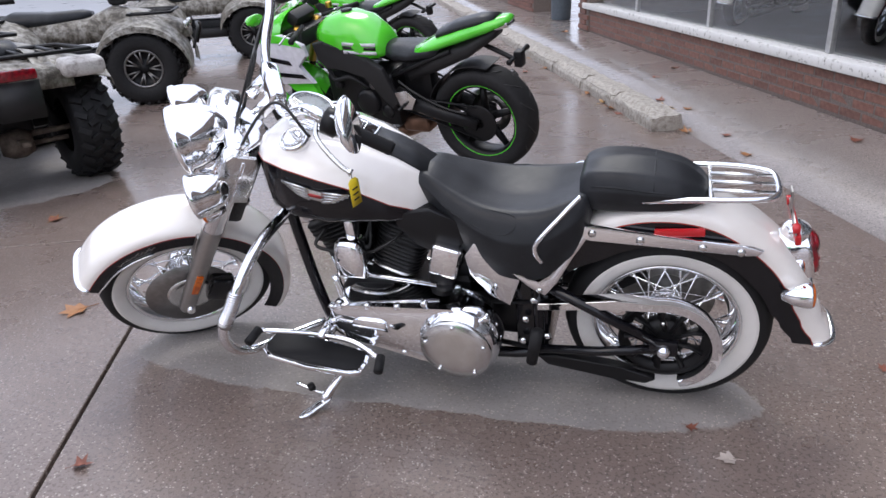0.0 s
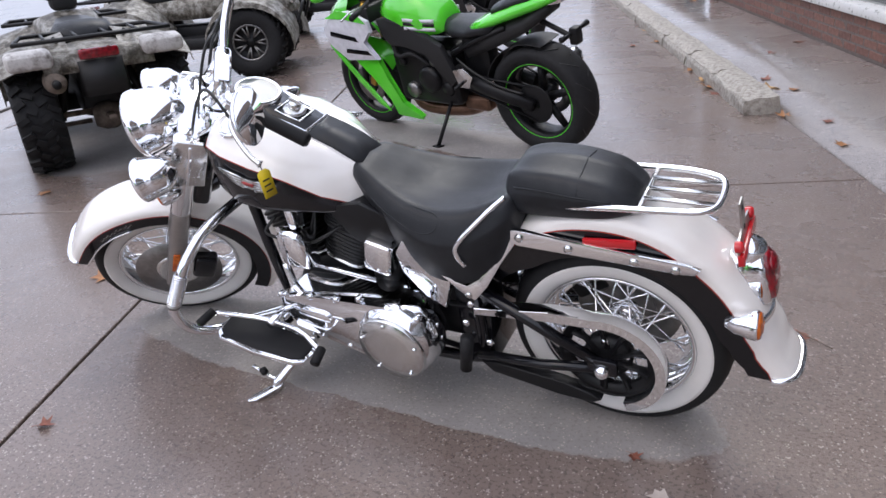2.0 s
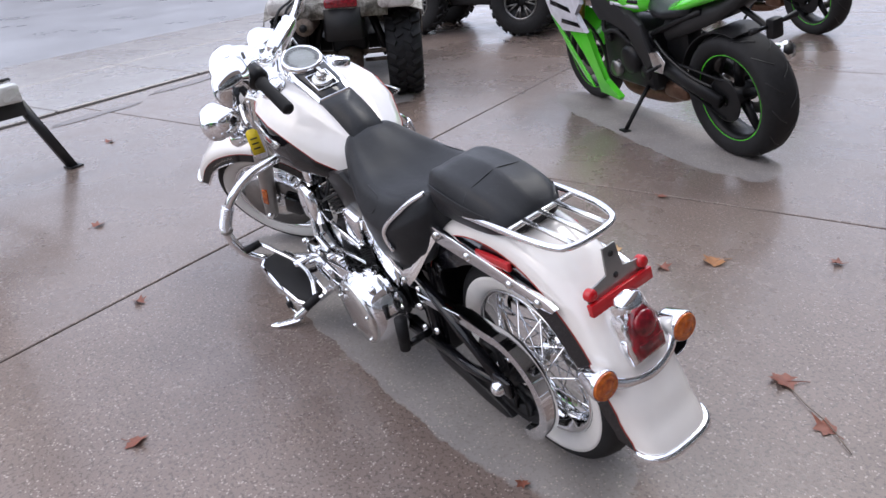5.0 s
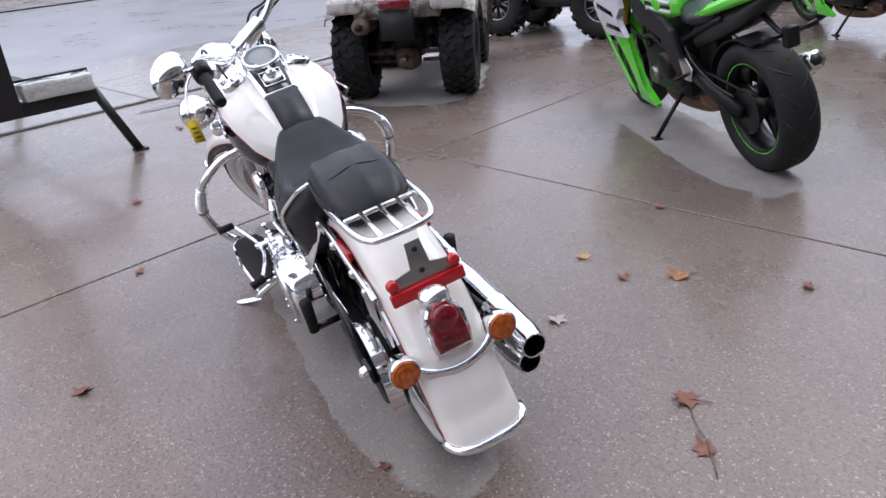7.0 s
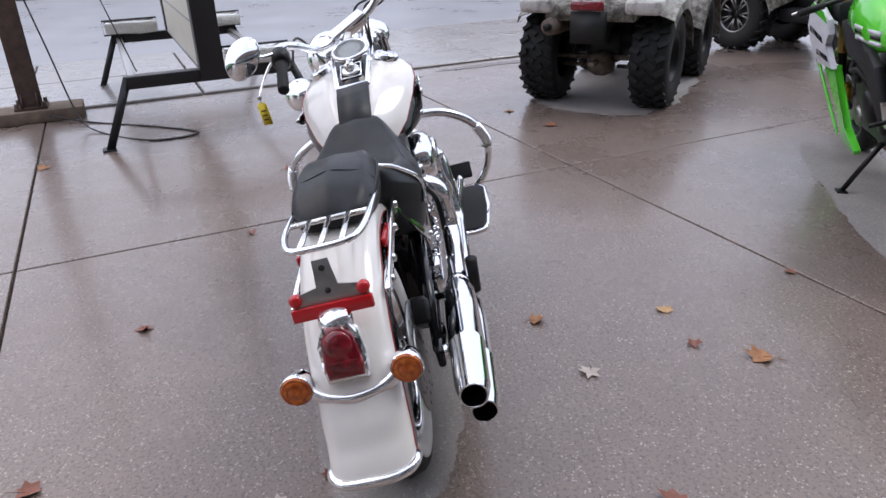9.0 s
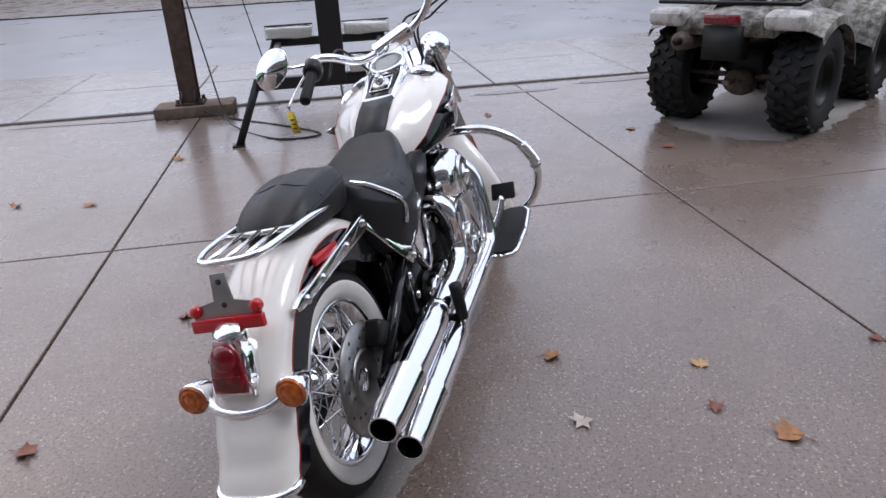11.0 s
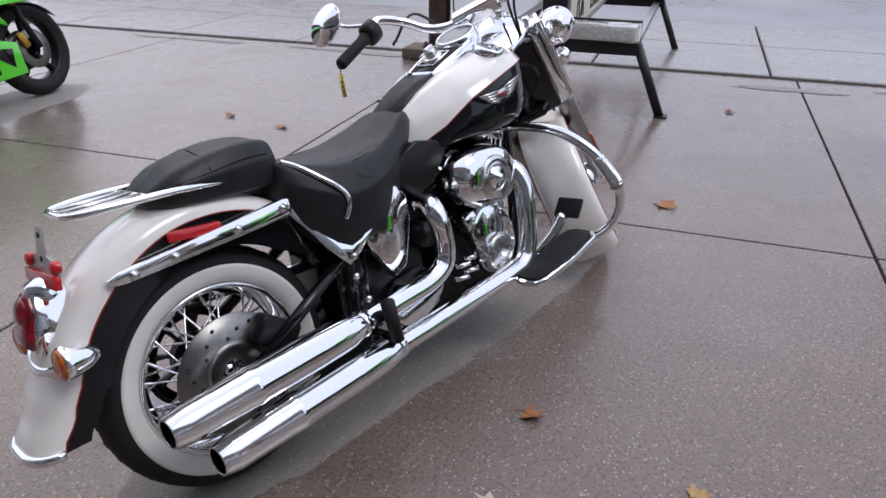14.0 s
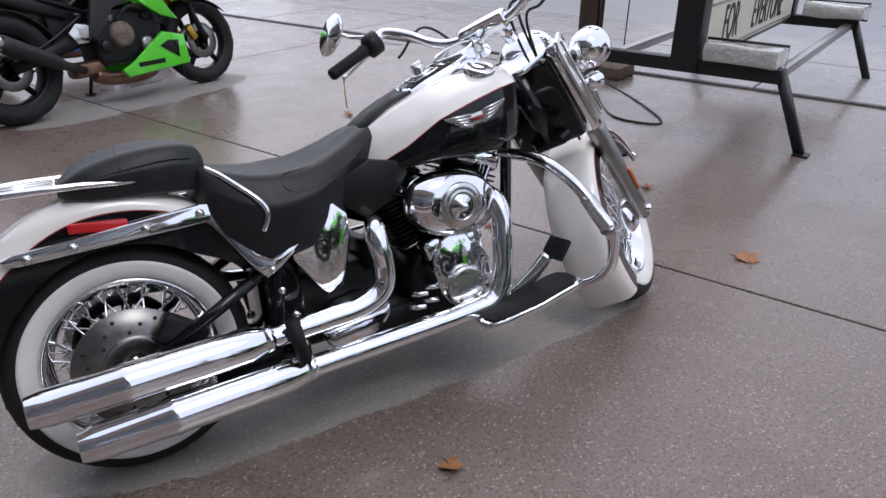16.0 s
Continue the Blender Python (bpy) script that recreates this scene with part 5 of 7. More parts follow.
# air cleaner and timer cover, cam chest
ac = cp("air_cleaner", loft([[Vector((0.804 + 0.130 * k * math.copysign(abs(math.cos(t)) ** 0.85, math.cos(t)), yy, 0.499 + 0.088 * k * math.copysign(abs(math.sin(t)) ** 0.9, math.sin(t)) - 0.10 * 0.128 * math.cos(t))) for t in [2 * math.pi * j / 44 for j in range(44)]] for yy, k in ((-0.10, 0.9), (-0.105, 0.99), (-0.15, 1.0), (-0.172, 0.96), (-0.186, 0.86), (-0.196, 0.68), (-0.20, 0.5))]), "chrome", "oval chrome air cleaner cover")
am = along((0.806, -0.196, 0.497), (0, -1, 0))
part("cover_insert", lathe([(0.062, -0.004), (0.062, 0.006), (0.056, 0.010), (0.040, 0.008), (0.036, 0.012), (0.034, 0.008)], 40, am), "polish", ac, "ringed polished insert")
part("insert_dome", lathe([(0.034, 0.006), (0.030, 0.012), (0.014, 0.014), (0.012, 0.022), (0.007, 0.026), (0, 0.026)], 32, am), "chrome", ac)
bm = bmesh.new()
for k in range(16):
    a = radians(30 + 120 * k / 15)
    box(0.003, 0.007, 0.001, am @ Matrix.Rotation(a - math.pi / 2, 4, "Z") @ Matrix.Translation((0, 0.048, 0.0105)), bm=bm)
part("insert_print", bm, "letter", ac)
cam_chest = cp("cam_cover", plate(hull((0.825, 0.29), 0.085, (0.80, 0.345), 0.075), 0.08, Matrix.Translation((0, -0.125, 0)) @ XZ, 0.014), "chrome", "chrome cam cover")
part("timer_cover", lathe([(0.058, -0.01), (0.058, 0.016), (0.054, 0.020), (0.046, 0.021), (0.030, 0.0205), (0, 0.0205)], 40, along((0.813, -0.165, 0.272), (0, -1, 0))), "polish", cam_chest, "round polished timer cover")
for k in range(5):
    a = radians(18 + 72 * k)
    part("cover_bolt", lathe([(0.005, 0), (0.005, 0.003), (0, 0.0035)], 8, along((0.813 + 0.04 * math.cos(a), -0.186, 0.272 + 0.04 * math.sin(a)), (0, -1, 0))), "steel", cam_chest)
for x in (0.74, 0.86):
    part("tappet_block", box(0.055, 0.05, 0.055, Matrix.Translation((x, -0.13, 0.385)) @ Matrix.Rotation(radians(-20 if x < 0.8 else 20), 4, "Y"), 0.012, 2), "chrome", cam_chest, "chrome tappet block")
cp("gearbox_cover", plate(hull((0.47, 0.245), 0.060, (0.55, 0.265), 0.05), 0.05, Matrix.Translation((0, -0.13, 0)) @ XZ, 0.015), "chrome", "chrome gearbox side cover")
for x, z in ((0.66, 0.235), (0.70, 0.245), (0.67, 0.27), (0.71, 0.28)):
    cp("oil_line_fitting", tube([(x, -0.13, z), (x + 0.04, -0.15, z + 0.003)], 0.008, 8), "chrome")
cp("starter_motor", tube([(0.60, -0.12, 0.39), (0.60, 0.10, 0.39)], 0.035, 16), "crinkle", "black starter motor")
cp("side_cover", loft([[Vector((x, y, z)) for y in (-0.125, 0.125)] for x, z in ((0.70, 0.62), (0.60, 0.64), (0.52, 0.60), (0.50, 0.52), (0.57, 0.49), (0.66, 0.55), (0.70, 0.62))], False, False), "satin_black", "black under-seat cover")
for sgn in (1, -1):
    mm3 = XZ.copy()
    mm3.translation = (0, 0.122 * sgn, 0)
    cp("side_panel", plate([(0.70, 0.625), (0.60, 0.645), (0.51, 0.61), (0.51, 0.55), (0.57, 0.50), (0.64, 0.53), (0.695, 0.59)], 0.02, mm3, 0.006), "satin_black", "black side panel below the tank")
# engine guard with wound springs
for sgn in (1, -1):
    g = spline([(1.045, 0.03 * sgn, 0.585), (1.045, 0.14 * sgn, 0.585), (1.058, 0.24 * sgn, 0.570), (1.080, 0.325 * sgn, 0.515), (1.108, 0.366 * sgn, 0.445), (1.150, 0.375 * sgn, 0.370), (1.165, 0.350 * sgn, 0.285), (1.145, 0.29 * sgn, 0.225), (1.085, 0.20 * sgn, 0.205), (1.00, 0.10 * sgn, 0.19)], 7)
    gd_ob = cp("engine_guard", tube(g, 0.0155, 12), "chrome", "chrome engine guard loop")
    seg = g[24:33]
    coil = []
    for i in range(len(seg) - 1):
        for q in range(14):
            t = q / 14
            p = seg[i].lerp(seg[i + 1], t)
            d = (seg[i + 1] - seg[i]).normalized()
            xx = d.orthogonal().normalized()
            yy = d.cross(xx)
            ang = 2 * math.pi * (i * 14 + q) / 7
            coil.append(p + (xx * math.cos(ang) + yy * math.sin(ang)) * 0.0185)
    part("spring_wrap", tube(coil, 0.0032, 5), "chrome", gd_ob, "wound chrome spring")
    part("guard_clamp", tube([seg[-1], seg[-1] + (g[34] - g[33]) * 0.9], 0.021, 12), "satin", gd_ob)
    # footboards
    fb = axes(Vector((0.948, 0.278 * sgn, 0.224)), Vector((0.978, 0.03 * sgn, 0.205)).normalized(), Vector((0, 1, 0)), Vector((-0.205, 0, 0.978)).normalized())
    shape = [(-0.150, -0.040), (-0.14, -0.052), (-0.06, -0.058), (0.10, -0.062), (0.135, -0.052), (0.148, -0.02), (0.145, 0.035), (0.12, 0.056), (0.0, 0.058), (-0.12, 0.046), (-0.148, 0.030), (-0.155, -0.01)]
    board = cp("footboard", plate([(x, y * sgn) for x, y in (shape if sgn > 0 else shape[::-1])], 0.016, fb, 0.005), "chrome", "chrome footboard with black rubber pad")
    part("rubber_pad", plate([(x * 0.93, y * 0.83 * sgn) for x, y in (shape if sgn > 0 else shape[::-1])], 0.010, fb @ Matrix.Translation((0, 0, 0.010)), 0.003), "rubber", board, "black rubber pad")
    part("board_bracket", tube([(0.96, 0.225 * sgn, 0.21), (0.95, 0.12 * sgn, 0.20)], 0.010, 8), "black", board)
    # passenger peg
    peg = cp("passenger_peg", tube([(0.335, 0.125 * sgn, 0.230), (0.330, (0.240 if sgn < 0 else 0.21) * sgn, 0.233)], 0.010, 8), "black", "black folded passenger peg")
    part("peg_rubber", tube([(0.330, (0.241 if sgn < 0 else 0.21) * sgn, 0.228), (0.312, (0.248 if sgn < 0 else 0.205) * sgn, 0.335)], [0.0155, 0.0175], 12), "rubber", peg)
# heel-toe shifter, brake pedal, side stand
sh = cp("gear_shifter", tube(spline([(1.09, 0.30, 0.315), (1.0, 0.262, 0.287), (0.93, 0.245, 0.272), (0.83, 0.25, 0.262), (0.74, 0.285, 0.240)], 6), 0.008, 8), "chrome", "chrome heel-toe gear shifter")
part("toe_peg", tube([(1.095, 0.30, 0.318), (1.10, 0.355, 0.315)], 0.013, 10), "rubber", sh)
part("heel_peg", tube([(0.745, 0.275, 0.242), (0.735, 0.325, 0.235)], 0.014, 10), "rubber", sh)
part("shift_pivot", tube([(0.93, 0.16, 0.27), (0.93, 0.26, 0.272)], 0.014, 10), "chrome", sh)
part("shift_link", tube(spline([(0.90, 0.20, 0.28), (0.88, 0.17, 0.34), (0.90, 0.15, 0.42)], 5), 0.012, 8), "chrome", sh)
bp = cp("brake_pedal", tube(spline([(0.93, -0.20, 0.215), (0.985, -0.235, 0.27), (1.03, -0.255, 0.325)], 6), 0.011, 8, flat=1.6), "chrome", "chrome brake pedal")
part("pedal_pad", box(0.014, 0.085, 0.062, axes(Vector((1.058, -0.256, 0.338)), Vector((0.6, 0, 0.8)), Y.copy(), Vector((-0.8, 0, 0.6))) @ Matrix.Rotation(radians(90), 4, "Y"), 0.006), "rubber", bp, "black rubber brake pad")
stand = cp("side_stand", tube(spline([(0.845, 0.18, 0.185), (0.89, 0.26, 0.135), (0.930, 0.330, 0.090)], 6), [0.014] * 12 + [0.010], 10), "chrome", "chrome side stand")
part("stand_foot", tube(spline([(0.912, 0.305, 0.090), (0.935, 0.338, 0.085), (0.960, 0.378, 0.083), (0.972, 0.402, 0.088)], 5), [0.006] + [0.016] * 10 + [0.013, 0.010, 0.008, 0.004], 10, flat=0.45), "chrome", stand)
part("stand_tang", tube(spline([(0.912, 0.310, 0.100), (0.957, 0.315, 0.113), (1.017, 0.305, 0.123)], 5), [0.005] * 10 + [0.007], 8), "chrome", stand)
part("stand_bumper", tube([(0.962, 0.317, 0.122), (0.965, 0.318, 0.138)], 0.011, 10), "rubber", stand)
# script line on the front fender's black panel
for sgn, rows in ((1, ff_l), (-1, ff_r)):
    pts = []
    base = [FA + (SF * math.cos(radians(a)) + SA * math.sin(radians(a))) * 0.278 + SL * sgn * 0.0885 for a in [30 + 1.1 * k for k in range(26)]]
    for k, p in enumerate(base):
        pts.append(p + SA * (0.007 * math.sin(k * 1.9) + (0.006 if k % 7 == 0 else 0)))
    part("fender_script", tube(pts, 0.0014, 5), "polish", ff, "silver script line")

# ---- sport motorcycles ----
def side_plate(outline, y, t, bevel=0.006):
    return plate(outline, t, Matrix.Translation((0, y, 0)) @ XZ, bevel)


def ring_wheel(root, name, o, R, width, rim_r, stripe, disc_side, spokes=5):
    wm = along(o, (0, 1, 0))
    hw = width / 2
    tyre_p = [(rim_r, hw * 0.72), (rim_r + 0.02, hw * 0.9), (R - 0.05, hw), (R - 0.022, hw * 0.86), (R - 0.006, hw * 0.5), (R, 0)]
    tyre_p += [(r, -h) for r, h in tyre_p[-2::-1]]
    rim = part(name, lathe([(rim_r, -hw * 0.72), (rim_r - 0.012, -hw * 0.7), (rim_r - 0.02, -hw * 0.3), (rim_r - 0.02, hw * 0.3), (rim_r - 0.012, hw * 0.7), (rim_r, hw * 0.72)], 48, wm), "satin_black", root)
    part("tyre", lathe(tyre_p, 56, wm), "tyre", rim, "black road tyre")
    for k in range(14):
        a0 = 2 * math.pi * k / 14
        for sgn in (1, -1):
            pts = [(R - 0.004, 0.10, 0.0), (R - 0.0085, 0.48, 0.10), (R - 0.0235, 0.83, 0.26)]
            part("tread_groove", tube(spline([wm @ Vector((r * math.cos(a0 + da), r * math.sin(a0 + da), hw * h * sgn)) for r, h, da in [(q[0] + 0.0036, q[1], q[2] + (0.22 if sgn > 0 else 0)) for q in pts]], 4), 0.0028, 5), "letter", rim)
    if stripe:
        for sgn in (1, -1):
            part("rim_stripe", lathe([(rim_r + 0.002, hw * 0.745 * sgn), (rim_r - 0.0005, hw * 0.755 * sgn), (rim_r - 0.003, hw * 0.735 * sgn)], 48, wm), "green", rim, "thin green rim stripe")
    part("hub", lathe([(0.05, -hw * 0.7), (0.05, hw * 0.7), (0, hw * 0.75)], 20, wm), "satin_black", rim)
    for k in range(spokes):
        a = 2 * math.pi * k / spokes + 0.3
        part("spoke", tube([wm @ Vector((0.04 * math.cos(a), 0.04 * math.sin(a), 0)), wm @ Vector(((rim_r - 0.012) * math.cos(a), (rim_r - 0.012) * math.sin(a), 0))], [0.026, 0.018], 8), "satin_black", rim)
    for sgn in disc_side:
        part("brake_disc", lathe([(0.07, hw * 0.8 * sgn), (0.125, hw * 0.8 * sgn), (0.125, hw * 0.8 * sgn + 0.005), (0.07, hw * 0.8 * sgn + 0.005)], 36, wm), "steel", rim)
    return rim


def sport_bike(name, m, label, body="green", accent="white_decal", stripe=True, fork="gold", race=True):
    root = thing(name, m, label, "motorcycle", "parked sport motorcycles")
    P = lambda nm, bm, mat, lb="", par=None: part(nm, bm, mat, par or root, lb)
    WB = 1.38
    ring_wheel(root, "rear_wheel", (0, 0, 0.318), 0.318, 0.18, 0.217, stripe, (-1,))
    ring_wheel(root, "front_wheel", (WB, 0, 0.298), 0.298, 0.12, 0.215, stripe, (1, -1))
    for sgn in (1, -1):
        P("swingarm", tube([(0.0, 0.115 * sgn, 0.318), (0.25, 0.115 * sgn, 0.38), (0.52, 0.10 * sgn, 0.46)], [0.026, 0.032, 0.045], 12, flat=1.3), "satin_black", "black swingarm")
        fr = P("frame_spar", side_plate([(1.04, 0.78), (0.94, 0.80), (0.80, 0.735), (0.66, 0.70), (0.56, 0.64), (0.48, 0.44), (0.54, 0.39), (0.60, 0.50), (0.68, 0.60), (0.84, 0.64), (0.96, 0.62), (1.02, 0.68)], 0.135 * sgn, 0.045, 0.016), "grey_plastic", "black frame spar")
        up = P("side_fairing", side_plate([(1.50, 0.71), (1.40, 0.82), (1.22, 0.85), (1.06, 0.79), (1.05, 0.72), (1.15, 0.66), (1.04, 0.55), (1.33, 0.53), (1.46, 0.62)] if race else [(1.50, 0.70), (1.46, 0.82), (1.28, 0.88), (1.08, 0.84), (1.0, 0.72), (1.12, 0.62), (1.26, 0.58), (1.40, 0.62)], 0.195 * sgn, 0.03, 0.010), accent if race else body, "painted side fairing")
        part("fairing_stripe", side_plate([(1.43, 0.69), (1.42, 0.72), (1.20, 0.69), (1.18, 0.66)], 0.2125 * sgn, 0.004, 0.001), "black" if race else "grey_plastic", up)
        part("fairing_stripe", side_plate([(1.32, 0.585), (1.31, 0.612), (1.12, 0.607), (1.09, 0.58)], 0.2125 * sgn, 0.004, 0.001), "black" if race else body, up)
        part("fairing_stripe", side_plate([(1.44, 0.80), (1.30, 0.855), (1.12, 0.825), (1.07, 0.775), (1.26, 0.80)], 0.2125 * sgn, 0.004, 0.001), body, up)
        low = P("belly_fairing", side_plate([(1.31, 0.54), (1.07, 0.56), (1.04, 0.42), (0.96, 0.26), (0.80, 0.19), (0.82, 0.165), (1.03, 0.175), (1.05, 0.29), (1.17, 0.42)] if race else [(1.14, 0.36), (0.98, 0.40), (0.72, 0.24), (0.62, 0.20), (0.66, 0.15), (1.14, 0.17)], 0.17 * sgn, 0.035, 0.010), body, "lower belly fairing")
        if not race:
            P("mid_fairing", side_plate([(1.22, 0.66), (1.05, 0.70), (0.86, 0.60), (0.90, 0.57), (1.0, 0.50), (1.12, 0.46), (1.02, 0.60), (1.16, 0.64)], 0.185 * sgn, 0.03, 0.008), body, "angular mid fairing")
            part("fairing_slot", side_plate([(1.08, 0.33), (1.0, 0.34), (0.93, 0.31), (1.06, 0.22)], 0.19 * sgn, 0.005, 0.001), "black", low)
            bmw = bmesh.new()
            for q in range(1):
                box(0.20, 0.004, 0.028, Matrix.Translation((0.84, 0.189 * sgn, 0.215)), bm=bmw)
            part("maker_mark", bmw, "black", low, "plain dark maker mark")
        else:
            P("fairing_wing", side_plate([(1.47, 0.64), (1.49, 0.615), (1.30, 0.38), (1.16, 0.235), (1.08, 0.20), (1.11, 0.25), (1.27, 0.41)], 0.19 * sgn, 0.012, 0.004), body, "green fairing edge")
        P("fork_leg", tube([(1.16, 0.095 * sgn, 0.86), (1.29, 0.095 * sgn, 0.58)], 0.026, 12), fork, "anodised fork tube")
        P("fork_lower", tube([(1.29, 0.095 * sgn, 0.58), (WB, 0.095 * sgn, 0.298)], 0.021, 12), "satin_black", "fork lower")
        P("front_caliper", box(0.05, 0.035, 0.10, Matrix.Translation((WB - 0.10, 0.085 * sgn, 0.36)) @ Matrix.Rotation(radians(-25), 4, "Y"), 0.01), "gold" if fork == "gold" else "satin_black", "brake caliper")
        bar2 = P("clip_on_bar", tube([(1.12, 0.10 * sgn, 0.87), (1.02, 0.33 * sgn, 0.86)], 0.012, 10), "satin_black", "black clip-on handlebar")
        part("grip", tube([(1.065, 0.225 * sgn, 0.864), (1.015, 0.34 * sgn, 0.86)], 0.018, 12), "rubber", bar2)
        part("lever", tube([(1.10, 0.19 * sgn, 0.868), (1.13, 0.25 * sgn, 0.86), (1.09, 0.36 * sgn, 0.85)], 0.006, 6), "polish", bar2)
        part("mirror_stalk", tube([(1.30, 0.15 * sgn, 0.93), (1.26, 0.30 * sgn, 0.98)], 0.007, 6), "satin_black", bar2)
        part("mirror_shell", loft([[Vector((1.25 + dx, 0.34 * sgn + yy * k, 0.985 + zz * k)) for yy, zz in [(0.065 * math.cos(a), 0.032 * math.sin(a)) for a in [2 * math.pi * j / 14 for j in range(14)]]] for dx, k in ((-0.012, 0.95), (0.0, 1.0), (0.03, 0.75), (0.045, 0.3))]), body if not race else "green", bar2)
        P("footpeg", tube([(0.46, 0.13 * sgn, 0.42), (0.45, 0.215 * sgn, 0.42)], 0.011, 8), "satin_black", "footpeg")
        P("heel_plate", side_plate([(0.50, 0.50), (0.42, 0.52), (0.36, 0.47), (0.40, 0.40), (0.47, 0.40)], 0.15 * sgn, 0.012, 0.003), "polish", "alloy heel plate")
    P("engine", box(0.50, 0.24, 0.36, Matrix.Translation((0.78, 0, 0.42)), 0.05, 3), "crinkle", "black engine block")
    for sgn in (1, -1):
        P("engine_cover", lathe([(0.085, 0), (0.08, 0.03), (0.06, 0.042), (0, 0.046)], 24, along((0.72, 0.115 * sgn, 0.42), (0, sgn, 0))), "mud" if not race else "crinkle", "engine side cover")
    for q, (p, r2) in enumerate((((0.92, 0.13, 0.52), 0.03), ((0.88, 0.14, 0.34), 0.05), ((0.60, 0.12, 0.36), 0.045), ((0.66, 0.13, 0.53), 0.028))):
        for sgn in (1, -1):
            P("engine_casing", lathe([(r2, -0.04), (r2, 0.0), (r2 * 0.8, 0.012), (0, 0.014)], 16, along((p[0], p[1] * sgn, p[2]), (0, sgn, 0))), "steel" if q % 2 else "satin_black")
    for sgn in (1, -1):
        P("coolant_hose", tube(spline([(1.0, 0.10 * sgn, 0.62), (0.92, 0.15 * sgn, 0.56), (0.80, 0.15 * sgn, 0.58), (0.70, 0.12 * sgn, 0.50)], 5), 0.014, 8), "rubber", "black coolant hose")
        P("rear_brake_line", tube(spline([(0.48, 0.12 * sgn, 0.56), (0.36, 0.14 * sgn, 0.50), (0.20, 0.13 * sgn, 0.42), (0.06, 0.11 * sgn, 0.38)], 5), 0.007, 6), "cable", "black hose")
        P("subframe_rail", tube([(0.52, 0.10 * sgn, 0.58), (0.34, 0.105 * sgn, 0.66), (0.12, 0.09 * sgn, 0.74)], 0.016, 8), "satin_black", "black subframe rail")
    P("sprocket", lathe([(0.03, 0.0), (0.105, 0.0), (0.112, 0.003), (0.105, 0.006), (0.03, 0.006)], 40, along((0, 0.088, 0.318), (0, 1, 0))), "satin_black", "dark rear sprocket")
    for zz in (0.318 + 0.10, 0.318 - 0.10):
        P("drive_chain", tube([(0.0, 0.092, zz), (0.54, 0.10, 0.43 + (0.035 if zz > 0.318 else -0.035))], 0.010, 6, flat=0.6), "satin_black", "dark drive chain")
    P("exhaust_header", tube(spline([(1.02, 0, 0.40), (0.98, 0, 0.20), (0.85, -0.02, 0.15), (0.62, -0.04, 0.16), (0.5, -0.05, 0.20)], 6), 0.045, 14), "brown_pipe", "heat-browned exhaust")
    P("collector_box", box(0.20, 0.15, 0.10, Matrix.Translation((0.47, -0.02, 0.245)), 0.035, 3), "brown_pipe", "browned exhaust collector")
    sil = P("silencer", tube([(0.42, -0.10, 0.24), (0.28, -0.15, 0.29), (0.20, -0.17, 0.33), (-0.03, -0.185, 0.45), (-0.07, -0.187, 0.47)], [0.025, 0.03, 0.050, 0.056, 0.052], 8), "grey_plastic" if not race else "satin", "angular silencer")
    part("silencer_tip", tube([(-0.065, -0.187, 0.467), (-0.115, -0.189, 0.492)], [0.057, 0.047], 6), "polish", sil)
    part("silencer_bore", tube([(-0.108, -0.189, 0.489), (-0.1165, -0.189, 0.4935)], 0.03, 6), "letter", sil)
    # tank, seat, tail
    def hump(rows):
        secs = []
        for x, w2, zb, zt in rows:
            half = spline([Vector((x, 0, zt)), Vector((x, w2 * 0.6, zt - 0.08 * (zt - zb))), Vector((x, w2 * 0.95, zb + 0.6 * (zt - zb))), Vector((x, w2, zb + 0.25 * (zt - zb))), Vector((x, w2 * 0.85, zb))], 4)
            secs.append(half + [Vector((v.x, -v.y, v.z)) for v in half[:0:-1]])
        return loft(secs)
    tk = P("fuel_tank", hump([(0.56, 0.08, 0.70, 0.775), (0.60, 0.115, 0.69, 0.83), (0.70, 0.145, 0.68, 0.905), (0.82, 0.158, 0.69, 0.935), (0.94, 0.150, 0.72, 0.925), (1.01, 0.12, 0.76, 0.885), (1.03, 0.08, 0.78, 0.84)]), body, "glossy fuel tank")
    part("fuel_cap", lathe([(0.035, 0), (0.034, 0.006), (0, 0.008)], 20, along((0.84, 0, 0.934), (0, 0, 1))), "satin_black", tk)
    for sgn in (1, -1):
        for z0, dm in ((0.712, accent), (0.738, "black" if accent != "black" else "white_decal"), (0.760, accent)):
            wx = [(x, 0.115 + 0.043 * min(1, (x - 0.60) / 0.20) ** 0.8) for x in (0.60, 0.63, 0.66, 0.70, 0.75, 0.80)]
            part("tank_decal", loft([[Vector((x, (w2 * f + d) * sgn, z0 + 0.10 * (x - 0.60) + dz)) for dz, f, d in ((0, 1.0, 0.004), (0.018, 0.992, 0.004), (0.018, 0.992, -0.006), (0, 1.0, -0.006))] for x, w2 in wx]), dm, tk)
    P("rider_seat", hump([(0.20, 0.11, 0.70, 0.80), (0.26, 0.13, 0.70, 0.775), (0.38, 0.135, 0.68, 0.755), (0.50, 0.11, 0.67, 0.76), (0.58, 0.07, 0.68, 0.765)]), "leather", "black rider seat")
    tl2 = P("tail_cowl", hump([(0.36, 0.12, 0.70, 0.755), (0.22, 0.125, 0.74, 0.81), (0.05, 0.115, 0.79, 0.865), (-0.10, 0.09, 0.835, 0.90), (-0.20, 0.06, 0.87, 0.915), (-0.23, 0.03, 0.885, 0.91)]), body, "pointed tail cowl")
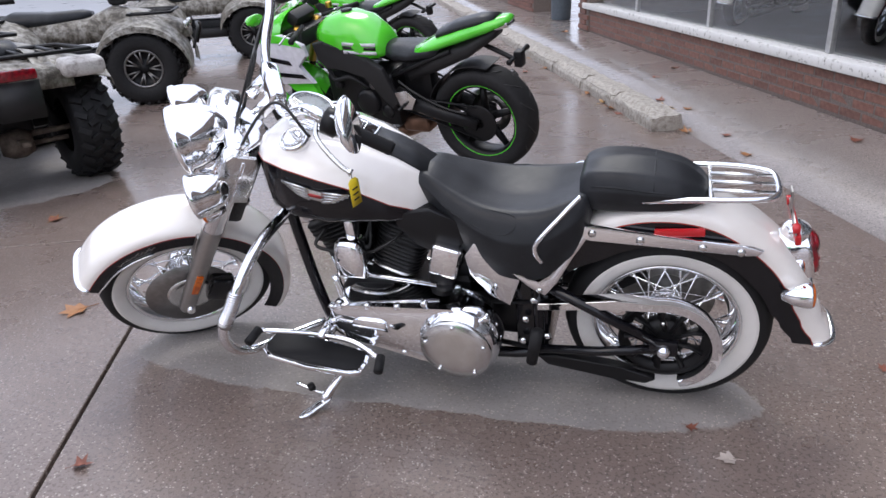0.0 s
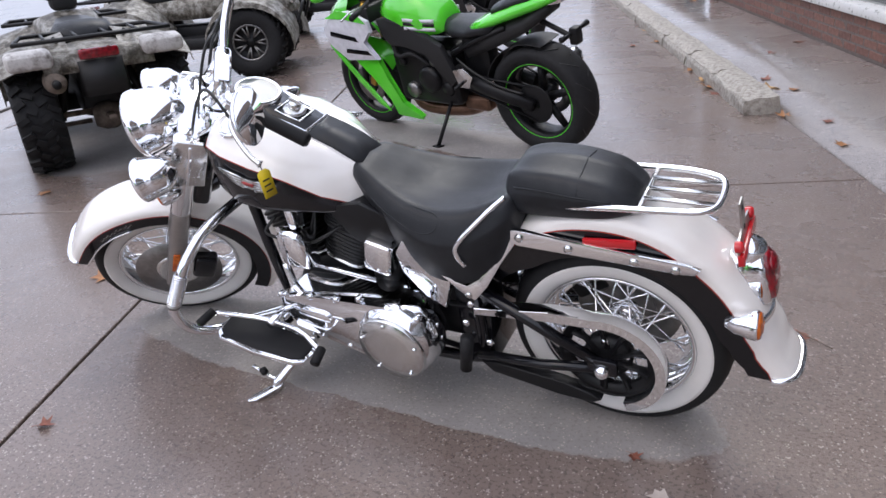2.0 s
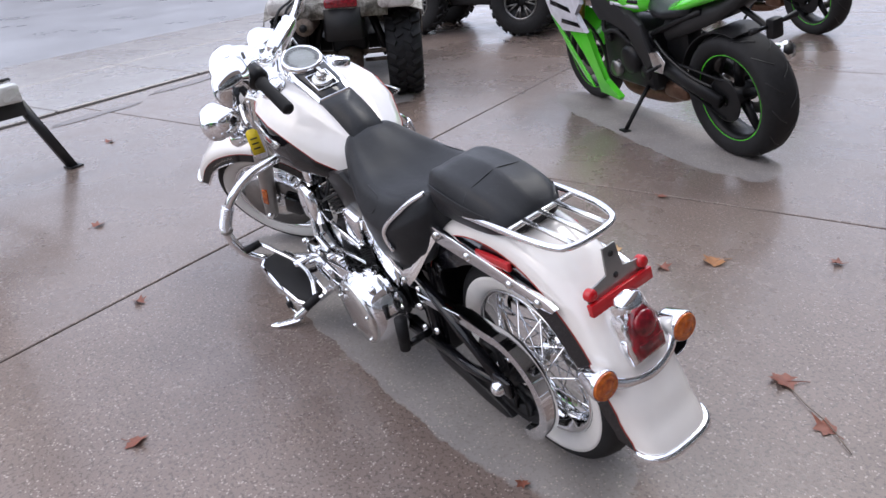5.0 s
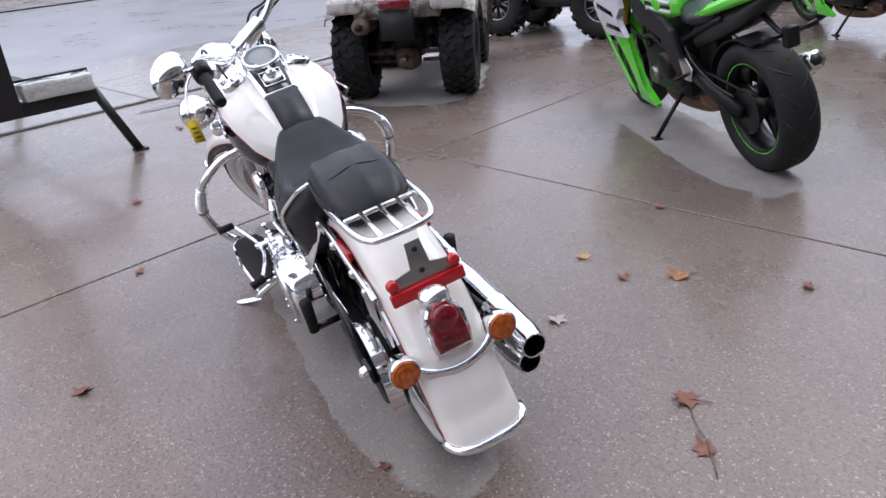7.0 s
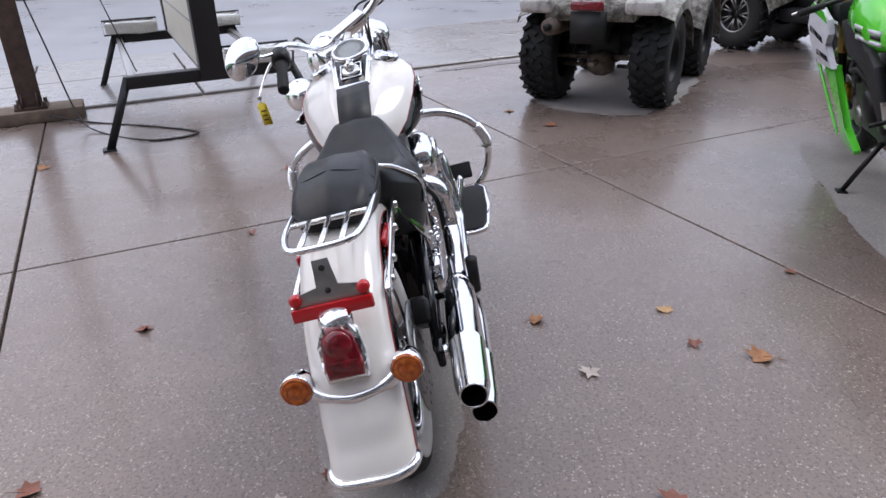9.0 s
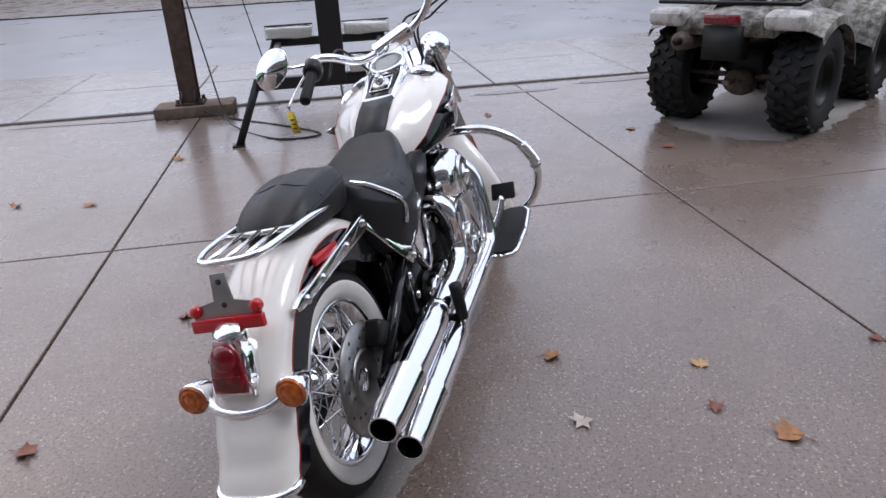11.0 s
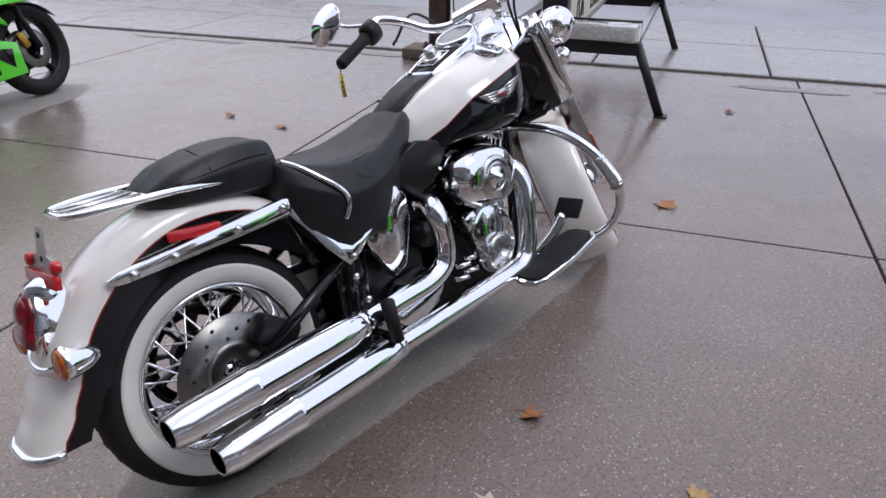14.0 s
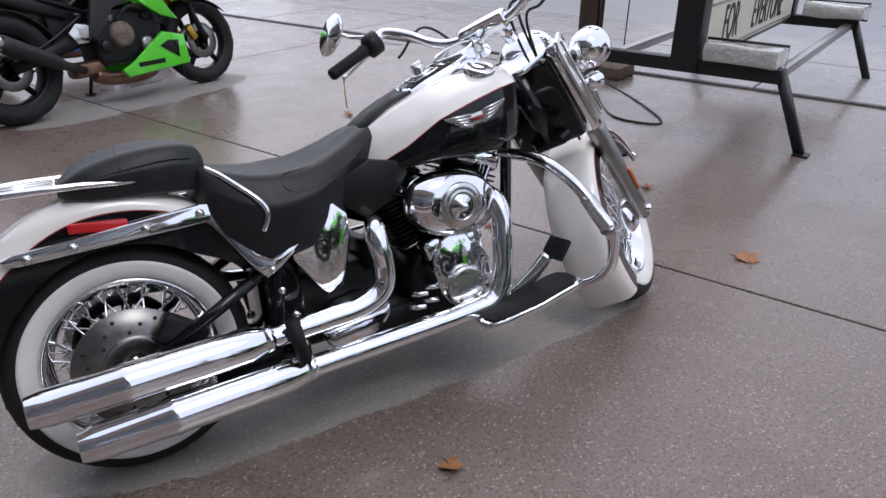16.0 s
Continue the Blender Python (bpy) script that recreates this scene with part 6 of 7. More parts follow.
    part("pillion_pad", hump([(0.20, 0.085, 0.80, 0.845), (0.10, 0.09, 0.83, 0.885), (-0.05, 0.075, 0.865, 0.918), (-0.15, 0.05, 0.885, 0.92)]), "leather", tl2, "small black pillion pad")
    part("tail_under", hump([(0.42, 0.10, 0.55, 0.70), (0.22, 0.105, 0.62, 0.75), (0.02, 0.09, 0.70, 0.80), (-0.14, 0.06, 0.80, 0.86)]), "grey_plastic", tl2)
    part("tail_lamp", box(0.10, 0.10, 0.03, Matrix.Translation((-0.175, 0, 0.862)) @ Matrix.Rotation(radians(14), 4, "Y"), 0.010), "polish", tl2, "clear tail lamp")
    ph = P("plate_hanger", tube(spline([(-0.02, 0, 0.76), (-0.16, 0, 0.70), (-0.24, 0, 0.66)], 5), 0.014, 8), "satin_black", "black plate hanger")
    part("hanger_lamp", box(0.05, 0.06, 0.09, Matrix.Translation((-0.25, 0, 0.68)), 0.012), "satin_black", ph)
    for sgn in (1, -1):
        part("rear_indicator", tube([(-0.235, 0.03 * sgn, 0.69), (-0.245, 0.12 * sgn, 0.70)], [0.008, 0.016], 8), "satin_black", ph)
    P("rear_hugger", thick(loft([[Vector((0.335 * math.cos(a), y, 0.318 + 0.335 * math.sin(a))) for y in (-0.09, -0.05, 0.05, 0.09)] for a in [radians(20 + 85 * k / 10) for k in range(11)]], False, False), 0.004), "grey_plastic", "black rear hugger")
    P("shock_tower", box(0.20, 0.10, 0.26, Matrix.Translation((0.40, 0, 0.52)), 0.03), "satin_black", "black rear shock linkage")
    # nose
    nose = P("nose_fairing", loft([[Vector((x, y * w2, zc + z * h2)) for y, z in [(math.cos(a), math.sin(a)) for a in [radians(-60 + 300 * j / 16) for j in range(17)]]] for x, w2, zc, h2 in ((1.22, 0.20, 0.83, 0.13), (1.36, 0.185, 0.80, 0.12), (1.50, 0.13, 0.755, 0.085), (1.58, 0.06, 0.725, 0.045), (1.60, 0.02, 0.72, 0.02))], False, False), body, "pointed nose fairing")
    part("windscreen", loft([[Vector((x, y * w2, z + 0.03 * (1 - y * y))) for y in (-1, -0.6, 0, 0.6, 1)] for x, w2, z in ((1.38, 0.13, 0.90), (1.28, 0.145, 0.97), (1.18, 0.13, 1.03))], False, False), "glass", nose, "clear curved windscreen").visible_shadow = False
    part("headlamp", box(0.05, 0.17, 0.05, Matrix.Translation((1.53, 0, 0.735)) @ Matrix.Rotation(radians(20), 4, "Y"), 0.015), "letter", nose)
    P("dash", box(0.08, 0.18, 0.08, Matrix.Translation((1.20, 0, 0.90)) @ Matrix.Rotation(radians(-35), 4, "Y"), 0.015), "grey_plastic", "black dash")
    P("inner_panel", box(0.16, 0.30, 0.10, Matrix.Translation((1.18, 0, 0.80)), 0.02), "grey_plastic", "black inner panel")
    P("front_fender", thick(loft([[Vector((WB + 0.318 * math.cos(a), y, 0.298 + 0.318 * math.sin(a) - abs(y) * 0.5)) for y in (-0.07, -0.05, 0, 0.05, 0.07)] for a in [radians(40 + 110 * k / 12) for k in range(13)]], False, False), 0.004), body if race else "satin_black", "front fender")
    P("yellow_reservoir", lathe([(0.02, 0), (0.021, 0.03), (0.018, 0.034), (0, 0.035)], 16, along((1.10, -0.16, 0.90), (0, 0, 1))), "gold", "brake fluid reservoir")
    stand2 = P("side_stand", tube([(0.60, 0.12, 0.28), (0.62, 0.29, 0.075)], 0.012, 10), "satin_black", "black side stand")
    part("stand_foot", box(0.06, 0.045, 0.01, Matrix.Translation((0.62, 0.295, 0.072)) @ Matrix.Rotation(radians(13), 4, "X"), 0.003), "satin_black", stand2)
    return root


def leaned(x, y, hx, hy, lean):
    f = Vector((hx, hy, 0)).normalized()
    l0 = Vector((-f.y, f.x, 0))
    t = radians(lean)
    return axes(Vector((x, y, 0)), f, l0 * math.cos(t) - Z * math.sin(t), Z * math.cos(t) + l0 * math.sin(t))


sport_bike("sport_motorcycle", leaned(-1.13, 2.26, -0.974, 0.226, 13), "lime green sport motorcycle with white and black stripes")
sport_bike("sport_motorcycle", leaned(-2.66, 5.33, -0.974, 0.226, 13), "lime green sport motorcycle parked behind its twin")
sport_bike("sport_motorcycle", leaned(0.10, -3.24, -0.895, -0.446, 11), "black and lime green sport motorcycle with gold forks", "green", "black", False, "gold", False)
M["blue"] = plain("bright_blue_paint", (0.02, 0.10, 0.55), 0.2, Coat_Weight=1.0)
sport_bike("sport_motorcycle", leaned(0.35, -4.35, -0.895, -0.446, 11), "blue sport motorcycle parked beside a green one", "blue", "white_decal", False, "gold", False)


# ---- quad bikes ----
def quad_wheel(root, o, out, alloy):
    wm = along(o, (0, out, 0))
    R, hw, rr = 0.325, 0.125, 0.165
    prof = [(rr, hw * 0.8), (rr + 0.03, hw), (R - 0.05, hw), (R - 0.02, hw * 0.88), (R - 0.012, hw * 0.5), (R - 0.012, 0)]
    prof += [(r, -h) for r, h in prof[-2::-1]]
    tyre = part("wheel", lathe(prof, 44, wm), "tyre", root, "knobbly quad tyre")
    lug = bmesh.new()
    for k in range(22):
        a = 2 * math.pi * k / 22
        for row, (h, da, w2) in enumerate(((-0.085, 0.0, 0.07), (-0.03, 0.14, 0.055), (0.03, 0.0, 0.055), (0.085, 0.14, 0.07))):
            aa = a + da
            mm4 = wm @ Matrix.Rotation(aa, 4, "Z") @ Matrix.Translation((R - 0.008, 0, h)) @ Matrix.Rotation(0.5 if row % 2 else -0.5, 4, "X") @ Matrix.Rotation(radians(18 if abs(h) > 0.05 else 0) * (-1 if h > 0 else 1), 4, "Y")
            box(0.026, 0.030, w2, mm4, bm=lug)
    part("tread_lug", lug, "tyre", tyre)
    part("rim", lathe([(rr + 0.008, hw * 0.82), (rr, hw * 0.88), (rr - 0.012, hw * 0.8), (rr - 0.02, hw * 0.45), (0.05, hw * 0.4), (0.045, hw * 0.5), (0, hw * 0.52)], 36, wm), "satin_black", tyre, "black alloy rim")
    part("rim_lip", lathe([(rr + 0.004, hw * 0.86), (rr - 0.006, hw * 0.90), (rr - 0.014, hw * 0.80)], 40, wm), "steel" if alloy else "satin_black", tyre)
    if alloy:
        for k in range(7):
            a = 2 * math.pi * k / 7
            for da in (-0.16, 0.16):
                part("rim_spoke", tube([wm @ Vector((0.045 * math.cos(a), 0.045 * math.sin(a), hw * 0.62)), wm @ Vector(((rr - 0.012) * math.cos(a + da), (rr - 0.012) * math.sin(a + da), hw * 0.78))], 0.008, 6), "steel", tyre)
    return tyre


def quad_bike(name, x, y, hx, hy, label, body="camo", alloy=False):
    root = thing(name, leaned(x, y, hx, hy, 0), label, "quad bike", "parked quad bikes")
    P = lambda nm, bm, mat, lb="", par=None: part(nm, bm, mat, par or root, lb)
    WB, TR = 1.18, 0.39
    for wx in (0.0, WB):
        for sgn in (1, -1):
            quad_wheel(root, Vector((wx, TR * sgn, 0.325)), sgn, alloy)
            P("axle_shaft", tube([(wx, 0.08 * sgn, 0.31), (wx, TR * sgn, 0.315)], 0.018, 8), "mud", "muddy drive shaft")
            P("suspension_arm", tube([(wx + 0.06, 0.10 * sgn, 0.24), (wx + 0.02, 0.30 * sgn, 0.25)], 0.015, 8), "mud", "muddy suspension arm")
            P("shock_absorber", tube([(wx + 0.02, 0.27 * sgn, 0.28), (wx + 0.04, 0.16 * sgn, 0.62)], 0.03, 10), "satin_black", "black shock absorber")
            # flared mudguard
            rows3 = []
            for k in range(15):
                a = radians(-8 + 172 * k / 14) if wx else radians(12 + 118 * k / 14)
                rx, rz = 0.42 * math.cos(a), 0.40 * math.sin(a)
                rows3.append([Vector((wx + rx, yy * sgn, 0.32 + rz * kk + dz)) for yy, kk, dz in ((0.14, 1.05, 0.06), (0.26, 1.03, 0.04), (0.44, 1.0, 0.01), (0.535, 0.98, -0.015), (0.545, 0.93, -0.045))])
            P("mudguard", thick(loft(rows3, False, False), 0.006), body, "camouflage plastic mudguard")
    P("gear_case", lathe([(0, -0.09), (0.06, -0.085), (0.085, -0.03), (0.085, 0.03), (0.06, 0.085), (0, 0.09)], 18, along((-0.02, 0.0, 0.27), (0.1, 1, 0))), "mud", "muddy rear differential")
    P("gear_nose", tube([(-0.10, 0.0, 0.27), (0.20, 0.0, 0.30)], [0.035, 0.05], 12), "mud")
    P("tow_hitch", box(0.12, 0.05, 0.03, Matrix.Translation((-0.20, 0.0, 0.30)), 0.008), "mud", "tow hitch")
    P("chassis", box(1.20, 0.26, 0.22, Matrix.Translation((0.60, 0, 0.38)), 0.04), "satin_black", "black chassis and engine")
    P("side_pod", box(0.55, 0.62, 0.12, Matrix.Translation((0.60, 0, 0.33)), 0.04), "grey_plastic", "black footwell")
    def hump2(rows):
        return loft([[Vector((xx, w2 * c, zb + (zt - zb) * s2)) for c, s2 in ((-1, 0), (-1, 0.5), (-0.8, 0.9), (-0.3, 1), (0.3, 1), (0.8, 0.9), (1, 0.5), (1, 0))] for xx, w2, zb, zt in rows])
    P("body_shell", hump2([(-0.36, 0.30, 0.60, 0.70), (-0.20, 0.30, 0.62, 0.74), (0.25, 0.22, 0.55, 0.74), (0.75, 0.20, 0.55, 0.78), (0.95, 0.22, 0.60, 0.86), (1.25, 0.30, 0.60, 0.80), (1.52, 0.26, 0.55, 0.70), (1.60, 0.16, 0.55, 0.62)]), body, "camouflage body shell")
    P("seat", hump2([(-0.02, 0.15, 0.72, 0.80), (0.10, 0.18, 0.72, 0.85), (0.40, 0.17, 0.72, 0.83), (0.68, 0.12, 0.74, 0.84), (0.76, 0.08, 0.76, 0.82)]), "leather", "black seat")
    for wx2, L3 in ((-0.16, 0.42), (1.30, 0.36)):
        rk = P("cargo_rack", tube([(wx2 - L3 / 2, -0.42, 0.79), (wx2 + L3 / 2, -0.36, 0.79), (wx2 + L3 / 2, 0.36, 0.79), (wx2 - L3 / 2, 0.42, 0.79)], 0.013, 8, True), "satin_black", "black tube cargo rack")
        for yy in (-0.25, -0.08, 0.08, 0.25):
            part("rack_bar", tube([(wx2 - L3 / 2, yy, 0.79), (wx2 + L3 / 2, yy, 0.79)], 0.010, 6), "satin_black", rk)
        for yy in (-0.2, 0.2):
            part("rack_leg", tube([(wx2, yy, 0.79), (wx2, yy * 0.8, 0.70)], 0.011, 6), "satin_black", rk)
    for sgn in (1, -1):
        P("rear_corner_guard", box(0.14, 0.24, 0.10, Matrix.Translation((-0.34, 0.36 * sgn, 0.70)) @ Matrix.Rotation(radians(-8), 4, "Y"), 0.035, 3), "camo_pale", "pale camouflage corner guard")
    tb = P("tail_box", loft([[Vector((xx, yy * w2, zz)) for yy in (-1, 1) for zz in ((0.46, 0.66) if yy < 0 else (0.66, 0.46))] for xx, w2 in ((-0.40, 0.11), (-0.30, 0.14))]), "grey_plastic", "grey tail panel")
    part("tail_lamp", box(0.04, 0.22, 0.06, Matrix.Translation((-0.40, 0.0, 0.70)), 0.015), "red_lens", tb, "red tail lamp")
    ex = P("exhaust", tube([(0.25, 0.24, 0.55), (-0.30, 0.26, 0.56), (-0.40, 0.26, 0.56)], [0.06, 0.065, 0.055], 16), "mud", "muddy round exhaust")
    part("exhaust_tip", tube([(-0.40, 0.26, 0.56), (-0.44, 0.26, 0.56)], 0.025, 12), "satin_black", ex)
    hb = P("handlebar", tube(spline([(0.86, 0.38, 1.02), (0.92, 0.22, 1.02), (0.95, 0.08, 0.94), (0.95, -0.08, 0.94), (0.92, -0.22, 1.02), (0.86, -0.38, 1.02)], 5), 0.012, 8), "satin_black", "black handlebar")
    for sgn in (1, -1):
        part("grip", tube([(0.875, 0.27 * sgn, 1.02), (0.855, 0.40 * sgn, 1.02)], 0.019, 10), "rubber", hb)
    P("head_pod", box(0.16, 0.18, 0.14, Matrix.Translation((1.0, 0, 0.93)), 0.04, 3), "grey_plastic", "black instrument pod")
    bp2 = P("front_bumper", tube(spline([(1.62, 0.26, 0.45), (1.68, 0.20, 0.62), (1.66, 0, 0.66), (1.68, -0.20, 0.62), (1.62, -0.26, 0.45)], 5), 0.014, 8), "satin_black", "black front bumper")
    for sgn in (1, -1):
        P("headlamp", box(0.05, 0.12, 0.07, Matrix.Translation((1.58, 0.18 * sgn, 0.66)), 0.02, 3), "polish", "clear headlamp")
    return root


quad_bike("quad_bike", -3.815, 1.385, -0.875, 0.485, "camouflage quad bike with mud-caked rear axle")
quad_bike("quad_bike", -5.98, 3.47, 0.853, 0.522, "dark camouflage quad bike with black alloy wheels", "camo", True)
quad_bike("quad_bike", -6.55, 6.30, 0.853, 0.522, "camouflage quad bike at the far end of the row", "camo", True)

# ---- portable letter sign on a steel stand ----
LONG, SHORT = -CROSS_DIR, -WALL_DIR  # along the sign away from the lot; across it
S0 = Vector((-3.245, -1.225, 0))
sign = thing("letter_sign", axes(S0, LONG, SHORT, Z), "portable ivory letter sign on a black steel stand", "sign")
# local: x along the sign, y across (towards the row of quads), z up
SG = lambda nm, bm, mat, lb="", par=None: part(nm, bm, mat, par or sign, lb)
for x in (0.0, 2.22):
    SG("cross_beam", box(0.075, 1.02, 0.075, Matrix.Translation((x, 0, 0.40)), 0.004), "dark_steel", "black steel cross beam")
    SG("column", box(0.13, 0.15, 2.1, Matrix.Translation((x, 0, 1.42)), 0.004), "dark_steel", "black steel column")
    for sgn in (1, -1):
        leg = SG("leg", tube([(x, 0.50 * sgn, 0.43), (x, 0.685 * sgn, 0.0)], 0.034, 4), "dark_steel", "splayed black steel leg")
        part("foot_plate", box(0.08, 0.08, 0.012, Matrix.Translation((x, 0.69 * sgn, 0.006)), 0.002), "dark_steel", leg)
for sgn in (1, -1):
    SG("side_rail", box(2.22, 0.05, 0.05, Matrix.Translation((1.11, 0.47 * sgn, 0.385)), 0.004), "satin", "grey steel side rail")
cabinet = SG("sign_cabinet", box(2.09, 0.11, 1.7, Matrix.Translation((1.11, 0, 1.245)), 0.006), "dark_steel", "black sign cabinet")
for sgn in (1, -1):
    face = part("sign_face", box(2.04, 0.012, 1.60, Matrix.Translation((1.11, 0.060 * sgn, 1.225)), 0.003), "panel", cabinet, "ivory letter panel")
    for q in range(6):
        part("letter_track", box(2.02, 0.008, 0.012, Matrix.Translation((1.11, 0.069 * sgn, 0.445 + 0.27 * q)), 0.002), "satin", cabinet)


def word(text, x, z, size, par):
    cu = bpy.data.curves.new("sign_text", "FONT")
    cu.body = text
    cu.size = size
    cu.extrude = 0.002
    tmp = bpy.data.objects.new("sign_text", cu)
    scene.collection.objects.link(tmp)
    me = bpy.data.meshes.new_from_object(tmp.evaluated_get(bpy.context.evaluated_depsgraph_get()))
    bpy.data.objects.remove(tmp)
    # narrow upright letters, read from the quads' side
    me.transform(Matrix(((0.62, 0, 0, x), (0, 0, 1, 0.0685), (0, 1.15, 0, z), (0, 0, 0, 1))))
    me.materials.append(M["letter"])
    ob = new("sign_letters", me)
    ob.parent = par
    return ob


word("FOR", 0.36, 0.485, 0.26, cabinet)
word("EVERYONE", 0.98, 0.485, 0.26, cabinet)
word("FINANCING", 0.16, 0.755, 0.26, cabinet)
for k in range(7):
    part("letter_bar", box(0.075, 0.004, 0.19, Matrix.Translation((1.18 + 0.107 * k, 0.0685, 0.85)), 0.001), "letter", cabinet)


def lamp_box(x, y, sx, sy):
    bm = box(sx, sy, 0.10, Matrix.Translation((x, y, 0.49)), 0.02, 2)
    bmesh.ops.subdivide_edges(bm, edges=bm.edges[:], cuts=2, use_grid_fill=True)
    for v in bm.verts:
        v.co += noise.noise_vector(v.co * 14) * 0.012
    smooth(bm, 30)
    ob = part("lamp_box", bm, "wrap", sign, "sign lamp wrapped in clear plastic")
    part("tape_band", tube([(x + 0.02, y - sy / 2 - 0.012, 0.43), (x + 0.02, y - sy / 2 - 0.012, 0.55), (x + 0.02, y + sy / 2 + 0.012, 0.55), (x + 0.02, y + sy / 2 + 0.012, 0.43)], 0.008, 6, True), "cable", ob)
    return ob


lamp_box(0.02, 0.30, 0.20, 0.40)
lamp_box(2.22, 0.36, 0.26, 0.42)
lamp_box(2.22, -0.36, 0.26, 0.42)
# post beside the sign
post = thing("sign_post", axes(Vector((-3.86, -2.78, 0)), CROSS_DIR, -WALL_DIR, Z), "rusty brown steel post on a timber base", "post")
bm = box(0.012, 0.14, 3.0, Matrix.Translation((0.065, 0, 1.58)), 0.002, 1)
box(0.012, 0.14, 3.0, Matrix.Translation((-0.065, 0, 1.58)), 0.002, 1, bm)
box(0.12, 0.012, 3.0, Matrix.Translation((0, 0, 1.58)), 0.002, 1, bm)
part("steel_column", bm, "rust", post)
part("base_timber", box(0.30, 0.62, 0.09, Matrix.Translation((0, 0.03, 0.045)), 0.012, 2), "timber", post, "weathered timber base")
part("base_plate", box(0.20, 0.22, 0.02, Matrix.Translation((0, 0, 0.10)), 0.003), "rust", post)
for sx in (-1, 1):
    for sy in (-1, 1):
        part("base_bolt", lathe([(0.016, 0), (0.016, 0.03), (0, 0.032)], 6, Matrix.Translation((0.08 * sx, 0.09 * sy, 0.11))), "rust", post)
        part("base_gusset", plate([(0, 0), (0.05, 0), (0, 0.10)], 0.01, Matrix.Translation((0.07 * sx, 0.05 * sy, 0.11)) @ Matrix.Rotation(0 if sx > 0 else math.pi, 4, "Z") @ XZ), "rust", post)
cable = part("power_cable", tube(spline([(-3.84, -2.70, 1.9), (-3.80, -2.66, 1.2), (-3.66, -2.45, 0.5), (-3.55, -2.30, 0.10), (-3.40, -2.1, 0.007), (-3.15, -1.65, 0.006), (-3.30, -1.40, 0.006), (-3.50, -1.75, 0.006), (-3.70, -2.3, 0.006), (-3.74, -2.6, 0.05)], 8), 0.006, 6), "cable")
tagged(cable, "thin black power cable looped on wet concrete", "cable")
wire = part("guy_wire", tube([(-3.86, -2.6, 2.4), (-3.60, -2.1, 1.2), (-3.19, -1.68, 0.44)], 0.004, 6), "cable")
tagged(wire, "thin dark wire from post to sign stand", "cable")
bin_ob = part("waste_bin", lathe([(0, 0), (0.13, 0), (0.15, 0.02), (0.16, 0.55), (0.17, 0.56), (0.17, 0.60), (0, 0.62)], 28, Matrix.Translation(wall_point(7.9, 0.09, 0.0) + CROSS_DIR * 0.1)), "blue_grey")
tagged(bin_ob, "blue-grey round bin beside the entrance", "bin")

# ---- fallen leaves ----
LEAF = []
for k, (ca, cb) in enumerate((((0.26, 0.10, 0.035), (0.40, 0.19, 0.07)), ((0.17, 0.055, 0.035), (0.26, 0.09, 0.055)), ((0.40, 0.22, 0.07), (0.50, 0.33, 0.16)), ((0.42, 0.36, 0.32), (0.52, 0.45, 0.40)))):
    w = Mat("dry_leaf_%d" % k, ca, 0.55)
    w.base(w.ramp(w.noise(60, 6), [(0.3, ca), (0.7, cb)]))
    w.bump(w.noise(90, 4), 0.4, 0.002)
    M["leaf%d" % k] = w.m


def leaf(x, y, size, tone, seed, curl=0.5, z=0.0):
    r = random.Random(seed)
    lobes = [(0, 1.0), (22, 0.55), (50, 0.92), (74, 0.5), (105, 0.72), (140, 0.42), (165, 0.5), (180, 0.12)]
    out = [(a, q) for a, q in lobes] + [(360 - a, q) for a, q in lobes[-2:0:-1]]
    bm = bmesh.new()
    c = bm.verts.new((0, 0, 0))
    mid, rim2 = [], []
    n2 = len(out)
    fold = r.uniform(-0.5, 0.5)
    for a, q in out:
        q *= r.uniform(0.82, 1.12)
        b = radians(a + r.uniform(-6, 6))
        for lst, k in ((mid, 0.55), (rim2, 1.0)):
            px, py = k * q * math.cos(b), k * q * math.sin(b)
            pz = curl * (k * q) ** 2 * (0.35 + 0.4 * math.sin(b * 2 + seed)) + abs(py) * (0.25 + fold) * curl
            lst.append(bm.verts.new((px, py, max(pz, 0.0))))
    for k in range(n2):
        j = (k + 1) % n2
        bm.faces.new((c, mid[k], mid[j]))
        bm.faces.new((mid[k], rim2[k], rim2[j], mid[j]))
    tube([(0, 0, 0.01), (-0.5, 0.05, 0.04), (-1.0, r.uniform(-0.25, 0.25), 0.02)], 0.022, 5, bm=bm)
    bmesh.ops.transform(bm, matrix=Matrix.Translation((x, y, z + 0.003)) @ Matrix.Rotation(r.uniform(0, 6.28), 4, "Z") @ Matrix.Scale(size, 4), verts=bm.verts)
    smooth(bm, 60)
    ob = part("leaf", bm, "leaf%d" % tone)
    words = ("curled orange-brown maple leaf on wet concrete", "dark reddish brown dry leaf on wet concrete", "yellowish tan dry leaf on wet concrete", "pale upturned dry leaf on wet concrete")
    return tagged(ob, words[tone], "leaf", "fallen leaves")


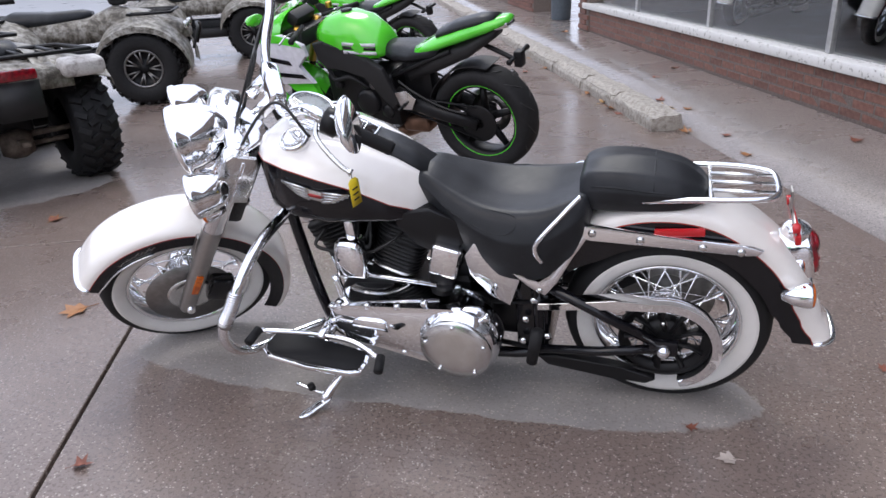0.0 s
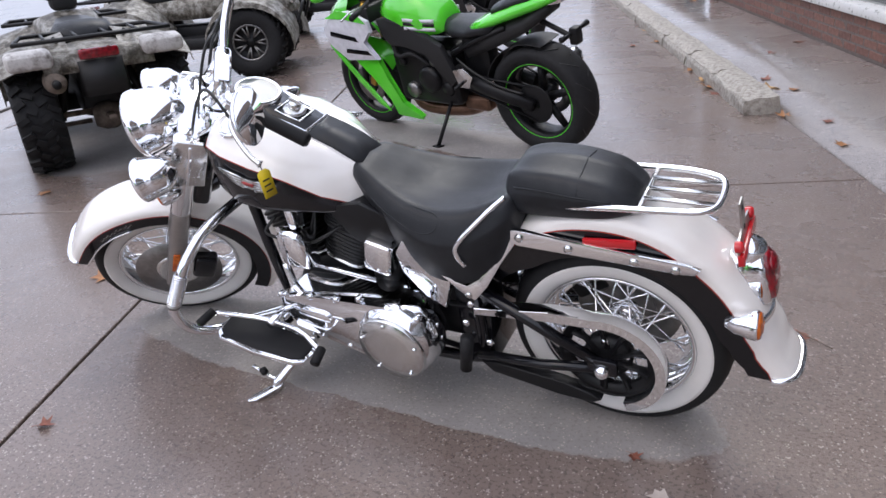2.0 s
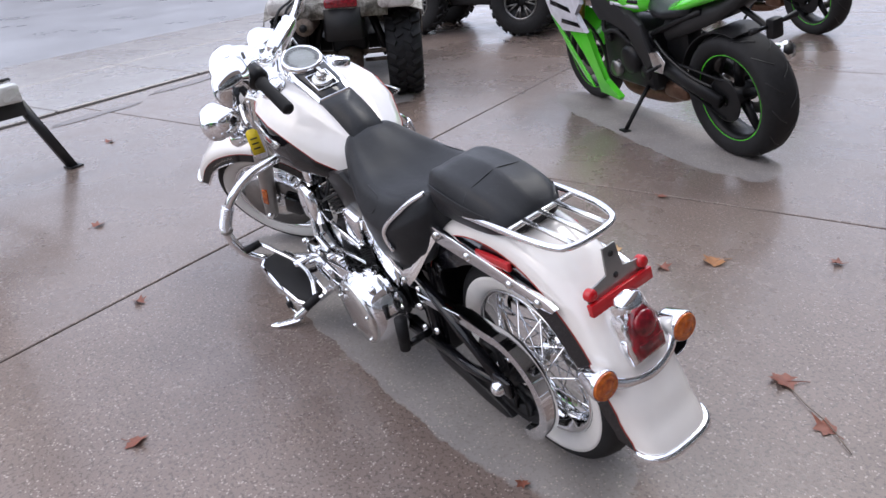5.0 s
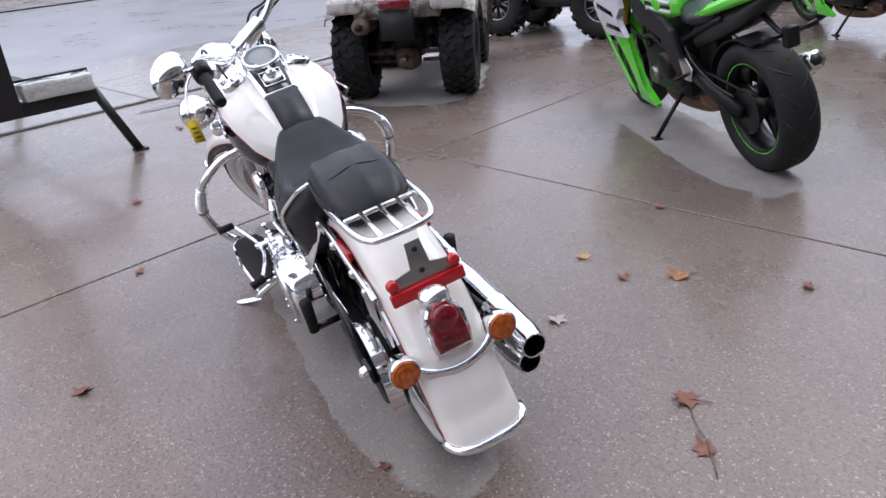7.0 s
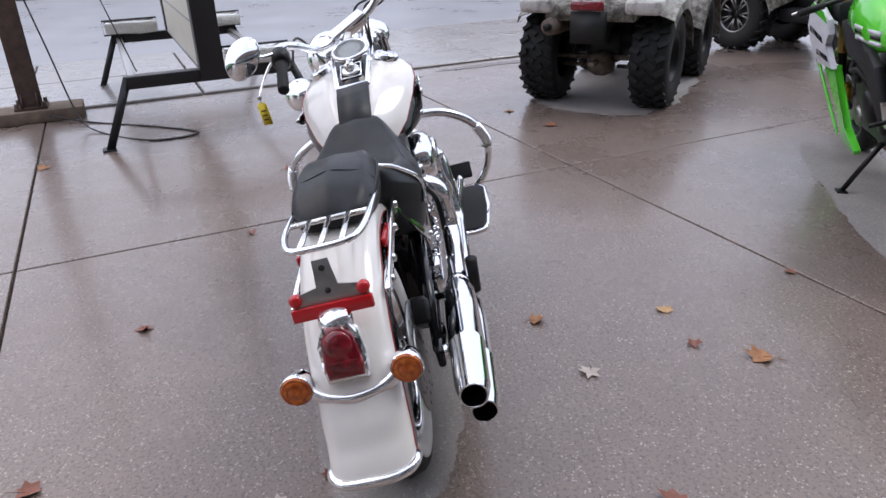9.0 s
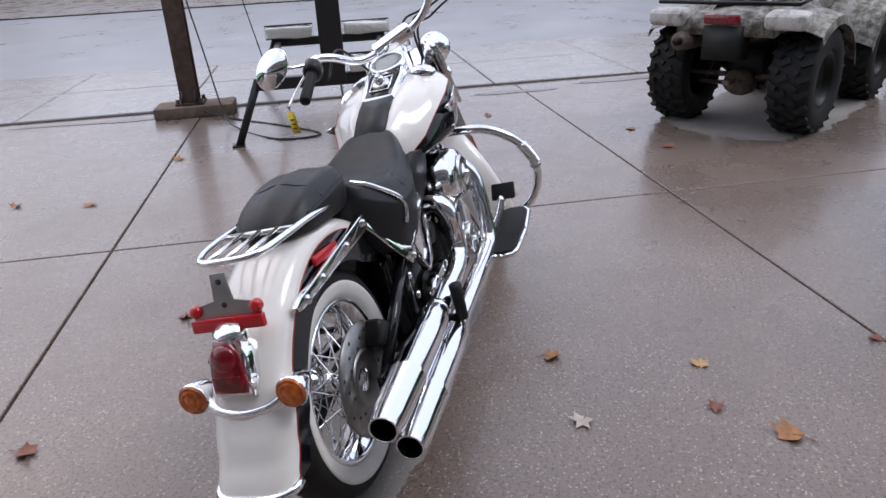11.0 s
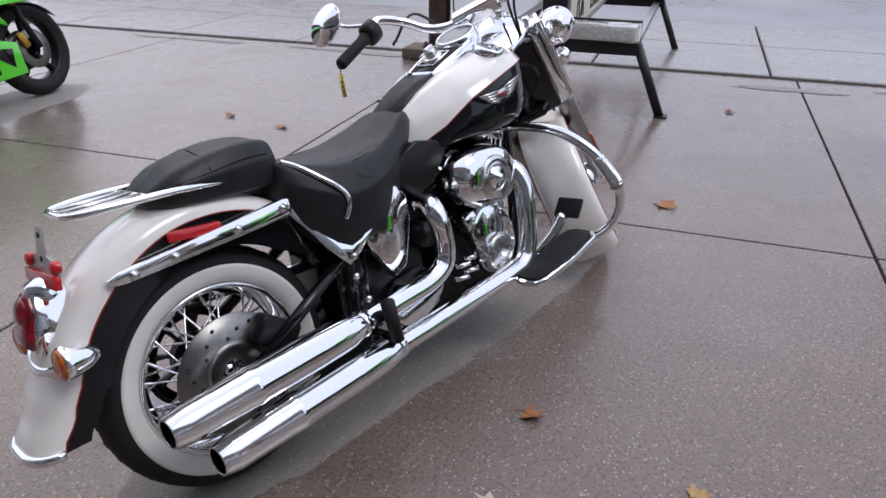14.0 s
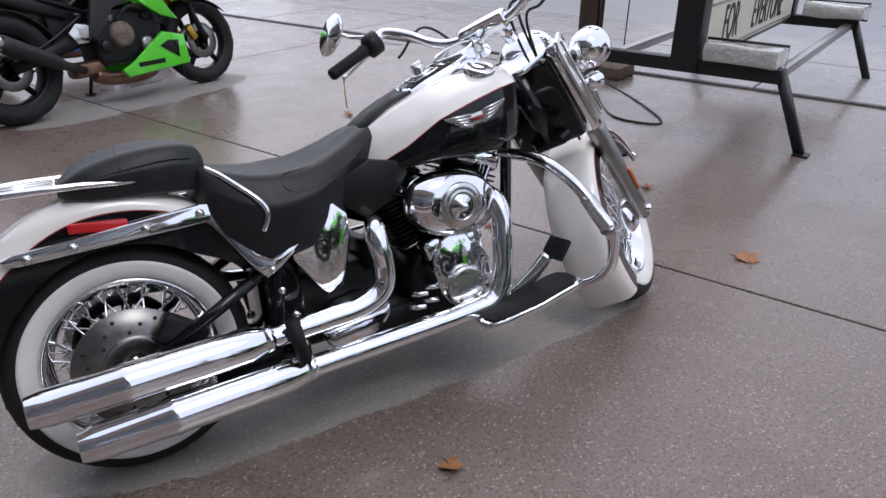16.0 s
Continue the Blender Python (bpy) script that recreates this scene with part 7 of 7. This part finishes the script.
for k, (x, y, sz, tone, curl) in enumerate([
    (-0.45, 1.17, 0.062, 0, 0.9), (-0.745, 0.96, 0.042, 2, 0.6), (-0.54, 0.99, 0.034, 1, 0.8), (-0.17, 1.476, 0.034, 1, 0.5), (0.125, 0.735, 0.060, 1, 0.6), (0.30, 0.64, 0.045, 1, 0.5),
    (-0.71, 0.515, 0.045, 0, 0.9), (-0.405, 0.64, 0.045, 3, 0.5), (-1.69, -2.49, 0.045, 0, 1.0), (-1.775, -2.08, 0.055, 0, 0.5), (-2.62, -2.10, 0.055, 0, 0.6), (-3.59, 0.70, 0.055, 0, 0.3), (-3.16, 0.93, 0.055, 1, 0.3),
    (-2.25, 0.11, 0.075, 0, 0.35), (-1.555, -0.635, 0.035, 1, 1.0), (0.085, -0.19, 0.036, 3, 0.5), (-0.01, -0.08, 0.024, 1, 0.6), (-3.17, 0.93, 0.05, 0, 0.3), (-0.745, -0.815, 0.042, 1, 0.9), (0.02, -0.815, 0.05, 1, 0.4),
    (-2.45, -0.64, 0.045, 1, 0.4), (-3.93, -0.33, 0.045, 1, 0.4), (-0.57, 3.90, 0.08, 0, 0.9), (-0.65, 4.10, 0.08, 2, 1.0), (-1.41, 5.75, 0.07, 0, 0.8), (-1.18, 5.35, 0.06, 1, 0.6), (-1.58, 5.52, 0.06, 1, 0.5), (-0.82, 4.45, 0.06, 0, 0.7), (-0.50, 3.72, 0.06, 1, 0.7),
    (-0.16, 3.76, 0.085, 2, 0.8), (-0.02, 3.20, 0.06, 0, 0.7), (0.32, 2.66, 0.055, 0, 0.6), (-0.28, 4.77, 0.06, 1, 0.6), (-1.58, 8.21, 0.07, 0, 0.6), (0.92, 2.83, 0.06, 1, 0.4), (0.22, 3.08, 0.05, 1, 0.5), (-0.13, 5.29, 0.06, 1, 0.4), (-0.22, 3.95, 0.06, 1, 0.5),
    (-0.02, 3.72, 0.05, 0, 0.6), (-1.9, 6.9, 0.07, 0, 0.6), (-1.72, 6.5, 0.07, 2, 0.6), (-2.2, 7.9, 0.07, 0, 0.6), (0.55, 0.35, 0.03, 1, 0.4), (-4.6, -3.6, 0.05, 1, 0.5), (-1.0, 1.5, 0.035, 1, 0.4)]):
    pc = (Vector((x, y, 0)) - JOINT).dot(CROSS_DIR)
    ps = -(Vector((x, y, 0)) - JOINT).dot(WALL_DIR)
    zz = 0.0
    if pc > 3.06:
        edge = 0.085 * max(0.0, min(1.0, (ps - 1.15) / 1.2))
        zz = edge + (0.09 - edge) * (pc - 3.06) / 0.9
    leaf(x, y, sz, tone, k + 3, curl, zz)
stem = part("twig", tube(spline([(0.14, 0.72, 0.004), (0.22, 0.68, 0.006), (0.29, 0.655, 0.008), (0.385, 0.60, 0.004)], 5), 0.0015, 5), "timber")
tagged(stem, "thin brown twig with a dead leaf on concrete", "twig")

# ---- unseen plain blocks that close the street and the lot, added to darken reflections ----
M["far_wall"] = plain("dull_brown_backdrop", (0.13, 0.09, 0.075), 0.85, vary=0.3, scale=0.6)
M["far_dark"] = plain("dark_green_backdrop", (0.05, 0.055, 0.04), 0.9, vary=0.5, scale=0.8)
for k, (c, s, w2, d2, h2, mt) in enumerate(((-40, -30, 26, 8, 6, "far_wall"), (-41.5, 0, 40, 8, 4.5, "far_wall"), (-40, 30, 26, 8, 6.5, "far_wall"), (-10, 60, 40, 8, 5, "far_dark"), (-10, -60, 40, 8, 5, "far_dark"))):
    bm = box(d2 if k < 3 else w2, w2 if k < 3 else d2, h2, Matrix.Translation(lot(c, s, h2 / 2)) @ LOT_TURN, 0.1, 1)
    tagged(part("backdrop_%d" % (k + 1), bm, mt), "unseen plain block added to darken reflections", "backdrop", "", "structure")

# showroom: two more cruisers behind the glass
for s, c in ((4.6, 1.2), (2.7, 1.5)):
    p = wall_point(s, 0.25, -c)
    shown = copy_thing(cruiser, Matrix.Translation(p) @ Matrix.Rotation(radians(60), 4, "Z") @ Matrix.Rotation(radians(9), 4, "X"))
    tagged(shown, "cruiser motorcycle on display behind the shop window", "motorcycle", "display motorcycles")

# shallow puddles along the pavement's edge
def puddle(c, s, rx, ry, seed):
    r = random.Random(seed)
    bm = bmesh.new()
    n2 = 40
    ph = [r.uniform(0, 6.28) for _ in range(4)]
    ring = []
    for k in range(n2):
        a = 2 * math.pi * k / n2
        q = 1 + 0.22 * math.sin(2 * a + ph[0]) + 0.16 * math.sin(3 * a + ph[1]) + 0.10 * math.sin(7 * a + ph[2]) + 0.06 * math.sin(11 * a + ph[3])
        p = lot(c + rx * q * math.cos(a), s + ry * q * math.sin(a), 0.0035)
        ring.append(bm.verts.new(p))
    bm.faces.new(ring)
    ob = part("puddle", bm, "water")
    return tagged(ob, "shallow rain puddle on the concrete lot", "puddle", "rain puddles", "stuff")


for k, (c, s, rx, ry) in enumerate(((-2.86, 1.1, 0.07, 0.55), (-2.72, -0.1, 0.05, 0.4), (-2.88, -3.4, 0.06, 0.6), (-2.6, 2.4, 0.07, 0.35), (-2.9, -5.2, 0.06, 0.5))):
    puddle(c, s, rx, ry, 20 + k)

# ---- slabs of the lot and the pavement, bricks of the plinth ----
lot_floor = thing("lot_pavement", Matrix(), "wet brown concrete lot in large square slabs", "pavement", "", "structure")
SL_L, SL_S = 3.055, 2.68
lot_me = slab_mesh("slab", SL_L - 0.012, SL_S - 0.012, 0.12, "concrete", 0.003)
for i in (-1, 0):
    for j in range(-9, 12):
        ob = new("slab", lot_me)
        ob.parent = lot_floor
        c = lot((i + 0.5) * SL_L, (j + 0.5) * SL_S)
        ob.matrix_basis = Matrix.Translation((c.x, c.y, 0)) @ LOT_TURN
side_walk = thing("pavement", Matrix(), "grey concrete pavement slabs beside the street", "pavement", "", "structure")
walk_me = slab_mesh("slab", 1.22, 1.33, 0.12, "pavement", 0.008)
for i in range(2):
    for j in range(-26, 24):
        ob = new("slab", walk_me)
        ob.parent = side_walk
        c = lot(-SL_L - 0.64 - 1.24 * i, (j + 0.37) * 1.345)
        ob.matrix_basis = Matrix.Translation((c.x, c.y, 0.018)) @ LOT_TURN
BR_L, BR_H = 0.215, 0.067
brick_me = []
for k in range(3):
    bm = box(0.06, BR_L - 0.012, BR_H - 0.011, None, 0.004, 1)
    for v in bm.verts:
        v.co += noise.noise_vector(v.co * 30 + Vector((k * 9, 0, 0))) * 0.0015
    me = bpy.data.meshes.new("brick")
    bm.to_mesh(me)
    bm.free()
    me.materials.append(M["brick"])
    brick_me.append(me)
rng = random.Random(8)


def bricks(owner, s0, s1, z0, courses, out):
    for r in range(courses):
        s = s0 + (BR_L / 2 if r % 2 else 0)
        while s < s1 - BR_L / 2:
            ob = new("brick", rng.choice(brick_me))
            ob.parent = owner
            p = wall_point(s + BR_L / 2, z0 + (r + 0.5) * BR_H, out + rng.uniform(-0.002, 0.002))
            ob.matrix_basis = Matrix.Translation(p) @ LOT_TURN
            s += BR_L


bricks(wall, -0.6, 6.6, 0.10, 4, -0.045)
bricks(pier, 6.19, 6.62, 0.10, 14, -0.012)
bricks(pier2, 9.3, 11.5, 0.10, 8, -0.012)
